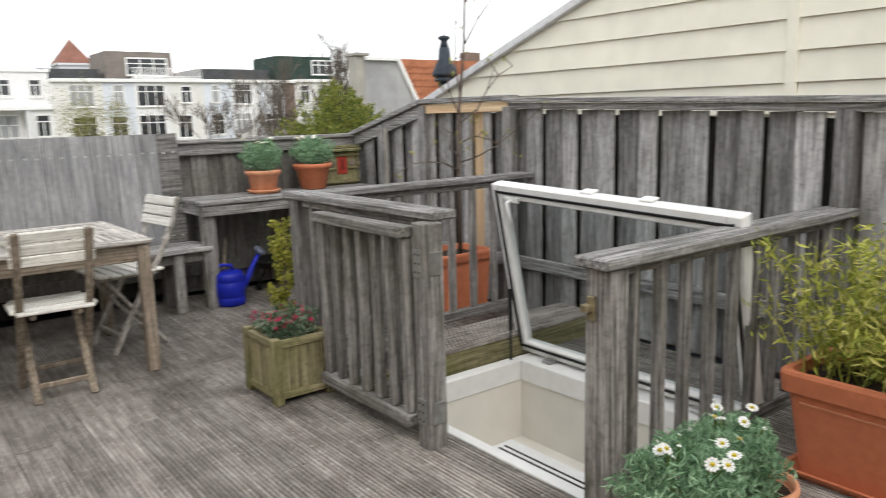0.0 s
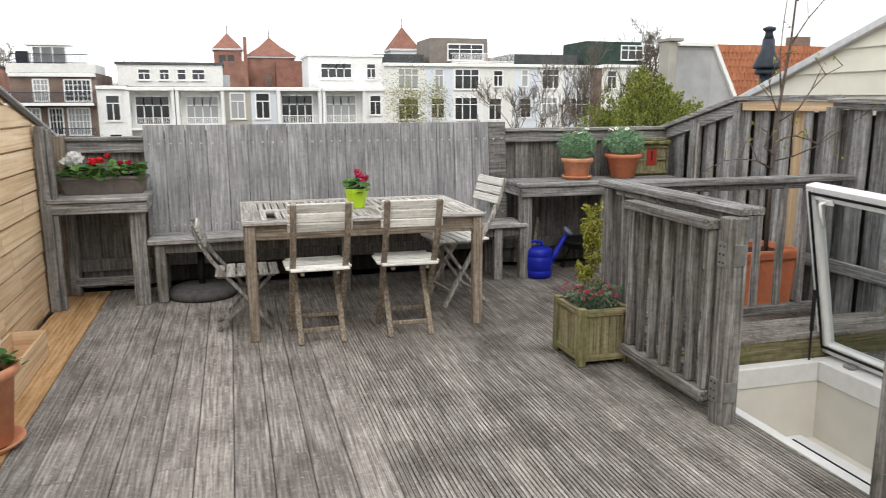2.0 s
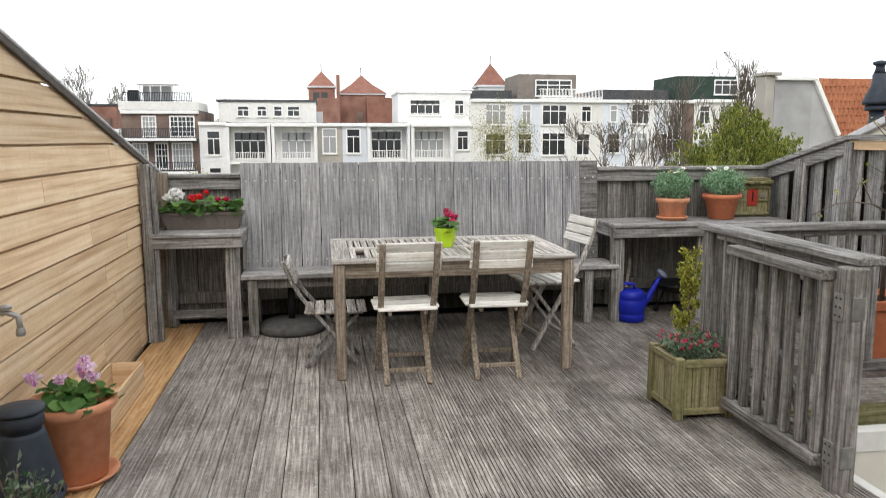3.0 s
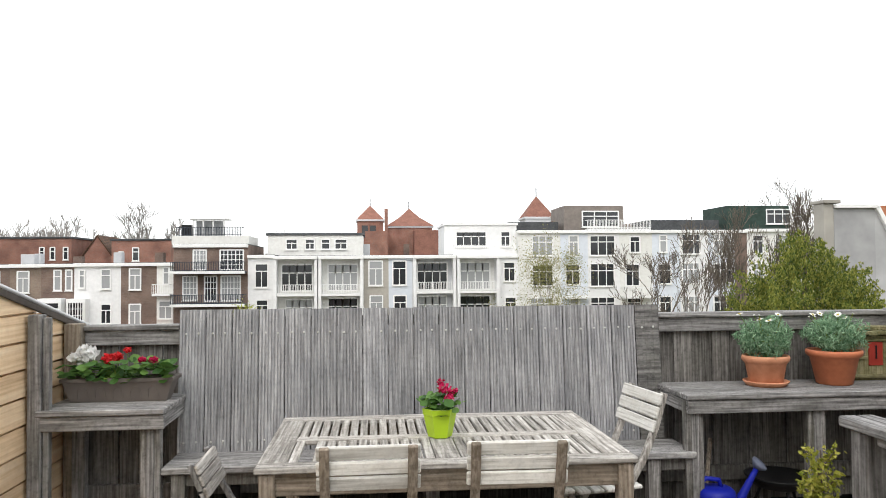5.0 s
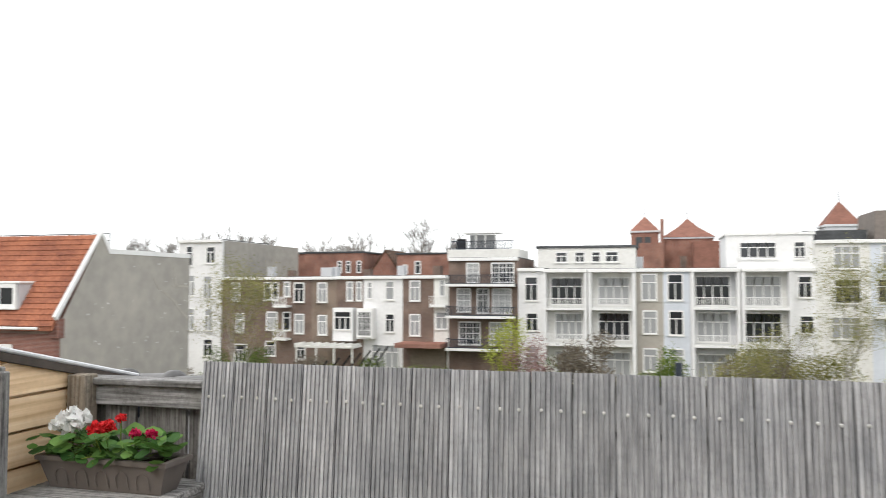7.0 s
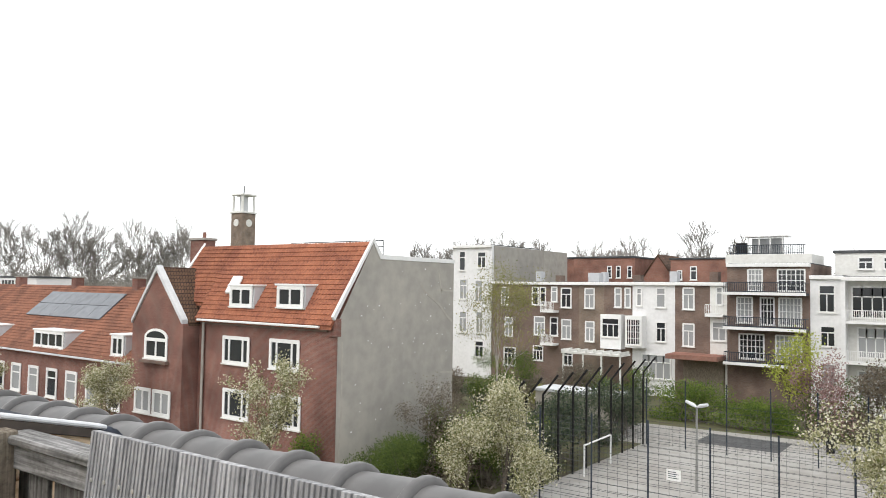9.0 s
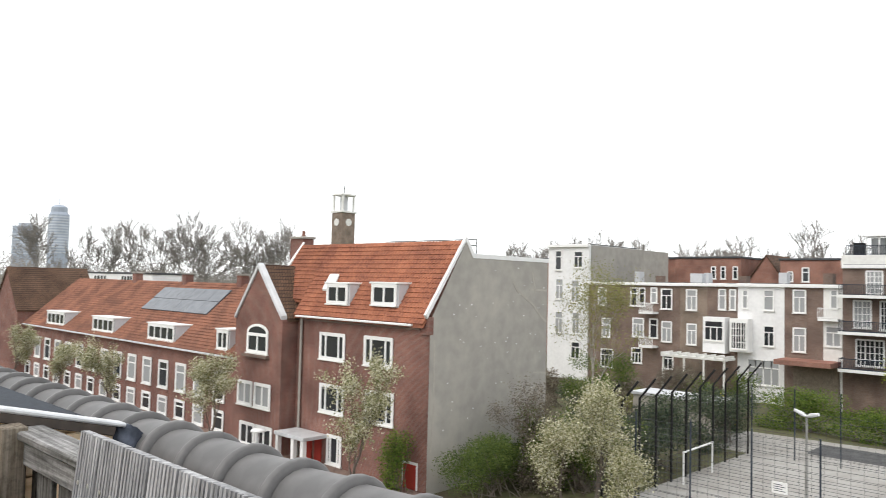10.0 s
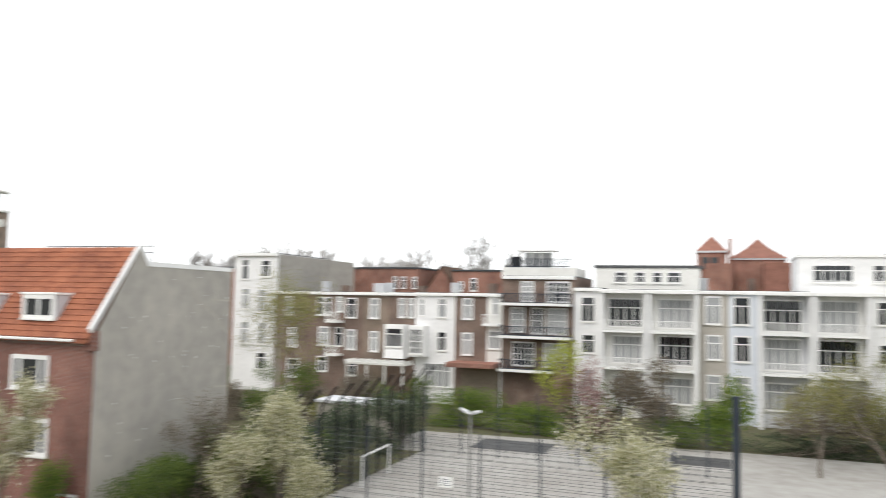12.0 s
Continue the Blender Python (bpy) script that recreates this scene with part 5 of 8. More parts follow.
loggia(hh, 9.55, 13.85, (-0.6, -4.1))
row_house("white", 13.9, 16.0, 3.0, [(14.5, 15.7, 0.3, 2.3, 's'), (14.6, 15.8, -3.0, -1.3, 's')])
row_house("white2", 16.0, 20.5, 5.5, [(17.5, 19.7, 2.9, 5.0, 'w'), (17.5, 19.7, -0.2, 2.0, 'w'), (17.2, 19.6, -3.4, -1.4, 'w')])
hh = row_house("pale", 20.5, 23.4, 5.5, [(21.4, 22.4, 2.9, 5.0, 's'), (21.0, 22.5, -0.1, 2.0, 's'), (21.4, 22.4, -3.4, -1.5, 's')])
balcony(hh, 20.55, 23.3, ROW_Y, -1.3, M["frame_white"], 1.0)
row_house("white", 23.4, 26.8, 5.5, [(23.6, 26.3, 2.9, 5.0, 'w'), (23.6, 26.2, -0.3, 2.1, 'w'), (23.6, 26.2, -3.4, -1.4, 'w')])
hh = row_house("white2", 26.8, 30.3, 5.5, [(27.9, 29.0, 3.2, 4.9, 's'), (27.4, 28.9, -0.3, 2.0, 's'), (27.5, 29.0, -3.4, -1.4, 's')])
balcony(hh, 27.0, 30.1, ROW_Y, -1.35, M["frame_white"], 1.0)
row_house("pale", 30.3, 33.3, 5.5, [(31.1, 31.9, 3.2, 5.0, 's'), (31.0, 32.3, -0.1, 2.0, 's'), (31.0, 32.3, -3.4, -1.4, 's')])
row_house("white", 33.3, 36.4, 5.5, [(33.5, 35.5, 3.0, 5.1, 'w'), (33.5, 35.4, -0.1, 2.1, 'w'), (33.5, 35.4, -3.4, -1.4, 'w')])
row_house("pale", 36.4, 39.3, 5.5, [(37.0, 39.0, 3.0, 5.1, 'w'), (37.0, 39.0, -0.1, 2.0, 'w'), (36.9, 39.0, -3.5, -1.4, 'w')])
row_house("brown", 39.3, 40.7, 5.5, [])
row_house("white2", 40.7, 56.0, 5.6, [(41.3, 42.5, 3.0, 5.0, 's'), (43.8, 46.2, 3.0, 5.0, 'w'), (41.3, 42.5, -0.2, 2.0, 's')])


# ---- roofs and buildings behind the row ----
def building(name, label, x0, x1, y0, y1, top, material, wins=(), roof=None, category="building"):
    t = thing(name, ((x0 + x1) / 2, (y0 + y1) / 2, GZ), label, category)
    part("wall", box(x0, x1, y0, y1, GZ, top, 0), material, t)
    if roof:
        part("roof", box(x0 - 0.15, x1 + 0.15, y0 - 0.15, y1 + 0.15, top + 0.001, top + 0.25, 0.02), roof, t)
    for wd in wins:
        window(t, *wd[:4], y0, wd[4])
    return t


def gabled(name, label, x0, x1, y0, y1, eave, peak, wall_m, roof_m, category="house"):
    """Ridge along y, gable towards the camera."""
    t = thing(name, ((x0 + x1) / 2, (y0 + y1) / 2, GZ), label, category)
    xm = (x0 + x1) / 2
    part("wall", prism([(x0, GZ), (x1, GZ), (x1, eave), (xm, peak), (x0, eave)], "y", y0, y1), wall_m, t)
    for s, xe in ((-1, x0), (1, x1)):
        part("roof", prism([(xm, peak + 0.02), (xe + s * 0.2, eave - 0.15), (xe + s * 0.2, eave + 0.05), (xm, peak + 0.25)], "y", y0 - 0.15, y1), roof_m, t)
    return t


def spire(name, label, x0, x1, y, base, eave, tip, wall_m, roof_m, bow=0.0):
    t = thing(name, ((x0 + x1) / 2, y, GZ), label, "tower")
    part("wall", box(x0, x1, y, y + (x1 - x0), base, eave, 0), wall_m, t)
    xm, ym, r = (x0 + x1) / 2, y + (x1 - x0) / 2, (x1 - x0) / 2 * 1.08
    pr = [(r * 1.414, eave), (r * 1.414 * (0.5 - bow), eave + (tip - eave) * 0.5), (0.02, tip)]
    b = lathe([(q, z) for q, z in pr], (xm, ym, 0), 4)
    bmesh.ops.rotate(b, verts=b.verts, cent=(xm, ym, 0), matrix=Matrix.Rotation(radians(45), 3, "Z"))
    part("roof", b, roof_m, t)
    part("cornice", box(x0 - 0.2, x1 + 0.2, y - 0.2, y + (x1 - x0) + 0.2, eave - 0.25, eave + 0.02, 0.02), M["render_grey"], t)
    part("finial", tube([(xm, ym, tip - 0.1), (xm, ym, tip + 1.1)], 0.07, 5), M["slate"], t)
    return t


s_ = building("roof_storey", "cream set-back roof storey with small windows", -9.9, 0.1, 76, 82, 5.3, M["render_cream"], [(-8.0, -6.8, 3.8, 4.9, 's'), (-6.0, -5.0, 3.8, 4.9, 's'), (-2.9, -1.6, 3.8, 4.9, 's'), (-4.3, -3.4, 3.8, 4.9, 's')], M["slate"])
s_ = building("roof_storey", "white roof extension with a long balcony", 8.5, 16.1, 73, 80, 6.15, M["render_white"], [(9.7, 12.9, 3.9, 5.5, 'l'), (14.4, 15.4, 3.9, 5.5, 's')], M["frame_white"])
balcony(s_, 9.4, 16.1, 73, 3.12, M["frame_white"], 1.2, 0.95, 0.2)
s_ = building("roof_storey", "brown-clad mansard roof with a wide dormer", 20.8, 28.6, 74, 80, 8.3, M["brownroof"], [(23.4, 27.4, 6.0, 7.7, 'w')])
for v in s_.children[0].data.vertices:
    if v.co.z > 10:
        v.co.x *= 0.82
balcony(s_, 23.6, 30.5, 73.6, 5.75, M["frame_white"], 0.9)
building("roof_storey", "dark slate roof edge over the row", 15.4, 20.8, 74, 80, 6.55, M["slate"])
building("roof_storey", "dark slate roof behind the parapet", 30.7, 38.6, 74, 80, 6.75, M["slate"])
s_ = building("roof_storey", "dark green mansard roof with skylight", 38.7, 47.5, 74, 80, 8.3, M["greencopper"], [(44.0, 46.8, 6.3, 7.9, 'w')])
for v in s_.children[0].data.vertices:
    if v.co.z > 10:
        v.co.x *= 0.8
spire("church_tower", "square tower with a steep red pyramid roof", 21.6, 25.4, 95, GZ, 8.6, 11.6, M["render_grey"], M["conetile"])
t_ = spire("church_tower", "small brick bell tower with red pyramid roof", -1.2, 2.7, 110, GZ, 9.3, 11.6, M["brick_church"], M["conetile"])
for xx in (-0.5, 0.7):
    part("bell_opening", box(xx, xx + 0.9, 109.9, 110.0, 6.8, 8.4, 0), M["glass_dark"], t_)
spire("church", "brick church with a bowed red pyramid roof", 3.4, 10.2, 110, GZ, 8.3, 11.25, M["brick_church"], M["conetile"], 0.08)
building("church_nave", "red brick church nave", 0.0, 3.3, 105, 112, 7.3, M["brick_church"])
building("church_nave", "red brick church side roof", 7.2, 11.6, 105, 109, 7.4, M["conetile"])
building("roof_chimney", "tall thin brick chimney", 2.9, 3.4, 108, 108.5, 10.8, M["brick_church"], category="chimney")
r_ = building("school", "red brick building with white-lined flat roof", -46, -37, 95, 105, 5.9, M["brick_church"], [(-40.9, -40.3, 3.2, 4.8, 's'), (-39.6, -39.0, 3.2, 4.8, 's'), (-38.0, -37.4, 3.2, 4.8, 's')], M["slate"])
building("school", "long red brick building with flat roof", -76, -46.1, 96, 106, 5.9, M["brick_church"], [(-54.0, -53.0, 3.0, 5.0, 's')], M["slate"])
building("school", "red brick building with flat roof", -32.1, -24.7, 95, 105, 5.6, M["brick_church"], [(-29.5, -28.7, 3.0, 4.7, 's'), (-31.2, -30.6, 3.0, 4.2, 's')], M["slate"])
gabled("house", "small house with brown tiled gable roof", -36.6, -32.5, 97, 105, 3.2, 6.2, M["brick_church"], M["tiles_brown"])
rc_ = np.random.default_rng(4)
for k in range(22):
    x = -44 + 4.4 * k + rc_.uniform(-1, 1)
    zt = 2.4 if x < -11 else (3.2 if x < 15 else 5.7)
    building("roof_chimney", "brick chimney with pots above the row", x, x + rc_.uniform(0.5, 0.9), 79, 80, zt + rc_.uniform(0.5, 1.3), M["brick_brown"] if k % 2 else M["render_grey"], category="chimney")
g_ = building("apartment_block", "grey-rendered side wall of a taller white block", -50.2, -45.0, 84.31, 91, 6.5, M["cement"])
part("side_render", box(-44.99, -44.9, 72.4, 84.3, 2.5, 6.5, 0), M["cement"], g_)

# the whole row with what rises behind it, set out from the terrace's middle
eye = Vector((1.229, -3.944, 1.438))
grow = Matrix.Translation(eye) @ Matrix.Scale(1.105, 4) @ Matrix.Translation(-eye)
for ob in [o for o in scene.objects if o.parent is None and o.name.split(".")[0] in ("row_house", "roof_storey", "church_tower", "church", "church_nave", "roof_chimney", "school", "house", "apartment_block")]:
    ob.matrix_basis = grow @ ob.matrix_basis

# ---- brick terrace along the street ----
def tiled_slope(name, parent, x0, x1, low, high, material, label=""):
    """Courses of pantiles on a slope facing -y: each course laps the one below, each tile rolls up at one side."""
    (ya, za), (yb, zb) = low, high
    L = math.hypot(yb - ya, zb - za)
    u = Vector((0, (yb - ya) / L, (zb - za) / L))
    nrm = Vector((0, -u.z, u.y))
    rows, step = max(2, round(L / 0.34)), 0.13
    cols = int((x1 - x0) / step)
    hump = (0.0, 0.07)
    verts, faces = [], []
    rg_ = np.random.default_rng(int(abs(x0) * 10))
    lift = rg_.uniform(-0.012, 0.012, (rows, cols + 1))
    for k in range(rows):
        base = len(verts)
        for i in range(cols + 1):
            x = x0 + (x1 - x0) * i / cols
            for f_, up_ in ((k, 0.075), (k + 1.12, 0.02)):
                p = Vector((x, ya, za)) + u * (L * min(f_, rows) / rows) + nrm * (up_ + hump[i % 2] + lift[k, i])
                verts.append(tuple(p))
            p = Vector((x, ya, za)) + u * (L * k / rows) + nrm * -0.02
            verts.append(tuple(p))
        for i in range(cols):
            a = base + 3 * i
            faces += [(a, a + 3, a + 4, a + 1), (a + 2, a + 5, a + 3, a)]
    deck = part(name, prism([low, high, (yb, zb - 0.2), (ya, za - 0.2)], "x", x0, x1), material, parent, label)
    arrays("tiling", verts, faces, material, deck, kind="stuff")
    return deck


FY, GX1 = 28.9, -27.2
big = thing("corner_house", (-33, 34, GZ), "three-storey red brick house with orange tiled roof and grey blind gable", "house")
part("wall", prism([(FY, GZ), (39.9, GZ), (39.9, 3.25), (32.5, 3.3), (31.75, 4.15), (FY, -0.55)], "x", -39.64, GX1 - 0.02), M["brick_red"], big)
part("gable_wall", prism([(FY + 0.06, GZ), (39.9, GZ), (39.9, 3.25), (32.5, 3.3), (31.75, 4.15), (FY + 0.06, -0.40)], "x", GX1 - 0.019, GX1), M["cement"], big, "patched grey cement-rendered gable wall")
tiled_slope("roof", big, -39.64, GX1 - 0.16, (FY - 0.35, -0.62), (31.75, 4.22), M["tile_orange"], "orange pantiled roof slope")
part("flat_roof", box(-38.6, GX1 - 0.3, 31.9, 39.8, 3.26, 3.42, 0), M["slate"], big)
part("verge", prism([(FY - 0.2, -0.28), (31.75, 4.22), (32.40, 3.24), (39.95, 3.24), (39.95, 3.50), (32.55, 3.50), (31.78, 4.50), (FY - 0.36, -0.08)], "x", GX1 - 0.15, GX1 + 0.03), M["frame_white"], big, "white verge boards")
part("gutter", box(-39.3, GX1 - 1.0, FY - 0.5, FY - 0.01, -0.76, -0.62, 0.03), M["frame_white"], big)
part("corner_pier", box(GX1 - 0.6, GX1 + 0.03, FY - 0.12, FY + 0.3, -1.2, -0.2, 0.02), M["brick_red"], big)
part("gutter_bracket_band", box(-39.3, GX1 - 0.65, FY - 0.12, FY - 0.008, -0.98, -0.82, 0.01), M["brick_brown"], big)
rt_ = thing("roof_terrace_rail", (-33.5, 36, 3.42), "thin dark railing of a terrace on the flat roof", "railing")
for k in range(7):
    part("post", tube([(-40.0 + 1.5 * k, 37.0, 3.42), (-40.0 + 1.5 * k, 37.0, 4.75)], 0.035, 5), M["slate"], rt_)
for zz in (4.72, 4.3):
    part("rail", tube([(-40.0, 37.0, zz), (-31.0, 37.0, zz)], 0.03, 5), M["slate"], rt_)
rs = np.random.default_rng(9)
for k in range(46):
    y_, z_ = rs.uniform(29.5, 39.6), rs.uniform(-8, 2.8)
    if z_ < -0.4 + (y_ - FY) * 1.2:
        s = rs.uniform(0.04, 0.10)
        part("plaster_patch", box(GX1, GX1 + 0.012, y_, y_ + s, z_, z_ + s * 0.8, 0), M["render_white"], big)
b = bmesh.new()
pts = [(36.3, 1.9), (36.7, 1.35), (37.5, 0.95), (38.4, 0.45), (39.1, -0.2), (39.8, -0.65)]
for p, q in zip(pts, pts[1:]):
    bar((GX1 + 0.004, p[0], p[1]), (GX1 + 0.004, q[0], q[1]), 0.16, 0.01, 0, b, up=(1, 0, 0))
part("crack_repair", b, M["render_beige"], big, "pale filled crack in the render")
for p, q in (((38.2, 2.6), (38.6, 1.2)), ((38.0, 1.45), (39.8, 1.4)), ((29.3, -1.5), (29.35, -4.6)), ((29.4, -5), (29.2, -8)), ((38.5, -3.9), (39.9, -4.0))):
    part("crack_repair", bar((GX1 + 0.004, *p), (GX1 + 0.004, *q), 0.12, 0.01, 0, up=(1, 0, 0)), M["render_beige"], big, "pale filled crack in the render")
for w_ in ((-37.05, -34.55, -3.3, -1.65), (-32.65, -30.15, -3.3, -1.6), (-36.9, -34.5, -6.65, -4.9), (-32.4, -29.95, -6.65, -4.8), (-36.0, -34.6, -9.8, -8.0)):
    window(big, *w_, FY, "c")
part("door", box(-29.0, -27.95, FY - 0.05, FY - 0.012, GZ + 0.14, -8.5, 0.01), M["red"], big, "dark red front door")
part("door_frame", box(-29.12, -27.83, FY - 0.04, FY - 0.008, GZ + 0.14, -8.35, 0.01), M["frame_white"], big)
part("downpipe", tube([(-39.0, FY - 0.15, -0.7), (-39.0, FY - 0.15, GZ)], 0.09, 6), M["cement"], big)
def dormer(parent, x0, x1, z0, z1, y, cols="d", depth=2.2):
    d_ = part("dormer", box(x0 - 0.15, x1 + 0.15, y, y + depth, z0 - 0.12, z1 + 0.05, 0), M["render_grey"], parent)
    part("dormer_roof", box(x0 - 0.22, x1 + 0.22, y - 0.14, y + depth, z1 + 0.051, z1 + 0.17, 0.02), M["frame_white"], d_)
    window(parent, x0, x1, z0, z1, y - 0.01, cols)
dormer(big, -36.6, -34.55, 0.26, 1.45, 29.0, "p")
dormer(big, -32.2, -30.05, 0.34, 1.53, 29.0, "p")
part("skylight", prism([(29.45, 1.02), (30.05, 2.02), (30.02, 2.16), (29.40, 1.14)], "x", -37.75, -36.8), M["frame_white"], big)
tiled_slope("roof", big, -43.3, -39.65, (29.2, 0.37), (31.75, 4.22), M["tile_orange"])
part("wall", prism([(29.35, 0.0), (39.5, 0.0), (39.5, 3.25), (31.75, 4.1), (29.35, 0.42)], "x", -43.25, -39.65), M["brick_red"], big)
part("verge", prism([(29.1, 0.25), (31.75, 4.1), (31.9, 4.5), (29.0, 0.62)], "x", -43.55, -43.31), M["frame_white"], big)
ch = thing("roof_chimney", (-44.4, 32.4, 4.0), "brick chimney with a grey cap", "chimney")
part("chimney_shaft", box(-45.3, -43.7, 32.0, 33.0, 1.2, 4.75, 0.02), M["brick_red"], ch)
part("cap", box(-45.4, -43.6, 31.9, 33.1, 4.76, 4.93, 0.03), M["cement"], ch)
part("chimney_pot", lathe([(0.13, 4.94), (0.12, 5.35), (0.09, 5.36)], (-44.2, 32.4, 0), 8), M["conetile"], ch)
# projecting gable beside it
pg = thing("gabled_house", (-41.4, 30, GZ), "narrow red brick gable with arched window and brown tiles", "house")
PX0, PX1, PY, PM = -45.4, -39.66, 27.7, -42.65
part("wall", prism([(PX0, GZ), (PX1, GZ), (PX1, -0.95), (PM, 2.45), (PX0, -1.1)], "y", PY, 33.5), M["brick_red"], pg)
for s, xe, ze in ((1, PX1, -0.95), (-1, PX0, -1.1)):
    part("roof", prism([(PM, 2.47), (xe + 0.15 * s, ze - 0.15), (xe + 0.15 * s, ze + 0.1), (PM, 2.70)], "y", PY + 0.35, 33.5), M["tiles_brown"], pg)
    part("coping", prism([(PM, 2.45), (xe, ze - 0.02), (xe, ze + 0.26), (PM, 2.80)], "y", PY - 0.12, PY + 0.34), M["alu"], pg, "grey metal gable coping")
window(pg, -43.75, -41.25, -3.35, -2.05, PY, "p")
n = 12
arc = [(-42.5 + 1.32 * math.cos(math.pi * k / n), -2.0 + 0.62 * math.sin(math.pi * k / n)) for k in range(n + 1)]
part("arch_light", prism(arc, "y", PY - 0.08, PY - 0.02), M["frame_white"], pg)
part("arch_glass", prism([(-42.5 + (x + 42.5) * 0.82, -2.0 + (z + 2.0) * 0.72) for x, z in arc], "y", PY - 0.09, PY - 0.081), M["glass_dark"], pg)
part("balcony_ledge", box(-44.0, -41.0, PY - 0.35, PY - 0.012, -3.66, -3.46, 0.02), M["brick_brown"], pg)
window(pg, -44.75, -42.95, -7.0, -5.4, PY, "p", M["glass_curtain_reflection"])
window(pg, -42.65, -40.75, -7.0, -5.4, PY, "p", M["glass_curtain_reflection"])
window(pg, -44.3, -42.5, -9.7, -8.2, PY, "p")
window(pg, -42.3, -40.4, -9.7, -8.2, PY, "p")
po = thing("entrance_porch", (-37, 28, GZ), "flat-roofed white porch over dark red doors", "porch")
part("roof", box(-39.2, -36.0, 27.0, FY - 0.05, -8.25, -8.02, 0.02), M["alu"], po)
for px in (-39.0, -37.3, -36.3):
    part("post", box(px - 0.15, px + 0.15, 27.1, 27.4, GZ + 0.14, -8.26, 0.02), M["frame_white"], po)
part("door", box(-38.6, -37.6, FY - 0.06, FY - 0.012, GZ + 0.14, -8.4, 0), M["red"], po)
part("door", box(-37.3, -36.6, FY - 0.06, FY - 0.012, GZ + 0.14, -8.4, 0), M["red"], po)

# lower terrace running down the street
tr = thing("brick_terrace", (-70, 33, GZ), "long red brick terrace with orange tiled roof and white dormers", "house")
EZ, RZ = -3.95, 1.2
part("wall", box(-93.0, PX0 - 0.01, FY, 38.0, GZ, EZ, 0), M["brick_red"], tr)
tiled_slope("roof", tr, -93.0, PX0 - 0.02, (FY - 0.35, EZ - 0.15), (34.6, RZ), M["tile_worn"], "weathered orange pantiled slope")
part("back_slope", prism([(34.61, RZ), (38.4, EZ), (38.4, EZ - 0.2), (34.61, RZ - 0.25)], "x", -93.0, PX0 - 0.02), M["tiles_worn"], tr)
part("gutter", box(-93.0, PX0 - 0.05, FY - 0.50, FY - 0.36, EZ - 0.26, EZ - 0.12, 0.02), M["render_grey"], tr)
for x0, x1 in ((-61.7, -57.0), (-73.8, -69.0), (-86.3, -81.4)):
    dormer(tr, x0, x1, -3.7, -2.45, 28.95, "q", 3)
dormer(tr, -50.0, -48.45, -3.7, -2.3, 28.95, "p", 3)
for k in range(15):
    wx = -48.6 - 3.03 * k
    window(tr, wx - 1.65, wx, -7.6, -5.35, FY, "n", M["glass_curtain_reflection"] if k % 3 else None)
    window(tr, wx - 1.6, wx, -9.8, -8.3, FY, "n", M["glass_curtain_reflection"] if k % 2 else None)
panels = thing("solar_panels", (-62.5, 32.5, -0.5), "two rows of grey solar panels on the orange tiles", "solar panels")
for k in range(6):
    for y0, z0 in ((31.40, -1.44), (32.58, -0.40)):
        x = -68.7 + 2.07 * k
        part("panel", prism([(y0, z0), (y0 + 1.14, z0 + 1.0), (y0 + 1.09, z0 + 1.07), (y0 - 0.05, z0 + 0.07)], "x", x, x + 2.03), M["solar"], panels)
for x in (-47.5, -56.0, -66.0, -77.0):
    c_ = thing("roof_chimney", (x, 34.6, 0.8), "brick chimney on the terrace ridge", "chimney")
    part("chimney_shaft", box(x - 0.4, x + 0.4, 34.2, 35.0, 0.5, 1.95, 0.02), M["brick_red"], c_)
    part("cap", box(x - 0.48, x + 0.48, 34.1, 35.1, 1.96, 2.08, 0.02), M["cement"], c_)
gabled("gabled_house", "red brick gable closing the terrace, brown tiles", -101.5, -93.05, 27.9, 37, -2.6, 2.2, M["brick_red"], M["tiles_brown"])
t_ = building("back_house", "white dormer band of the houses behind", -128, -98, 46, 52, 1.95, M["render_white"], [(-126, -121, 0.9, 1.8, 'q'), (-118, -113, 0.9, 1.8, 'q'), (-108, -104, 0.9, 1.8, 'q')], M["slate"])
building("flats", "brown brick flats with white window bands", -175, -119.5, 33, 45, -1.4, M["brick_brown"], [(-127.5, -121.5, -4.6, -3.0, 'l'), (-137.8, -135.6, -4.8, -3.2, 's'), (-127.5, -121.5, -7.9, -6.3, 'l'), (-137.8, -135.6, -8.0, -6.4, 's'), (-146.0, -143.8, -4.8, -3.2, 's'), (-146.0, -143.8, -8.0, -6.4, 's')], M["cement"])

# clock tower
ck = thing("clock_tower", (-161.2, 130, GZ), "square brick clock tower with open white lantern", "tower")
part("shaft", box(-163.5, -158.9, 127.7, 132.3, GZ, 21.4, 0.1), M["brick_tan"], ck)
part("cornice", box(-163.8, -158.6, 127.4, 132.6, 21.41, 21.9, 0.05), M["render_cream"], ck)
for px in (-163.1, -159.3):
    for py in (128.1, 131.9):
        part("lantern_post", box(px - 0.25, px + 0.25, py - 0.25, py + 0.25, 21.91, 26.2, 0.02), M["render_cream"], ck)
part("lantern_core", box(-162.0, -160.4, 129.2, 130.8, 21.91, 26.2, 0.02), M["render_grey"], ck)
part("lantern_roof", box(-163.6, -158.8, 127.6, 132.4, 26.21, 26.7, 0.1), M["render_cream"], ck)
part("finial", tube([(-161.2, 130, 26.7), (-161.2, 130, 29.0)], 0.15, 6), M["slate"], ck)
b = lathe([(1.0, 0), (1.0, 0.15)], (0, 0, 0), 20)
bmesh.ops.transform(b, matrix=Matrix.Translation((-161.2, 127.69, 18.8)) @ Matrix.Rotation(radians(90), 4, "X"), verts=b.verts)
part("clock_face", b, M["render_cream"], ck)
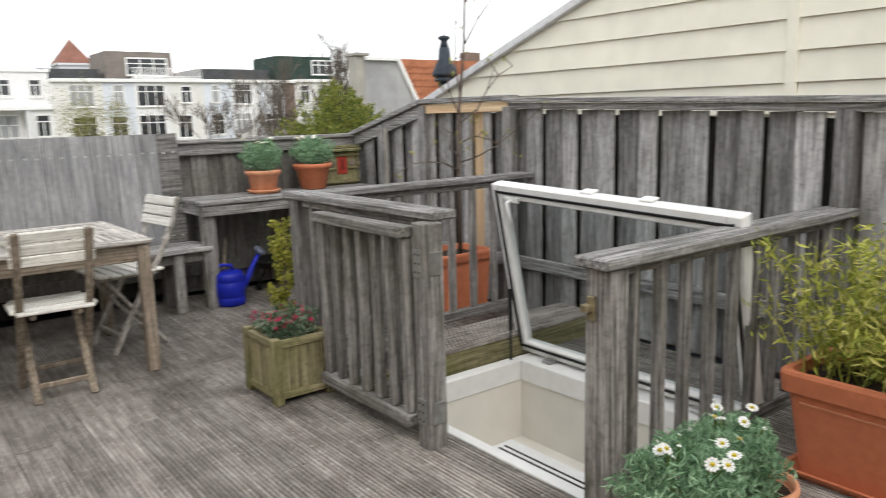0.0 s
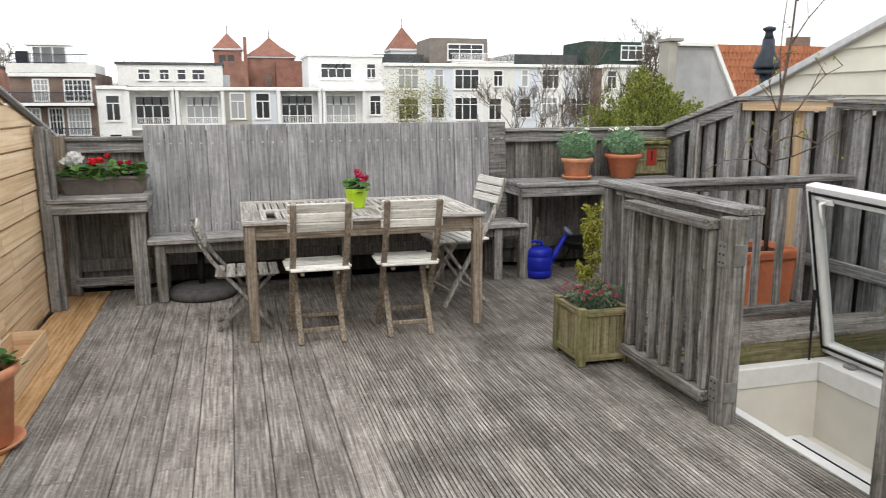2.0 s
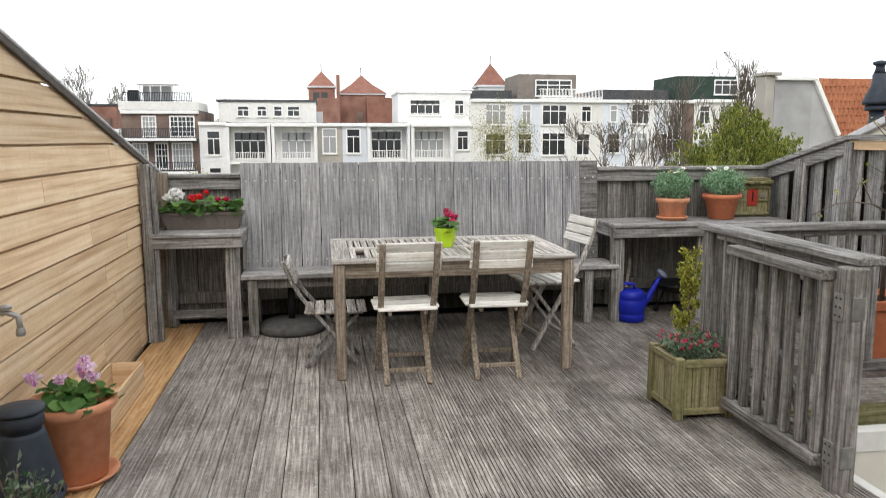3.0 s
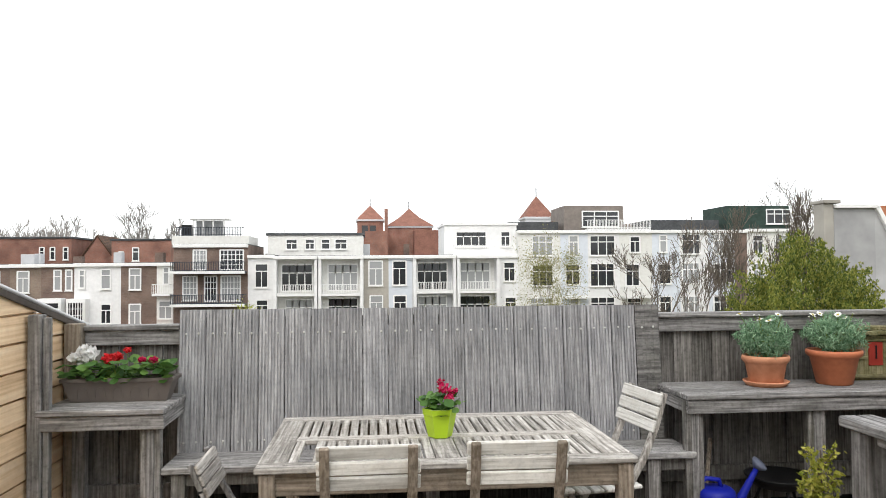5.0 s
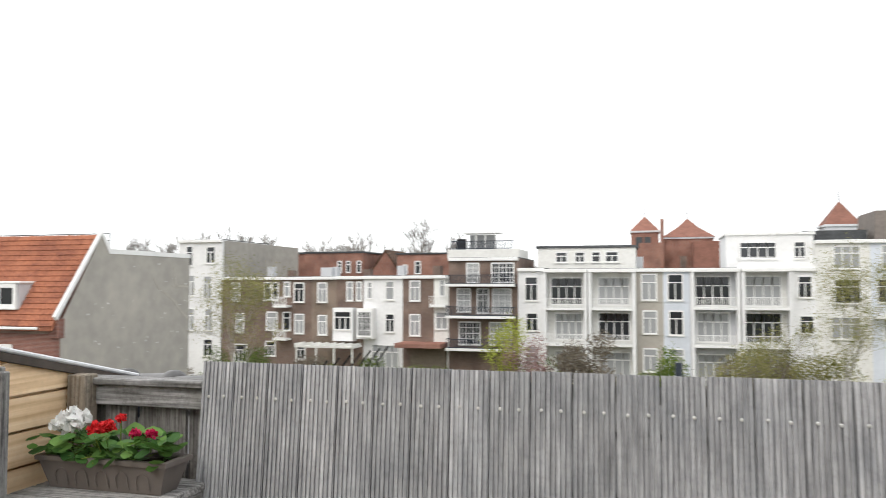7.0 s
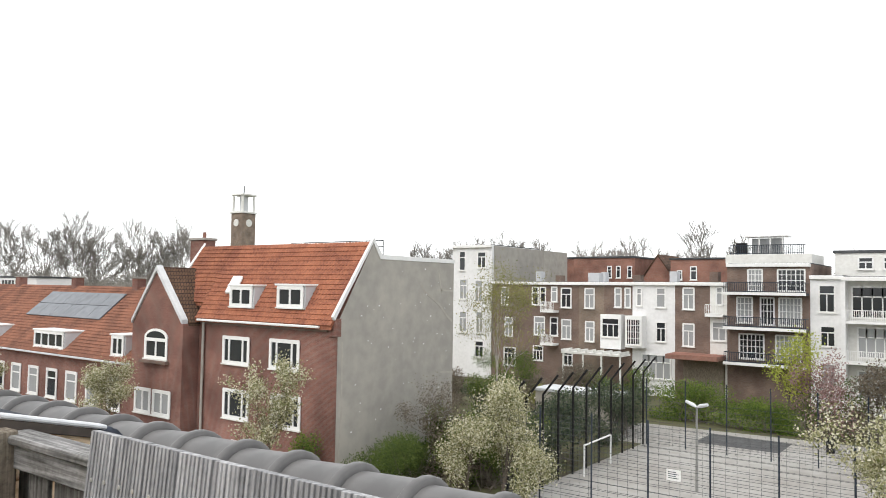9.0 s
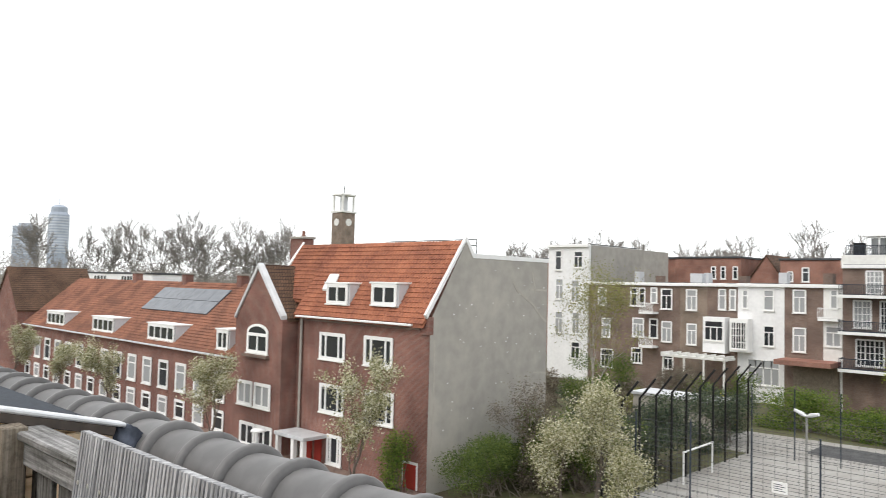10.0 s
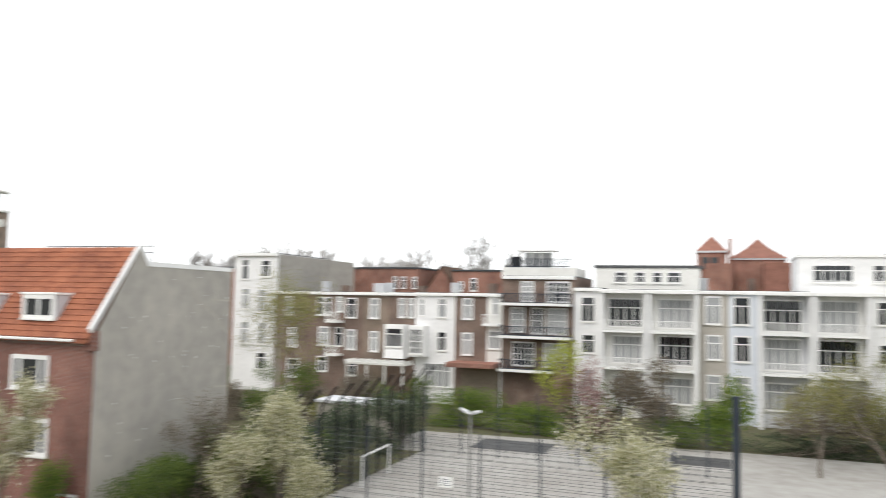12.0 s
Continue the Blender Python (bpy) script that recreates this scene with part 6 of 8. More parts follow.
b = lathe([(1.0, 0), (1.0, 0.15)], (0, 0, 0), 20)
bmesh.ops.transform(b, matrix=Matrix.Translation((-158.89, 130, 18.8)) @ Matrix.Rotation(radians(90), 4, "Y"), verts=b.verts)
part("clock_face", b, M["render_cream"], ck)
ck.matrix_basis = Matrix.Translation((-0.9, 0, -0.85)) @ ck.matrix_basis

# far towers, their haze mixed into the colours
for x, wide, top, lab in ((-3485, 74, 256, "distant slim pale office tower"), (-2939, 72, 170, "distant lower glass office block"), (-2618, 63, 228, "distant rounded blue-grey office tower")):
    t_ = thing("office_tower", (x, 900, GZ), lab, "tower")
    r = wide / 2
    if top == 228:
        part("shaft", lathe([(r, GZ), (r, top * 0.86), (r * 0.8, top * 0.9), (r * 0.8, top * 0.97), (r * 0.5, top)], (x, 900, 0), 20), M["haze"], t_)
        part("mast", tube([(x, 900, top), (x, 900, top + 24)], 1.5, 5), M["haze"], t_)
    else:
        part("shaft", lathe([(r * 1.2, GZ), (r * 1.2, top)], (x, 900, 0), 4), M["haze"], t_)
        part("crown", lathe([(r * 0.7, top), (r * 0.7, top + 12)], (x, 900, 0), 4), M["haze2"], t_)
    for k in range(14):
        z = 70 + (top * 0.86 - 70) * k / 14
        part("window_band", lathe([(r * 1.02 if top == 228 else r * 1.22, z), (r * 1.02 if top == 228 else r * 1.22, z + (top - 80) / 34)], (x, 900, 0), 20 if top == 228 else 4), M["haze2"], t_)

# concrete-sided house with orange tiles, beyond the side fence
hs = thing("neighbour_house", (30, 40, GZ), "house with bare grey side wall, white verge and orange tiles", "house")
part("side_wall", box(26.6, 29.0, 35, 36, GZ, 4.75, 0), M["stained_cement"], hs)
part("side_slope", prism([(29.0, GZ), (34, GZ), (32.4, 0.5), (30.6, 1.9), (29.0, 4.75)], "y", 35, 36), M["stained_cement"], hs)
part("verge", bar((26.6, 34.95, 4.85), (29.1, 34.95, 4.85), 0.35, 0.2, 0.02), M["frame_white"], hs)
part("verge", bar((29.05, 34.95, 4.85), (30.8, 34.95, 1.6), 0.35, 0.25, 0.02), M["frame_white"], hs)
slope = part("roof", prism([(29.3, 4.9), (40.5, 4.9), (40.5, -1.0), (32.3, -1.0)], "y", 35.3, 35.6), M["tile_bright"], hs)
tv, tf = [], []
for k in range(14):
    z0 = -1.0 + 0.42 * k
    for i in range(38):
        xa = 32.4 - 0.525 * (z0 + 1.0) + 0.3 * i
        if xa < 40.2:
            n0 = len(tv)
            tv += [(xa, 35.24, z0), (xa + 0.11, 35.12, z0), (xa + 0.3, 35.24, z0), (xa, 35.29, z0 + 0.46), (xa + 0.11, 35.19, z0 + 0.46), (xa + 0.3, 35.29, z0 + 0.46), (xa, 35.3, z0), (xa + 0.11, 35.3, z0), (xa + 0.3, 35.3, z0)]
            tf += [(n0, n0 + 1, n0 + 4, n0 + 3), (n0 + 1, n0 + 2, n0 + 5, n0 + 4), (n0 + 6, n0 + 7, n0 + 1, n0), (n0 + 7, n0 + 8, n0 + 2, n0 + 1)]
arrays("tiling", tv, tf, M["tile_bright"], slope, kind="stuff")
part("chimney", box(26.0, 26.6, 35, 36.0, GZ, 5.0, 0.03), M["cement"], hs)
part("chimney_cap", box(25.9, 26.9, 34.8, 36.2, 5.01, 5.2, 0.03), M["cement"], hs)
part("brick_chimney", box(35.5, 36.7, 35.7, 36.6, 4.0, 5.55, 0.03), M["brick_brown"], hs)
fl = thing("flue_terminal", (6.87, 2.0, 1.3), "dark grey roof flue with conical cowl", "flue")
part("pipe", lathe([(0.095, 0.15), (0.095, 1.80)], (6.87, 2.0, 0), 20), M["charcoal"], fl, smooth=True)
part("cowl", lathe([(0.19, 1.86), (0.195, 1.90), (0.10, 2.10), (0.085, 2.26)], (6.87, 2.0, 0), 20), M["charcoal"], fl, smooth=True)
part("collar", lathe([(0.15, 1.78), (0.165, 1.80), (0.15, 1.85), (0.10, 1.86)], (6.87, 2.0, 0), 20), M["charcoal"], fl, smooth=True)
part("cap", lathe([(0.075, 2.261), (0.055, 2.33), (0.055, 2.36), (0.09, 2.38), (0.09, 2.41), (0.03, 2.43)], (6.87, 2.0, 0), 20), M["charcoal"], fl, smooth=True)
fl.scale = (0.82, 0.82, 0.86)

# ---- trees and bushes ----
def bush(name, label, at, radii, n, size, material, seed, category="bush", kind=""):
    """Uneven clumps of leaves round many thin stems, with loose twigs past the outline."""
    rng = np.random.default_rng(seed)
    mid = np.array((at[0], at[1], at[2] + radii[2]))
    lobes = 11 if category != "hedge" else 16
    lc = mid + np.clip(rng.normal(0, 0.45, (lobes, 3)), -0.75, 0.75) * np.array(radii)
    lr = rng.uniform(0.26, 0.52, lobes)
    share = lr ** 2 / (lr ** 2).sum()
    c = np.concatenate([ball(rng, max(8, int(n * 1.25 * q)), p, np.array(radii) * k_, 0.35) for p, k_, q in zip(lc, lr, share)])
    c = c + rng.normal(0, 0.05, c.shape) * np.array(radii)
    c[:, 2] = np.maximum(c[:, 2], at[2] + 0.05)
    t = thing(name, at, label, category, kind=kind)
    v, f = leaves(rng, c, size * 0.82, 1.7)
    arrays("foliage", v, f, material, t)
    bb = bmesh.new()
    for k in range(26):
        e = c[rng.integers(0, len(c))]
        e = mid + (e - mid) * rng.uniform(1.0, 1.22)
        root = (at[0] + rng.normal(0, 0.3) * radii[0], at[1] + rng.normal(0, 0.3) * radii[1], at[2])
        tube([root, tuple((np.array(root) + e) / 2 + rng.normal(0, 0.1, 3)), tuple(e)], [0.04, 0.025, 0.008], 3, bb)
    part("stem_spray", bb, M["bark"], t)
    return t


def conifer(name, label, at, height, radius, n, size, material, seed):
    """Tiers of drooping sprays round a straight stem, with gaps between them."""
    rng = np.random.default_rng(seed)
    t = thing(name, at, label, "tree")
    part("trunk", tube([at, (at[0], at[1], at[2] + height)], [radius * 0.08, 0.02], 6), M["bark"], t)
    k = 1900
    hgt = 1.0 - 0.62 * np.sqrt(rng.uniform(0.0, 1.0, k))
    ang = rng.uniform(0, 2 * np.pi, k)
    lobe = 1 + 0.14 * np.sin(3 * ang + 1.3) + 0.10 * np.sin(5 * ang + 9 * hgt)
    rr = radius * (1 - hgt) ** 0.72 * rng.uniform(0.45, 1.06, k) * lobe
    tips = np.stack([at[0] + rr * np.cos(ang), at[1] + rr * np.sin(ang), at[2] + hgt * height + rr * 0.10], 1)
    out = np.stack([np.cos(ang), np.sin(ang), rng.uniform(0.5, 1.5, k)], 1)
    out /= np.linalg.norm(out, axis=1)[:, None]
    # each spray: a tapering plume that points up and outwards
    j = rng.integers(0, k, n)
    f = rng.uniform(-1.0, 1.0, n)
    c = tips[j] + out[j] * (f * 0.5)[:, None] + rng.normal(0, 1, (n, 3)) * (0.105 * (1.2 - f))[:, None]
    v, fc = leaves(rng, c, size, 2.6, up=0.9)
    arrays("crown", v, fc, material, t)
    return t


conifer("conifer", "broad golden-green conifer behind the fence", (18.8, 25.0, GZ), 12.75, 7.7, 130000, 0.15, M["thuja"], 31)
for k, (x, y, h, sd) in enumerate(((-28.3, 24.4, 8.2, 41), (-43.0, 24.4, 6.7, 42), (-57.7, 24.4, 7.1, 43), (-70.8, 24.4, 5.6, 44), (-82.3, 24.4, 6.7, 45), (-93.5, 24.0, 6.2, 46))):
    tree("street_tree", (x, y, GZ), h, sd, "street tree in pale spring blossom", M["bark"], M["blossom"], 7600, 0.13, 4, 0.5, 3, 0.11, scatter=0.17, rise=0.22)
tree("blossom_tree", (-20.2, 31.9, GZ), 5.0, 85, "low tree in creamy white blossom", M["bark"], M["blossom"], 7000, 0.13, 4, 0.6, 3, 0.10, scatter=0.28, first=0.26)
tree("blossom_tree", (-17.2, 31.9, GZ), 4.0, 86, "low tree in creamy white blossom", M["bark"], M["blossom"], 6000, 0.13, 4, 0.65, 3, 0.10, scatter=0.28, first=0.26)
tree("blossom_tree", (-18.8, 32.9, GZ), 6.6, 81, "dense tree in creamy white blossom", M["bark"], M["blossom"], 14000, 0.14, 4, 0.55, 3, 0.13, scatter=0.3, first=0.26)
tree("blossom_tree", (-1.0, 31.9, GZ), 7.9, 82, "young tree in creamy white blossom", M["bark"], M["blossom"], 5600, 0.13, 4, 0.5, 3, 0.10, scatter=0.15)
tree("birch", (-31.8, 52.0, GZ), 14.2, 53, "birch with white trunk and fresh yellow-green leaves", M["birch"], M["spring"], 7000, 0.14, 4, 0.6, 3, 0.14, scatter=0.35)
tree("birch", (15.2, 62.0, GZ), 15.8, 54, "birch with pale trunk and fresh yellow leaves", M["birch"], M["spring"], 7000, 0.14, 4, 0.5, 3, 0.14, scatter=0.35)
tree("bare_tree", (27.0, 60.0, GZ), 16.2, 55, "bare spreading tree in front of the white houses", M["bark"], None, 0, 0.1, 4, 0.8, 3, 0.24, rise=0.3, thin=0.022)
tree("bare_tree", (31.0, 61.0, GZ), 17.8, 56, "tall slender bare tree", M["bark"], None, 0, 0.1, 4, 0.45, 3, 0.18, rise=0.3, thin=0.022)
tree("bare_tree", (34.5, 59.0, GZ), 18.6, 57, "tall slender bare tree", M["bark"], M["spring"], 300, 0.14, 4, 0.45, 3, 0.18, rise=0.3, thin=0.022)
tree("bare_tree", (63.5, 95.0, GZ), 23.8, 58, "wide bare tree with a nest on the skyline", M["bark"], None, 0, 0.1, 4, 1.05, 3, 0.4, rise=0.25, thin=0.03)
tree("bare_tree", (8.6, 58.0, GZ), 8.2, 83, "low spreading tree with first brown-green leaves", M["bark"], M["spring"], 2600, 0.15, 4, 0.8, 3, 0.14, scatter=0.3)
tree("bare_tree", (13.5, 60.0, GZ), 8.8, 84, "low spreading tree with first brown-green leaves", M["bark"], M["spring"], 2600, 0.15, 4, 0.8, 3, 0.14, scatter=0.3)
tree("willow", (-12.5, 66.5, GZ), 8.6, 59, "small tree in bright fresh yellow-green", M["bark"], M["freshleaf"], 2600, 0.2, 3, 0.8, 3, 0.12, scatter=0.4)
bush("flowering_bush", "dull pink flowering bush by the court", (-9.5, 66.0, GZ), (2.6, 1.8, 3.3), 2600, 0.24, M["pinkbush"], 60)
bush("bush", "dense bare brown bush by the court", (-4.5, 66.5, GZ), (3.0, 1.8, 3.4), 4200, 0.3, M["brush"], 61)
bush("bush", "large dark green bush at the court", (2.5, 66.5, GZ), (2.5, 1.8, 3.0), 3800, 0.26, M["hedge"], 62)
bush("bush", "brown bare shrubs along the square", (8.5, 66.5, GZ), (4.0, 1.8, 2.6), 3600, 0.3, M["brush"], 63)
bush("bush", "brown bare shrubs along the square", (15.0, 67.0, GZ), (4.0, 1.8, 3.0), 3600, 0.3, M["spring"], 64)
bush("bush", "white flowering shrub by the houses", (18.5, 60.0, GZ), (2.4, 1.6, 2.2), 2200, 0.2, M["blossom"], 65)
bush("hedge", "clipped bright green hedge along the court", (-20.0, 66.5, GZ), (4.2, 1.3, 1.9), 7000, 0.2, M["hedge"], 66, "hedge")
bush("hedge", "clipped bright green hedge along the court", (-13.6, 65.8, GZ), (3.4, 1.1, 1.7), 6000, 0.2, M["hedge"], 67, "hedge")
bush("hedge", "dark low hedge behind the square", (9.0, 65.5, GZ), (8.0, 1.0, 0.9), 5200, 0.22, M["darkbush"], 68, "hedge")
bush("bush", "dark evergreen thicket behind the cage", (-22.2, 44.0, GZ), (2.3, 7.5, 2.3), 9000, 0.24, M["darkbush"], 69)
bush("bush", "dark evergreen thicket behind the cage", (-22.5, 55.0, GZ), (2.2, 5.0, 2.2), 5200, 0.24, M["darkbush"], 70)
bush("bush", "green shrubs against the grey gable", (-25.0, 31.8, GZ), (2.0, 3.4, 1.9), 12000, 0.13, M["shrub"], 71)
tree("bare_shrub", (-24.4, 35.0, GZ), 6.4, 72, "bare reddish shrub against the grey gable", M["bark"], M["brush"], 3600, 0.10, 4, 0.6, 3, 0.08, scatter=0.2, category="shrub")
bush("bush", "golden yellow forsythia near the shed", (-25.0, 63.0, GZ), (1.6, 1.3, 1.5), 1200, 0.2, M["yellowbush"], 73)
bush("climber", "green climber over the front garden wall", (-28.9, 27.9, GZ), (1.5, 0.8, 1.9), 2600, 0.16, M["hedge"], 74, "climber")
for k, (x, y, rx, h, m_, sd) in enumerate(((-36.0, 66.0, 3.0, 1.6, "brush", 301), (-41.0, 69.0, 3.0, 1.8, "hedge", 302), (-30.0, 69.0, 3.0, 1.5, "hedge", 303), (-36.0, 58.0, 2.6, 1.5, "darkbush", 304), (-41.0, 60.0, 2.6, 1.8, "brush", 305), (-28.5, 47.0, 2.2, 1.6, "brush", 306), (-26.5, 41.5, 1.8, 1.5, "hedge", 307), (-33.0, 62.5, 2.0, 1.3, "spring", 308))):
    bush("bush", "unkempt garden shrubs behind the houses", (x, y, GZ), (rx, 1.8, h), 1800, 0.24, M[m_], sd)
for k, (x, y, rx, h, m_, sd) in enumerate(((-25.5, 68.0, 2.6, 2.0, "shrub", 321), (-31.5, 66.5, 2.6, 2.2, "brush", 322), (-38.5, 66.0, 3.0, 2.4, "shrub", 323), (-34.0, 55.0, 2.4, 1.9, "shrub", 324), (-29.5, 52.5, 2.4, 1.8, "brush", 325), (-9.0, 67.5, 3.0, 2.2, "shrub", 326), (-1.0, 66.0, 3.2, 1.6, "shrub", 327), (-27.5, 36.5, 1.6, 1.7, "shrub", 328), (-24.3, 38.0, 1.6, 1.8, "brush", 329), (-25.0, 35.6, 1.6, 2.3, "shrub", 331), (-23.4, 35.2, 1.7, 2.1, "brush", 332), (-22.4, 40.0, 1.9, 2.0, "shrub", 333), (-21.8, 36.5, 1.8, 1.7, "shrub", 334), (12.0, 66.5, 3.4, 1.8, "brush", 330))):
    bush("bush", "tangled green and brown garden shrubs behind the court", (x, y, GZ), (rx, 1.8, h), 3200, 0.2, M[m_], sd)
sh = building("garden_shed", "long low shed with pale flat roof", -31.0, -23.5, 58.0, 61.0, -7.4, M["render_beige"], (), M["render_grey"])
rng_w = np.random.default_rng(80)
wv, wf, off = [], [], 0
for k in range(120):
    az = radians(rng_w.uniform(40, 84))
    d = rng_w.uniform(210, 280)
    c = (-math.sin(az) * d, math.cos(az) * d, GZ)
    hgt = rng_w.uniform(11.5, 17.5)
    pts = ball(rng_w, 900, (c[0], c[1], GZ + hgt * 0.52), (9, 9, hgt * 0.46), 0.1)
    v, f = leaves(rng_w, pts, 1.0, 4.5, up=0.8)
    wv.append(v)
    wf.append(f + off)
    off += len(v)
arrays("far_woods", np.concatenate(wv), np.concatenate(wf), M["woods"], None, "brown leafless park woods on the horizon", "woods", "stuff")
rk = np.random.default_rng(90)
for k, (az, h) in enumerate(((66, 31), (64, 33), (62, 34), (60, 30), (56.5, 33), (35, 26), (31, 27), (24, 26), (21, 27), (12.5, 30), (8, 24), (69, 29), (38, 25), (28, 26), (17, 25), (72, 30), (58, 32), (61, 29))):
    a = radians(az)
    d = 190 if k < 5 or k in (11, 15, 16, 17) else 150
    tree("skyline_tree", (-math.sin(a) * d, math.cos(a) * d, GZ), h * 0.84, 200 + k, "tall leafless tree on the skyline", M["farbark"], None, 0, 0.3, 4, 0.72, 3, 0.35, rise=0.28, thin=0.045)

# ---- pots, plants and loose things ----
def round_pot(name, label, at, r_top, r_base, h, material, saucer=False, category="flower pot", rim=0.028):
    """A tapering pot with a thick rolled rim, hollow, filled with soil."""
    t = thing(name, at, label, category)
    z0 = 0.012 if saucer else 0.0
    body = [(r_base * 0.9, z0), (r_base, z0 + 0.006), (r_top * 0.90, h - rim * 1.6), (r_top * 0.94, h - rim * 1.5), (r_top * 1.04, h - rim), (r_top * 1.06, h - rim * 0.5), (r_top * 1.03, h), (r_top * 0.95, h), (r_top * 0.92, h - rim), (r_top * 0.88, h * 0.82), (0.005, h * 0.82)]
    part("body", lathe(body, at, 32), material, t, smooth=True)
    part("soil", lathe([(r_top * 0.885, h * 0.825), (r_top * 0.5, h * 0.87), (0.003, h * 0.86)], at, 20), M["soil"], t)
    if saucer:
        part("saucer", lathe([(r_base * 1.15, 0.0), (r_base * 1.35, 0.022), (r_base * 1.38, 0.03), (r_base * 1.30, 0.03), (r_base * 1.10, 0.010), (0.004, 0.009)], at, 32), material, t, smooth=True)
    return t


def stems(bm, rng, at, tips, r=0.0025):
    for e in tips:
        mid = (Vector(at) + Vector(e)) / 2 + Vector(rng.normal(0, 0.012, 3))
        tube([at, mid, e], [r * 1.3, r, r * 0.8], 4, bm)
    return bm


def daisies(at, radius, height, seed, label, n_leaf=2600, heads=11):
    """A feathery clump with white flower heads on thin stalks."""
    rng = np.random.default_rng(seed)
    t = thing("daisy_plant", at, label, "plant")
    c = ball(rng, n_leaf, (at[0], at[1], at[2] + height * 0.52), (radius, radius, height * 0.52), 0.35)
    c = c[c[:, 2] > at[2] + 0.005]
    v, f = leaves(rng, c, 0.034, 5.0, up=0.5)
    arrays("foliage", v, f, M["daisyleaf"], t)
    tips = [(at[0] + radius * 0.95 * math.cos(a) * q, at[1] + radius * 0.95 * math.sin(a) * q, at[2] + height * (0.96 + 0.16 * rng.uniform())) for a, q in zip(rng.uniform(0, 6.28, heads), rng.uniform(0.1, 1.0, heads))]
    part("stalk_spray", stems(bmesh.new(), rng, (at[0], at[1], at[2]), tips), M["hedge"], t)
    for i, e in enumerate(tips):
        big = i % 2 == 0
        R = 0.021 if big else 0.007
        b = bmesh.new()
        nrm = Vector((rng.normal(0, 0.35), -0.3 + rng.normal(0, 0.3), 1)).normalized()
        u = nrm.orthogonal().normalized()
        w = nrm.cross(u)
        for k in range(11):
            a = 2 * math.pi * k / 11
            d1, d2 = math.cos(a) * u + math.sin(a) * w, math.cos(a + 0.25) * u + math.sin(a + 0.25) * w
            d0 = math.cos(a - 0.25) * u + math.sin(a - 0.25) * w
            p = Vector(e)
            q = [b.verts.new(x) for x in (p + d0 * R * 0.25, p + d0 * R * 0.8 + nrm * 0.002, p + d1 * R + nrm * 0.001, p + d2 * R * 0.8 + nrm * 0.002, p + d2 * R * 0.25)]
            b.faces.new(q)
        fl_ = part("flower", b, M["petal_white"], t, "white daisy flower" if big else "white bud")
        if big:
            part("flower_eye", lathe([(0.007, -0.001), (0.006, 0.004), (0.002, 0.005)], e, 8), M["yellowbush"], fl_)
    return t


def bloom(t, rng, at, radius, material, n=110, name="flower_head"):
    c = ball(rng, n, at, (radius, radius, radius * 0.75), 0.5)
    v, f = leaves(rng, c, radius * 0.7, 1.15, up=0.2)
    arrays(name, v, f, material, t)


def round_leaves(t, rng, centres, size, material):
    """Roundish lobed leaves, slightly cupped, facing up and outward."""
    vs, fs = [], []
    for c in centres:
        nrm = Vector((rng.normal(0, 0.45), rng.normal(0, 0.45) - 0.25, 1)).normalized()
        u = nrm.orthogonal().normalized()
        w = nrm.cross(u)
        R = size * rng.uniform(0.6, 1.2)
        b0 = len(vs)
        vs.append(tuple(Vector(c) - nrm * R * 0.15))
        for k in range(9):
            a = 2 * math.pi * k / 9
            rr = R * (1 + 0.13 * math.cos(a * 4.5 + 1))
            vs.append(tuple(Vector(c) + (math.cos(a) * u + math.sin(a) * w) * rr))
        for k in range(9):
            fs.append((b0, b0 + 1 + k, b0 + 1 + (k + 1) % 9))
    arrays("leaves", vs, fs, material, t)


# window box with geraniums on the low shelf
rg = np.random.default_rng(301)
wb = thing("window_box", (-0.25, -0.20, 0.76), "taupe plastic window box with pressed arches", "planter")
X0, X1, Y0, Y1, Z0, Z1 = -0.53, 0.03, -0.275, -0.125, 0.76, 0.885
b = bmesh.new()
lo = [(X0 + 0.035, Y0 + 0.025), (X1 - 0.035, Y0 + 0.025), (X1 - 0.035, Y1 - 0.025), (X0 + 0.035, Y1 - 0.025)]
hi = [(X0, Y0), (X1, Y0), (X1, Y1), (X0, Y1)]
rows_ = [[b.verts.new((*p, Z0)) for p in lo], [b.verts.new((*p, Z1 - 0.018)) for p in hi]]
rim_ = [(-0.010, Z1 - 0.018), (-0.010, Z1), (0.012, Z1), (0.016, Z1 - 0.03)]
for off, z in rim_:
    rows_.append([b.verts.new((p[0] + (off if p[0] == X0 else -off), p[1] + (off if p[1] == Y0 else -off), z)) for p in hi])
b.faces.new(list(reversed(rows_[0])))
for p, q in zip(rows_, rows_[1:]):
    for k in range(4):
        b.faces.new((p[k], p[(k + 1) % 4], q[(k + 1) % 4], q[k]))
b.faces.new(rows_[-1])
part("trough", b, M["taupe"], wb)
for k in range(5):
    xx = -0.43 + 0.09 * k
    pts = [(xx + 0.026 * math.cos(a), Y0 + 0.006 - 0.0 * k, Z0 + 0.052 + 0.028 * math.sin(a)) for a in [math.pi * j / 8 for j in range(9)]]
    pts = [(xx + 0.026, Y0 + 0.016, Z0 + 0.015)] + pts + [(xx - 0.026, Y0 + 0.016, Z0 + 0.015)]
    part("pressed_arch", tube(pts, 0.0025, 4), M["taupe"], wb)
part("soil", box(X0 + 0.015, X1 - 0.015, Y0 + 0.015, Y1 - 0.015, Z1 - 0.028, Z1 - 0.018, 0), M["soil"], wb)
ge = thing("geraniums", (-0.25, -0.20, 0.865), "bushy geraniums with white, red and crimson heads", "plant")
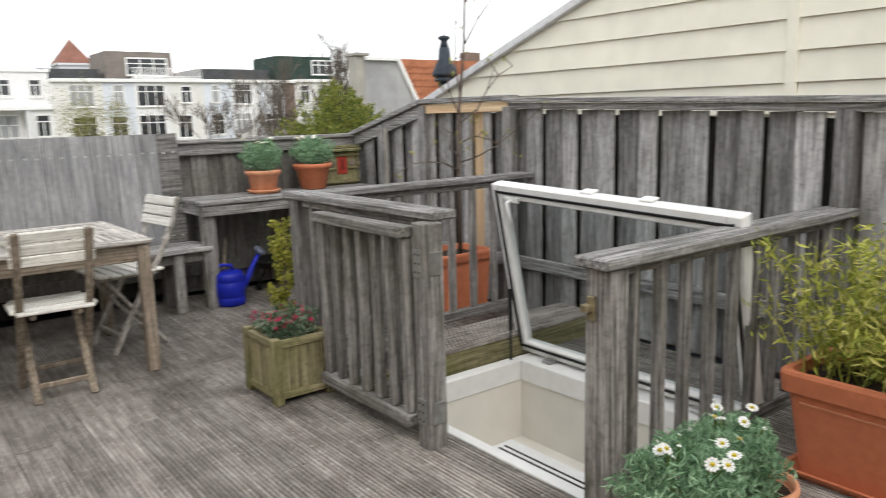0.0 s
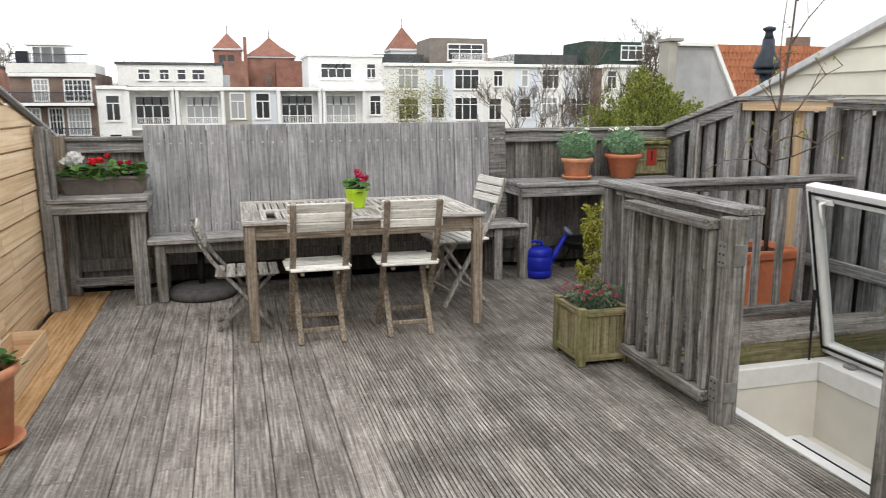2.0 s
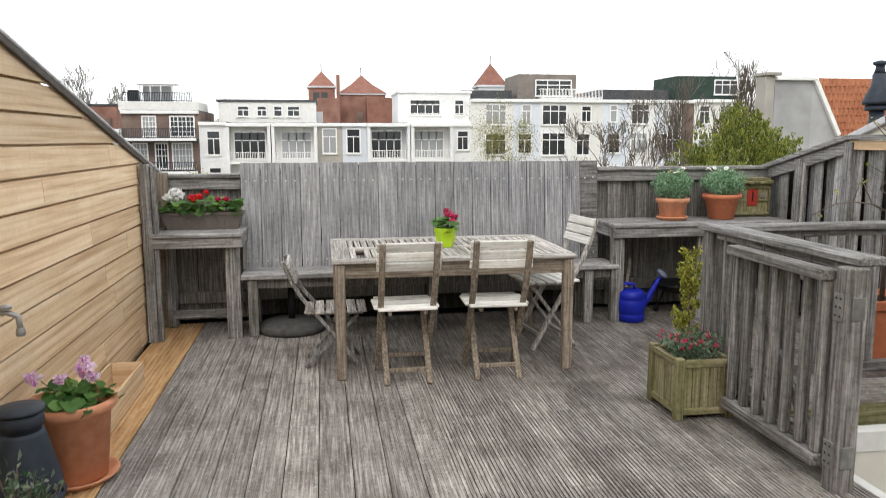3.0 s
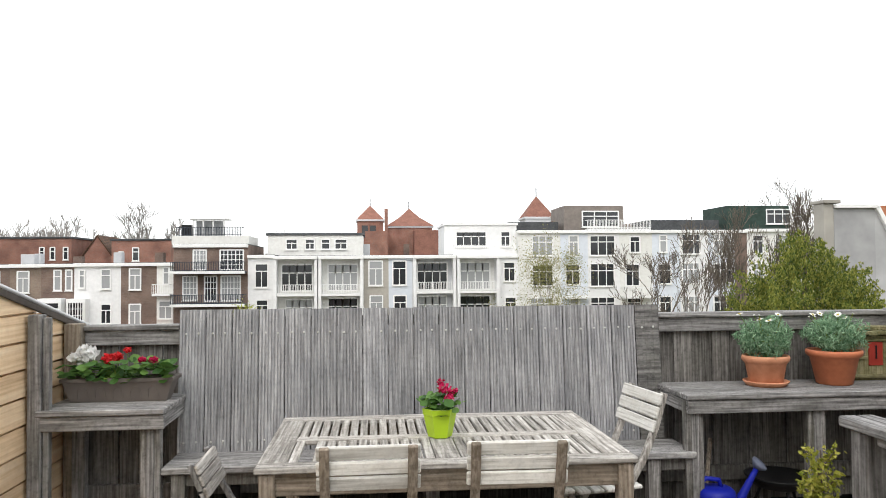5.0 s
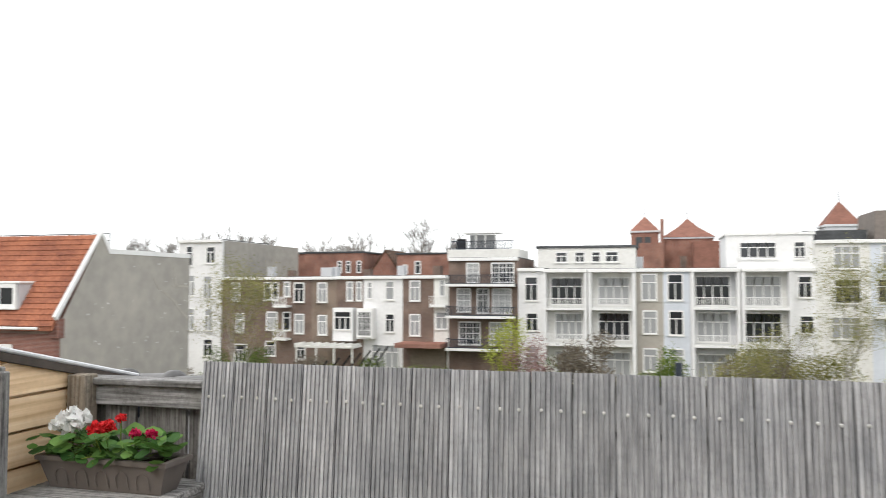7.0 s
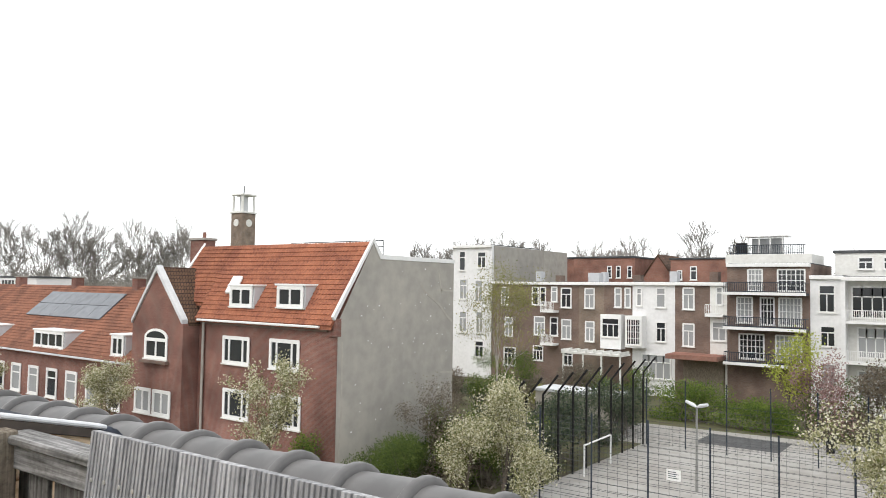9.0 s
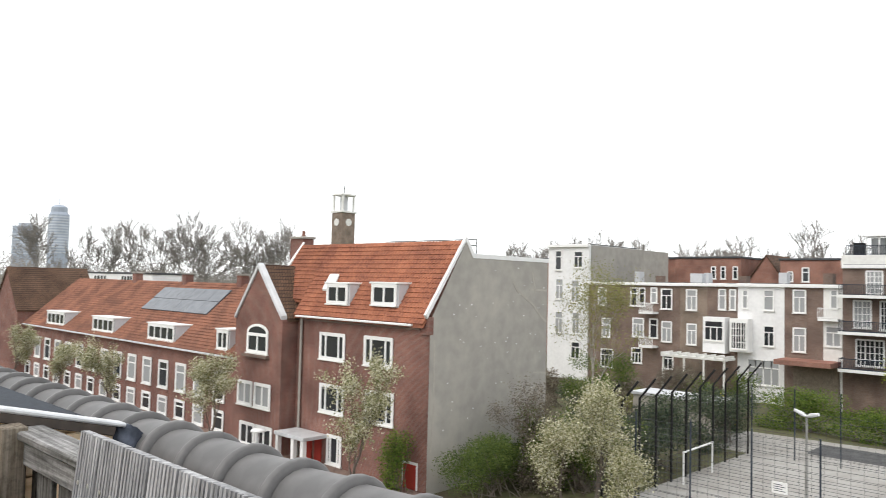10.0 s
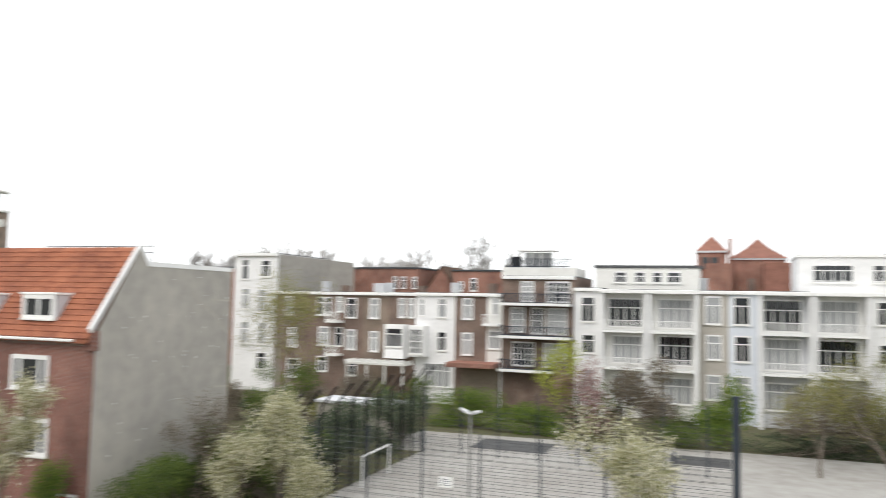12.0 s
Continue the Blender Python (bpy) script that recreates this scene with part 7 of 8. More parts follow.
c = np.stack([rg.uniform(X0 - 0.0, X1 + 0.0, 150), rg.uniform(Y0 - 0.05, Y1 + 0.03, 150), 0.90 + rg.uniform(-0.03, 0.075, 150)], 1)
round_leaves(ge, rg, c, 0.030, M["geranium"])
part("stalk_spray", stems(bmesh.new(), rg, (-0.25, -0.20, 0.865), [tuple(p) for p in c[::5]]), M["hedge"], ge)
for p, r, m_ in (((-0.43, -0.21, 1.01), 0.052, "petal_white"), ((-0.475, -0.22, 0.99), 0.038, "petal_white"), ((-0.31, -0.22, 0.985), 0.033, "petal_red"), ((-0.27, -0.21, 0.995), 0.027, "petal_red"), ((-0.22, -0.20, 1.025), 0.018, "petal_red"), ((-0.14, -0.22, 0.975), 0.02, "petal_crimson"), ((-0.085, -0.20, 0.97), 0.022, "petal_crimson")):
    bloom(ge, rg, p, r, M[m_])
    part("flower_stalk", tube([(p[0], p[1], 0.90), p], 0.0025, 4), M["hedge"], ge)

# lime pot on the table
TP = (1.38, -1.10, TZ)
lp = thing("flower_pot", TP, "lime green hexagonal ceramic pot on the table", "flower pot")
part("body", lathe([(0.046, 0.0), (0.052, 0.004), (0.072, 0.098), (0.075, 0.100), (0.077, 0.125), (0.069, 0.126), (0.064, 0.105), (0.004, 0.105)], TP, 6), M["lime"], lp)
part("soil", lathe([(0.062, 0.106), (0.003, 0.112)], TP, 6), M["soil"], lp)
cy = thing("cyclamen", (TP[0], TP[1], TZ + 0.11), "small cyclamen with crimson flowers", "plant")
rg = np.random.default_rng(302)
round_leaves(cy, rg, ball(rg, 75, (TP[0], TP[1], TZ + 0.15), (0.095, 0.09, 0.055), 0.4), 0.021, M["geranium"])
for p, r in (((TP[0] + 0.015, TP[1] - 0.03, TZ + 0.215), 0.026), ((TP[0] + 0.05, TP[1] - 0.02, TZ + 0.20), 0.022), ((TP[0] + 0.005, TP[1] + 0.02, TZ + 0.235), 0.018), ((TP[0] + 0.035, TP[1] - 0.045, TZ + 0.175), 0.02)):
    bloom(cy, rg, p, r, M["petal_crimson"], 40)
part("stalk_spray", stems(bmesh.new(), rg, (TP[0], TP[1], TZ + 0.11), [(TP[0] + 0.015, TP[1] - 0.03, TZ + 0.21), (TP[0] + 0.05, TP[1] - 0.02, TZ + 0.2), (TP[0], TP[1] + 0.02, TZ + 0.23)]), M["hedge"], cy)

# two daisy pots on the wide shelf
P1, P2 = (3.36, -0.20, 0.76), (3.78, -0.20, 0.76)
round_pot("flower_pot", "matt clay pot on a saucer, on the shelf", P1, 0.125, 0.092, 0.175, M["clay"], True)
round_pot("flower_pot", "orange clay pot with a wide rim, on the shelf", P2, 0.145, 0.098, 0.20, M["terracotta"])
daisies((P1[0], P1[1], P1[2] + 0.15), 0.155, 0.235, 303, "feathery green daisy plant in the clay pot", 2900)
daisies((P2[0], P2[1], P2[2] + 0.175), 0.165, 0.215, 304, "feathery green daisy plant in the orange pot", 2900)

# insect hotel in the shelf corner
ih = thing("insect_hotel", (4.15, -0.07, 0.76), "wooden insect hotel with red middle and shingled roof", "insect hotel")
part("box", box(3.99, 4.30, -0.11, -0.03, 0.76, 1.02, 0.004), M["mossy_z"], ih)
for k in range(6):
    part("shingle", box(3.965 + 0.058 * k, 4.02 + 0.058 * k, -0.15, -0.01, 1.022 + 0.004 * (k % 2), 1.045 + 0.004 * (k % 2), 0.003), M["mossy_y"], ih)
for k in range(6):
    part("shingle", box(3.985 + 0.053 * k, 4.035 + 0.053 * k, -0.10, -0.0, 1.050, 1.072, 0.003), M["mossy_y"], ih)
part("red_panel", box(4.10, 4.19, -0.118, -0.111, 0.84, 0.98, 0.003), M["red"], ih)
part("slot", box(4.14, 4.15, -0.122, -0.119, 0.88, 0.96, 0), M["black"], ih)
for bx in ((3.99, 4.30, 0.985, 1.0), (3.99, 4.30, 0.765, 0.79), (3.99, 4.005, 0.79, 0.985), (4.285, 4.30, 0.79, 0.985), (3.99, 4.09, 0.88, 0.895), (4.20, 4.30, 0.88, 0.895)):
    part("frame_slat", box(bx[0], bx[1], -0.125, -0.112, bx[2], bx[3], 0.002), M["mossy_x"], ih)
for xx in (4.045, 4.245):
    for zz in (0.925,):
        b = lathe([(0.03, 0.0), (0.032, 0.008), (0.02, 0.010)], (0, 0, 0), 12)
        bmesh.ops.transform(b, matrix=Matrix.Translation((xx, -0.112, zz)) @ Matrix.Rotation(radians(90), 4, "X"), verts=b.verts)
        part("reed_bundle", b, M["brownleg_y"], ih)
ih.matrix_basis = Matrix.Translation((-0.045, 0, 0.01)) @ ih.matrix_basis
part("shelf_block", box(4.0, 4.29, -0.10, -0.02, 0.75, 0.7595, 0), M["mossy_x"], ih)

# watering can
wc_ = thing("watering_can", (2.95, -0.40, 0), "blue plastic watering can with grey rose", "watering can")
WA = (2.95, -0.40, 0.0)
part("body", lathe([(0.095, 0.0), (0.108, 0.008), (0.110, 0.06), (0.106, 0.065), (0.112, 0.072), (0.113, 0.17), (0.108, 0.175), (0.112, 0.182), (0.105, 0.225), (0.085, 0.245), (0.03, 0.250)], WA, 28), M["blue"], wc_, smooth=True)
part("spout", tube([(3.04, -0.40, 0.10), (3.10, -0.40, 0.19), (3.155, -0.40, 0.285), (3.185, -0.40, 0.335)], [0.030, 0.024, 0.017, 0.014], 12), M["blue"], wc_, smooth=True)
rz = lathe([(0.015, -0.03), (0.045, 0.0), (0.046, 0.012), (0.02, 0.018)], (0, 0, 0), 18)
bmesh.ops.transform(rz, matrix=Matrix.Translation((3.20, -0.40, 0.36)) @ Matrix.Rotation(radians(35), 4, "Y") @ Matrix.Rotation(radians(25), 4, "X"), verts=rz.verts)
part("rose", rz, M["bluegrey"], wc_, "grey-blue sprinkler rose", smooth=True)
part("handle", tube([(2.985, -0.40, 0.235), (2.97, -0.40, 0.285), (2.90, -0.40, 0.295), (2.84, -0.40, 0.255), (2.825, -0.40, 0.16), (2.845, -0.40, 0.09)], 0.013, 10), M["blue"], wc_, smooth=True)
st = thing("garden_tool", (3.02, -0.22, 0), "worn wooden tool handle leaning on the fence", "garden tool")
part("shaft", tube([(2.93, -0.28, 0.0), (3.10, -0.02, 0.42)], 0.013, 8), M["brownleg_z"], st)
br = thing("barbecue", (3.42, -0.20, 0), "small black kettle stand under the shelf", "barbecue")
part("bowl", lathe([(0.03, 0.16), (0.14, 0.19), (0.19, 0.24), (0.195, 0.25), (0.18, 0.25), (0.02, 0.20)], (3.42, -0.22, 0), 24), M["black"], br, smooth=True)
for a in (0.4, 2.5, 4.6):
    lg = part("leg", tube([(3.42 + 0.10 * math.cos(a), -0.22 + 0.10 * math.sin(a), 0.175), (3.42 + 0.16 * math.cos(a), -0.22 + 0.16 * math.sin(a), 0.03)], 0.008, 6), M["black"], br)
    part("wheel", lathe([(0.012, 0.0), (0.024, 0.012), (0.024, 0.028), (0.008, 0.036)], (3.42 + 0.16 * math.cos(a), -0.22 + 0.16 * math.sin(a), 0.0), 10), M["black"], lg)

# parasol base
pb = thing("parasol_base", (0.40, -0.20, 0), "round dark concrete parasol base with short tube", "parasol base")
part("disc", lathe([(0.235, 0.0), (0.245, 0.02), (0.24, 0.05), (0.20, 0.072), (0.05, 0.085), (0.035, 0.09)], (0.36, -0.27, 0), 40), M["concrete"], pb, smooth=True)
part("tube", lathe([(0.025, 0.085), (0.025, 0.34), (0.019, 0.34)], (0.36, -0.27, 0), 14), M["black"], pb, smooth=True)

# wooden planter beside the gate
pl = thing("wooden_planter", (2.48, -2.28, 0), "square mossy wooden planter with corner posts", "planter")
QX0, QX1, QY0, QY1, QH = 2.345, 2.615, -2.43, -2.13, 0.305
for px in (QX0, QX1):
    for py in (QY0, QY1):
        part("corner_post", box(px - 0.022, px + 0.022, py - 0.022, py + 0.022, 0, QH + 0.012, 0.004), M["mossy_z"], pl)
for k in range(5):
    xa = QX0 + 0.024 + (QX1 - QX0 - 0.048) * k / 5
    xb = xa + (QX1 - QX0 - 0.048) / 5 - 0.003
    ya = QY0 + 0.024 + (QY1 - QY0 - 0.048) * k / 5
    yb = ya + (QY1 - QY0 - 0.048) / 5 - 0.003
    for y_ in (QY0, QY1):
        part("side_board", box(xa, xb, y_ - 0.008, y_ + 0.008, 0.04, QH - 0.03, 0.002), M["mossy_z"], pl)
    for x_ in (QX0, QX1):
        part("side_board", box(x_ - 0.008, x_ + 0.008, ya, yb, 0.04, QH - 0.03, 0.002), M["mossy_z"], pl)
for z0, z1 in ((0.025, 0.06), (QH - 0.035, QH)):
    for y_ in (QY0, QY1):
        part("frame_rail", box(QX0 + 0.023, QX1 - 0.023, y_ - 0.016, y_ + 0.016, z0, z1, 0.003), M["mossy_x"], pl)
    for x_ in (QX0, QX1):
        part("frame_rail", box(x_ - 0.016, x_ + 0.016, QY0 + 0.023, QY1 - 0.023, z0, z1, 0.003), M["mossy_y"], pl)
part("soil", box(QX0 + 0.01, QX1 - 0.01, QY0 + 0.01, QY1 - 0.01, QH - 0.06, QH - 0.04, 0), M["soil"], pl)
rg = np.random.default_rng(305)
py_ = thing("berry_plant", (2.48, -2.28, QH - 0.04), "low grey-green plants with small crimson berries", "plant")
v, f = leaves(rg, ball(rg, 900, (2.48, -2.28, QH + 0.035), (0.15, 0.16, 0.075), 0.3), 0.03, 2.0, up=0.5)
arrays("foliage", v, f, M["greyleaf"], py_)
for k in range(46):
    p = (2.48 + rg.uniform(-0.14, 0.14), -2.30 + rg.uniform(-0.16, 0.14), QH + rg.uniform(0.03, 0.105))
    bloom(py_, rg, p, 0.013, M["petal_crimson"], 9, "berry")
# golden shrub by the railing post
rg = np.random.default_rng(306)
sg = thing("golden_shrub", (2.80, -1.62, 0), "slim golden-leaved shrub in a dark pot", "plant")
part("pot", lathe([(0.07, 0.0), (0.09, 0.14), (0.095, 0.15), (0.085, 0.15), (0.08, 0.12), (0.003, 0.12)], (2.80, -1.62, 0), 20), M["charcoal"], sg, smooth=True)
cc, bs = [], bmesh.new()
tube([(2.80, -1.62, 0.12), (2.805, -1.62, 0.45), (2.80, -1.625, 0.74)], [0.009, 0.006, 0.003], 5, bs)
for k in range(60):
    h = rg.uniform(0.15, 0.72)
    a = rg.uniform(0, 6.28)
    r = 0.125 * (1.0 - 0.62 * (h - 0.15) / 0.6) * rg.uniform(0.6, 1.1)
    e = (2.80 + r * math.cos(a), -1.62 + r * math.sin(a), h + 0.05)
    tube([(2.80, -1.62, h - 0.03), e], [0.003, 0.002], 4, bs)
    s = np.array([2.80, -1.62, h - 0.03])
    for q in rg.uniform(0.3, 1.08, 34):
        cc.append(s + (np.array(e) - s) * q + rg.normal(0, 0.012, 3))
part("stem_spray", bs, M["twig"], sg)
v, f = leaves(rg, cc, 0.024, 1.7, up=0.3)
arrays("foliage", v, f, M["golden"], sg)

# terracotta troughs
def trough(name, label, x0, x1, y0, y1, z0, h, material, taper=0.04, saucer=False, rim_h=0.055):
    t = thing(name, ((x0 + x1) / 2, (y0 + y1) / 2, z0), label, "planter")
    b = bmesh.new()
    def ring(d, z):
        c, out = 0.035, []
        for sx, sy, a0 in ((1, 1, 0), (-1, 1, 90), (-1, -1, 180), (1, -1, 270)):
            cx = ((x1 - d - c) if sx > 0 else (x0 + d + c))
            cy_ = ((y1 - d - c) if sy > 0 else (y0 + d + c))
            for k in range(4):
                a = radians(a0 + 30 * k)
                out.append(b.verts.new((cx + c * math.cos(a), cy_ + c * math.sin(a), z)))
        return out
    zb = z0 + (0.012 if saucer else 0)
    rg_ = [ring(taper + 0.01, zb), ring(taper, zb + 0.01), ring(0.018, z0 + h - rim_h), ring(0.0, z0 + h - rim_h), ring(-0.006, z0 + h - 0.012), ring(-0.002, z0 + h), ring(0.022, z0 + h), ring(0.03, z0 + h - 0.05)]
    b.faces.new(list(reversed(rg_[0])))
    for p, q in zip(rg_, rg_[1:]):
        for k in range(16):
            b.faces.new((p[k], p[(k + 1) % 16], q[(k + 1) % 16], q[k]))
    b.faces.new(rg_[-1])
    part("trough", b, material, t)
    part("soil", box(x0 + 0.035, x1 - 0.035, y0 + 0.035, y1 - 0.035, z0 + h - 0.049, z0 + h - 0.035, 0), M["soil"], t)
    if saucer:
        b = bmesh.new()
        rg_ = [ring(taper - 0.01, z0), ring(taper - 0.045, z0 + 0.03), ring(taper - 0.05, z0 + 0.04), ring(taper - 0.035, z0 + 0.04), ring(taper + 0.0, z0 + 0.011)]
        b.faces.new(list(reversed(rg_[0])))
        for p, q in zip(rg_, rg_[1:]):
            for k in range(16):
                b.faces.new((p[k], p[(k + 1) % 16], q[(k + 1) % 16], q[k]))
        b.faces.new(rg_[-1])
        part("saucer", b, material, t)
    return t


trough("plant_trough", "square terracotta trough behind the long railing", 3.76, 4.20, -1.88, -1.52, 0.0, 0.43, M["terracotta"], 0.035)
bt = trough("plant_trough", "large terracotta trough in its saucer on the deck", 3.40, 3.78, -5.05, -4.25, 0.0, 0.40, M["terracotta"], 0.055, True, 0.075)
part("band", box(3.418, 3.424, -4.98, -4.32, 0.285, 0.291, 0), M["clay"], bt)

# young tree behind the railing
rg = np.random.default_rng(307)
yt = thing("young_tree", (4.03, -1.72, 0.38), "thin young tree with bare twigs and first buds", "tree")
b = bmesh.new()
tube([(4.03, -1.72, 0.37), (4.02, -1.73, 0.95), (4.03, -1.74, 1.35), (4.07, -1.75, 1.75), (4.10, -1.76, 2.5), (4.12, -1.78, 3.1)], [0.015, 0.012, 0.010, 0.008, 0.005, 0.003], 7, b)
part("trunk", b, M["twig"], yt, smooth=True)
b, buds = bmesh.new(), []
for s, e, bend in (((4.02, -1.73, 0.95), (3.35, -1.95, 0.97), 0.10), ((4.02, -1.73, 1.0), (4.25, -2.2, 1.30), -0.05), ((4.03, -1.74, 1.25), (4.3, -1.95, 1.60), 0.02), ((4.03, -1.74, 1.30), (3.88, -1.8, 1.55), 0.02), ((4.04, -1.74, 1.40), (4.0, -1.75, 2.3), 0.04), ((4.08, -1.75, 1.75), (4.45, -1.9, 2.25), 0.05), ((4.09, -1.76, 2.0), (4.02, -1.8, 2.7), 0.03), ((4.02, -1.73, 1.05), (3.75, -2.0, 1.20), -0.05), ((4.03, -1.73, 1.12), (4.28, -1.85, 1.10), 0.06), ((4.09, -1.76, 2.05), (4.35, -1.7, 2.6), 0.05)):
    s, e = Vector(s), Vector(e)
    pts = [s.lerp(e, q) + Vector((0, 0, bend * math.sin(math.pi * q))) + Vector(rg.normal(0, 0.012, 3)) * (0 < q < 1) for q in (0, 0.25, 0.5, 0.75, 1)]
    tube(pts, [0.006, 0.005, 0.004, 0.003, 0.002], 5, b)
    for q in pts[1:]:
        d = Vector(rg.normal(0, 0.06, 3)) + Vector((0, 0, 0.06))
        tube([q, q + d], [0.003, 0.002], 4, b)
        buds.append(tuple(q + d))
        buds += [tuple(q + d + Vector(rg.normal(0, 0.012, 3))) for _ in range(2)]
part("twig_spray", b, M["twig"], yt, smooth=True)
v, f = leaves(rg, buds, 0.028, 2.2, up=0.6)
arrays("foliage", v, f, M["golden"], yt)
cn_ = thing("bamboo_cane", (3.96, -0.30, 0.76), "pale bamboo cane against the side fence", "cane")
part("cane", tube([(4.24, -0.56, 0.0), (4.25, -0.55, 1.22)], 0.012, 8), M["pale_z"], cn_)

# bamboo in the large trough
rg = np.random.default_rng(308)
bp_ = thing("bamboo", (3.59, -4.62, 0.36), "yellow-green bamboo clump spilling over its trough", "plant")
b, cc = bmesh.new(), []
for k in range(120):
    s = Vector((3.59 + rg.uniform(-0.13, 0.13), -4.62 + rg.uniform(-0.33, 0.33), 0.355))
    out = Vector((rg.normal(0, 0.14), rg.normal(0, 0.14), rg.uniform(0.22, 0.50)))
    e = s + out
    tube([s, s + out * 0.55 + Vector((0, 0, 0.03)), e], [0.003, 0.0025, 0.0015], 4, b)
    for q in rg.uniform(0.2, 1.08, 52):
        p = s + out * q
        cc.append((p.x + rg.normal(0, 0.035), p.y + rg.normal(0, 0.035), p.z + rg.normal(0, 0.03)))
part("cane_spray", b, M["bamboo"], bp_)
v, f = leaves(rg, cc, 0.046, 4.6, up=-0.25)
arrays("foliage", v, f, M["bamboo"], bp_)

# daisies in front of the right-hand railing
D1, D2 = (2.95, -4.42, 0.0), (2.60, -4.42, 0.0)
round_pot("flower_pot", "pale clay pot with a worn rim on the deck", D1, 0.125, 0.085, 0.20, M["clay"])
round_pot("flower_pot", "pale clay pot on the deck beside the railing", D2, 0.125, 0.085, 0.24, M["clay"])
daisies((D1[0] - 0.06, D1[1] + 0.04, 0.165), 0.155, 0.215, 309, "white daisies spilling from a pale pot", 4200, 12)
daisies((D2[0] - 0.02, D2[1] + 0.0, 0.20), 0.165, 0.215, 310, "dense feathery daisy plant with white heads", 4600, 9)

# by the larch wall: pink geranium, wooden tray, vent, shrub
G1 = (-0.435, -2.64, 0.0)
round_pot("flower_pot", "large clay pot in a saucer beside the larch wall", G1, 0.168, 0.125, 0.345, M["clay"], True, rim=0.035)
rg = np.random.default_rng(311)
pg_ = thing("pink_geranium", (G1[0], G1[1], 0.29), "geranium with pale pink and purple flowers", "plant")
round_leaves(pg_, rg, ball(rg, 120, (G1[0], G1[1], 0.355), (0.175, 0.175, 0.06), 0.3), 0.026, M["geranium"])
part("stalk_spray", stems(bmesh.new(), rg, (G1[0], G1[1], 0.285), [(G1[0] - 0.09, G1[1] - 0.05, 0.44), (G1[0], G1[1] - 0.03, 0.43), (G1[0] + 0.08, G1[1] + 0.02, 0.45)]), M["hedge"], pg_)
for p, r in (((G1[0] - 0.115, G1[1] - 0.06, 0.455), 0.036), ((G1[0] - 0.03, G1[1] - 0.02, 0.435), 0.027), ((G1[0] + 0.06, G1[1] + 0.02, 0.46), 0.037), ((G1[0] + 0.09, G1[1] + 0.01, 0.43), 0.028), ((G1[0] + 0.045, G1[1] + 0.06, 0.49), 0.024)):
    bloom(pg_, rg, p, r, M["petal_pink"], 50)
    bloom(pg_, rg, (p[0], p[1] - r * 0.5, p[2]), r * 0.4, M["petal_crimson"], 8, "flower_centre")
bx_ = thing("wooden_tray", (-0.51, -1.95, 0), "open unpainted wooden plant tray", "planter")
for q in ((-0.605, -0.59, -2.45, -1.47), (-0.435, -0.42, -2.45, -1.47)):
    part("long_side", box(*q, 0.004, 0.155, 0.002), M["larch_y"], bx_)
part("end", box(-0.589, -0.436, -1.485, -1.47, 0.004, 0.155, 0.002), M["larch_x"], bx_)
part("end", box(-0.589, -0.436, -2.45, -2.435, 0.004, 0.155, 0.002), M["larch_x"], bx_)
part("bottom", box(-0.589, -0.436, -2.434, -1.486, 0.004, 0.016, 0), M["larch_y"], bx_)
V1 = (-0.50, -2.975, 0.0)
vt = thing("roof_vent", V1, "dark grey plastic roof vent with stepped cowl", "vent")
part("base", lathe([(0.11, 0.0), (0.105, 0.05), (0.09, 0.09)], V1, 28), M["charcoal"], vt, smooth=True)
part("skirt", lathe([(0.15, 0.08), (0.155, 0.105), (0.09, 0.125)], V1, 28), M["charcoal"], vt, smooth=True)
part("cone", lathe([(0.145, 0.13), (0.145, 0.16), (0.092, 0.36), (0.088, 0.375)], V1, 28), M["charcoal"], vt, smooth=True)
part("neck", lathe([(0.078, 0.376), (0.078, 0.40), (0.092, 0.40), (0.088, 0.445), (0.07, 0.45)], V1, 28), M["charcoal"], vt, smooth=True)
part("cap", lathe([(0.098, 0.455), (0.10, 0.462), (0.095, 0.472), (0.03, 0.478)], V1, 28), M["charcoal"], vt, smooth=True)
for k in range(10):
    a = 2 * math.pi * k / 10
    part("fin", bar((V1[0] + 0.09 * math.cos(a), V1[1] + 0.09 * math.sin(a), 0.122), (V1[0] + 0.148 * math.cos(a), V1[1] + 0.148 * math.sin(a), 0.108), 0.006, 0.03, 0), M["charcoal"], vt)
rg = np.random.default_rng(312)
ls = thing("shrub", (-0.40, -3.32, 0), "small green-yellow leaved shrub in a dark pot", "plant")
part("pot", lathe([(0.07, 0.0), (0.09, 0.13), (0.08, 0.13), (0.003, 0.11)], (-0.40, -3.32, 0), 20), M["charcoal"], ls, smooth=True)
b, cc = bmesh.new(), []
for k in range(16):
    e = Vector((-0.40 + rg.normal(0, 0.07), -3.28 + rg.normal(0, 0.07), 0.14 + rg.uniform(0.06, 0.22)))
    tube([(-0.40, -3.32, 0.11), e], [0.004, 0.002], 4, b)
    cc += [tuple(Vector((-0.40, -3.32, 0.11)).lerp(e, q) + Vector(rg.normal(0, 0.014, 3))) for q in rg.uniform(0.5, 1.1, 16)]
part("stem_spray", b, M["twig"], ls)
v, f = leaves(rg, cc, 0.036, 2.2, up=0.4)
arrays("foliage", v, f, M["greyleaf"], ls)
tp = thing("garden_tap", (WEST, -2.87, 0.71), "grey outdoor tap on the larch wall", "tap")
part("pipe", tube([(WEST - 0.01, -2.87, 0.76), (WEST + 0.06, -2.87, 0.765), (WEST + 0.10, -2.87, 0.75), (WEST + 0.105, -2.87, 0.70)], 0.011, 10), M["steel"], tp, smooth=True)
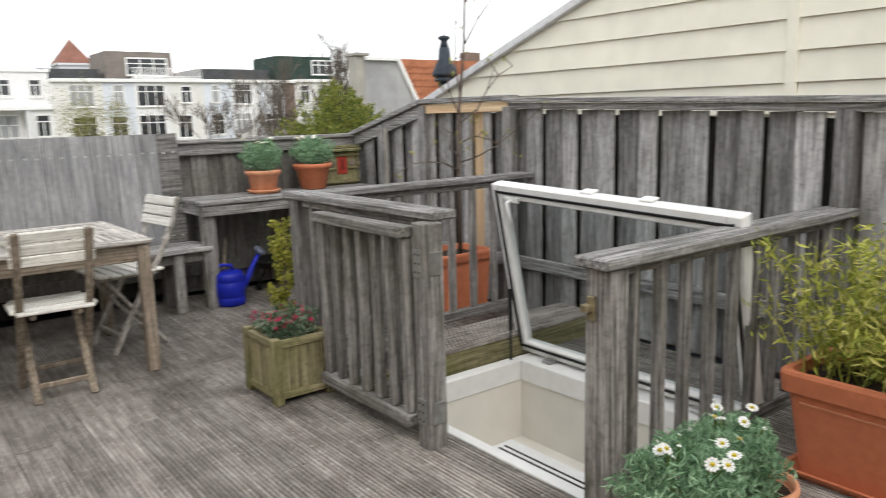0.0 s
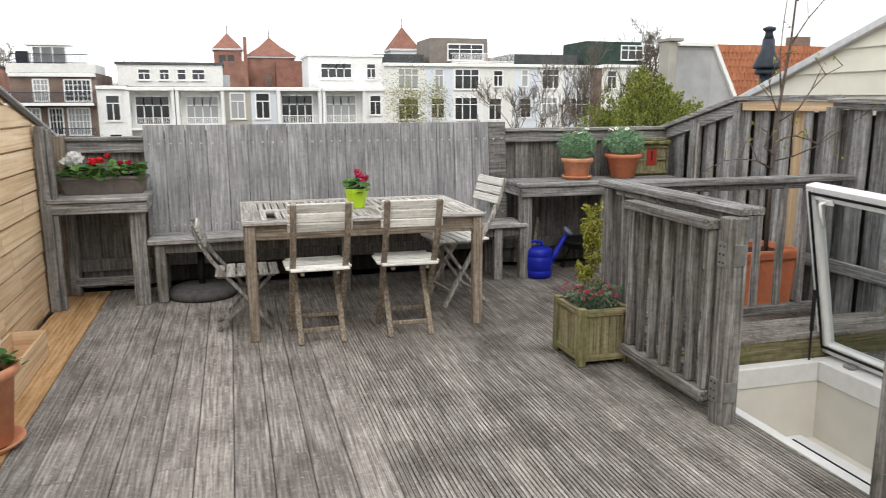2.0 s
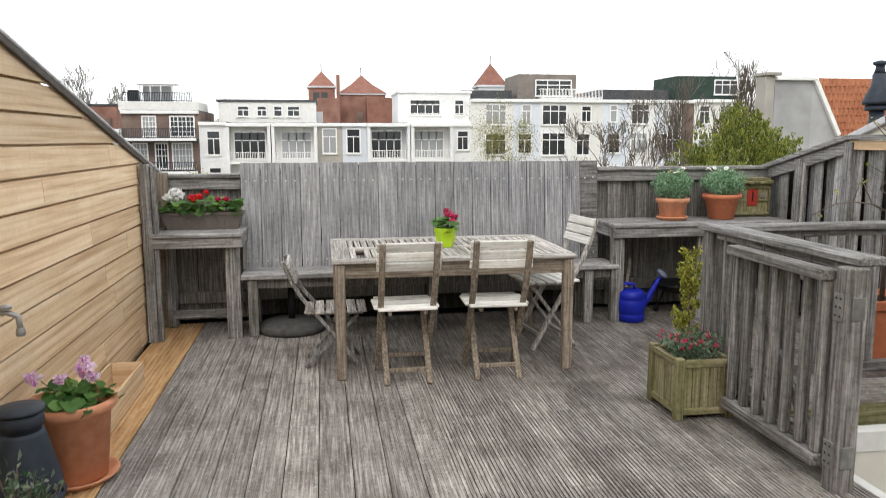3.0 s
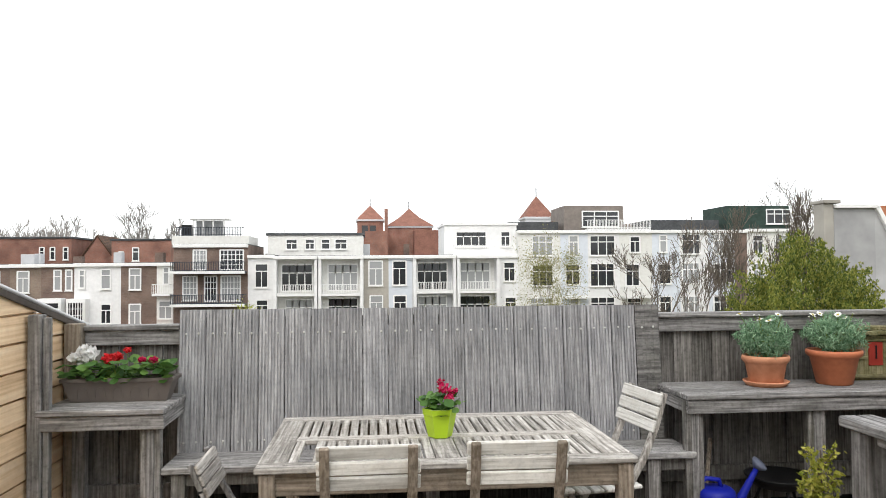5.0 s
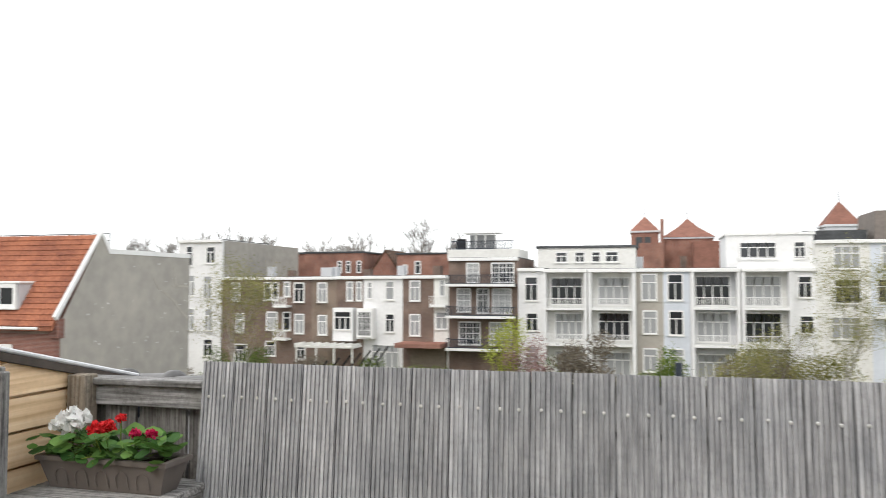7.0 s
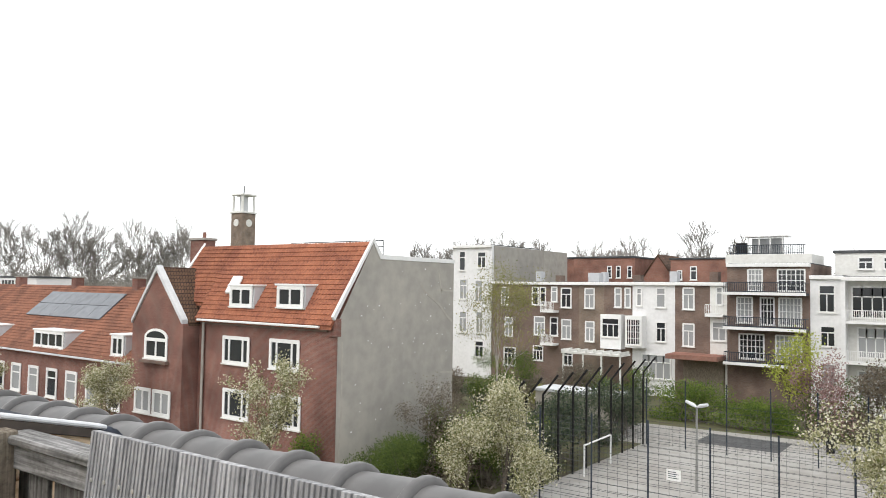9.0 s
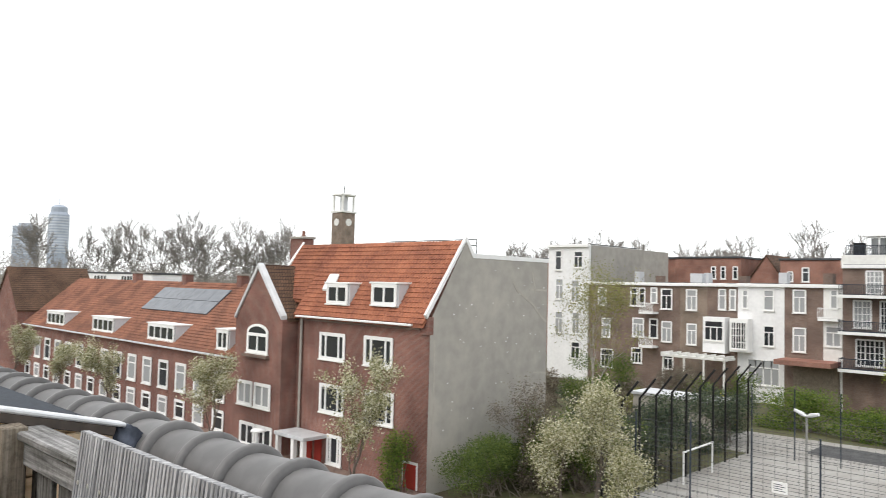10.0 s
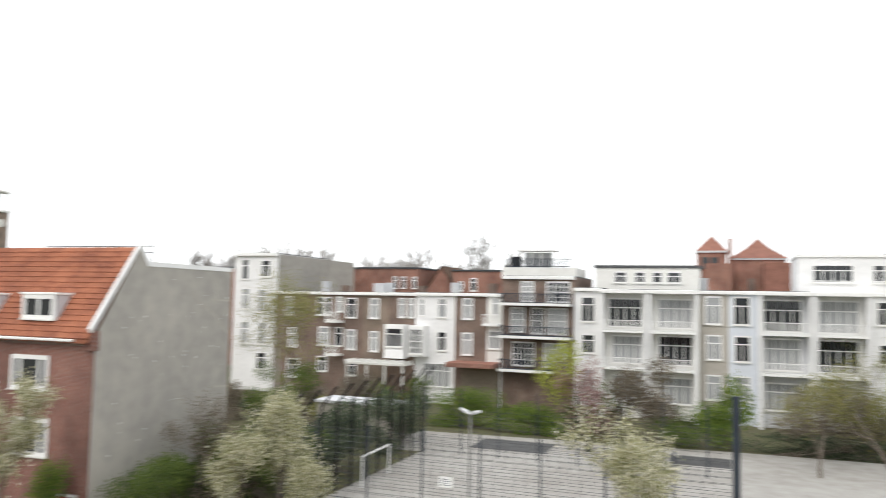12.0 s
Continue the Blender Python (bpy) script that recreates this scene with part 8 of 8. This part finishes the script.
part("hose_collar", lathe([(0.016, 0.0), (0.018, 0.012), (0.014, 0.03)], (WEST + 0.105, -2.87, 0.675), 12), M["steel"], tp)
part("knob", lathe([(0.02, 0.0), (0.022, 0.012), (0.008, 0.02)], (WEST + 0.06, -2.87, 0.776), 10), M["steel"], tp)
vt.scale = (0.86, 0.86, 0.92)

# ---- deck planks ----
def lay(x, y0, y1, mesh_cache={}):
    """One grooved plank along y between y0 and y1."""
    L = round(y1 - y0 - 0.004, 3)
    # the boards by the larch wall are worn almost smooth
    worn = x < 1.15
    if (L, worn) not in mesh_cache:
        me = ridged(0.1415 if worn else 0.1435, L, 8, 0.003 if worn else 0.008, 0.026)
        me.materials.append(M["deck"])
        mesh_cache[L, worn] = me
    ob = new("plank", mesh_cache[L, worn])
    ob.parent = floor
    ob.matrix_basis = Matrix.Translation((x, (y0 + y1) / 2, rngd.uniform(-0.0015, 0.0015)))


rngd = np.random.default_rng(12)
joints = ([SOUTH, -5.6, -3.94, -1.6, 0.08], [SOUTH, -6.4, -3.05, 0.08], [SOUTH, -4.7, -2.2, 0.08])
x, col = -0.235, 0
while x < EAST - 0.05:
    cuts = joints[col % 3]
    for a, c in zip(cuts, cuts[1:]):
        if x > HX0 - 0.08 and x < HX1 + 0.1:
            for p, q in ((a, min(c, HY0 - 0.0)), (max(a, HY1 + 0.02), c)):
                if q - p > 0.05:
                    lay(x, p, q)
        else:
            lay(x, a, c)
    x += 0.1455
    col += 1
for k in range(2):
    me = ridged(0.141, 3.6, 5, 0.004, 0.024)
    me.materials.append(M["orangewood"])
    ob = new("plank", me)
    ob.parent = floor
    ob.matrix_basis = Matrix.Translation((-0.385 - 0.145 * k + 0.003, -1.75 - 0.0, 0.002 + 0.0 * k))
    me2 = ridged(0.141, 4.4, 5, 0.004, 0.024)
    me2.materials.append(M["orangewood"])
    ob = new("plank", me2)
    ob.parent = floor
    ob.matrix_basis = Matrix.Translation((-0.385 - 0.145 * k + 0.003, -5.77, 0.002))
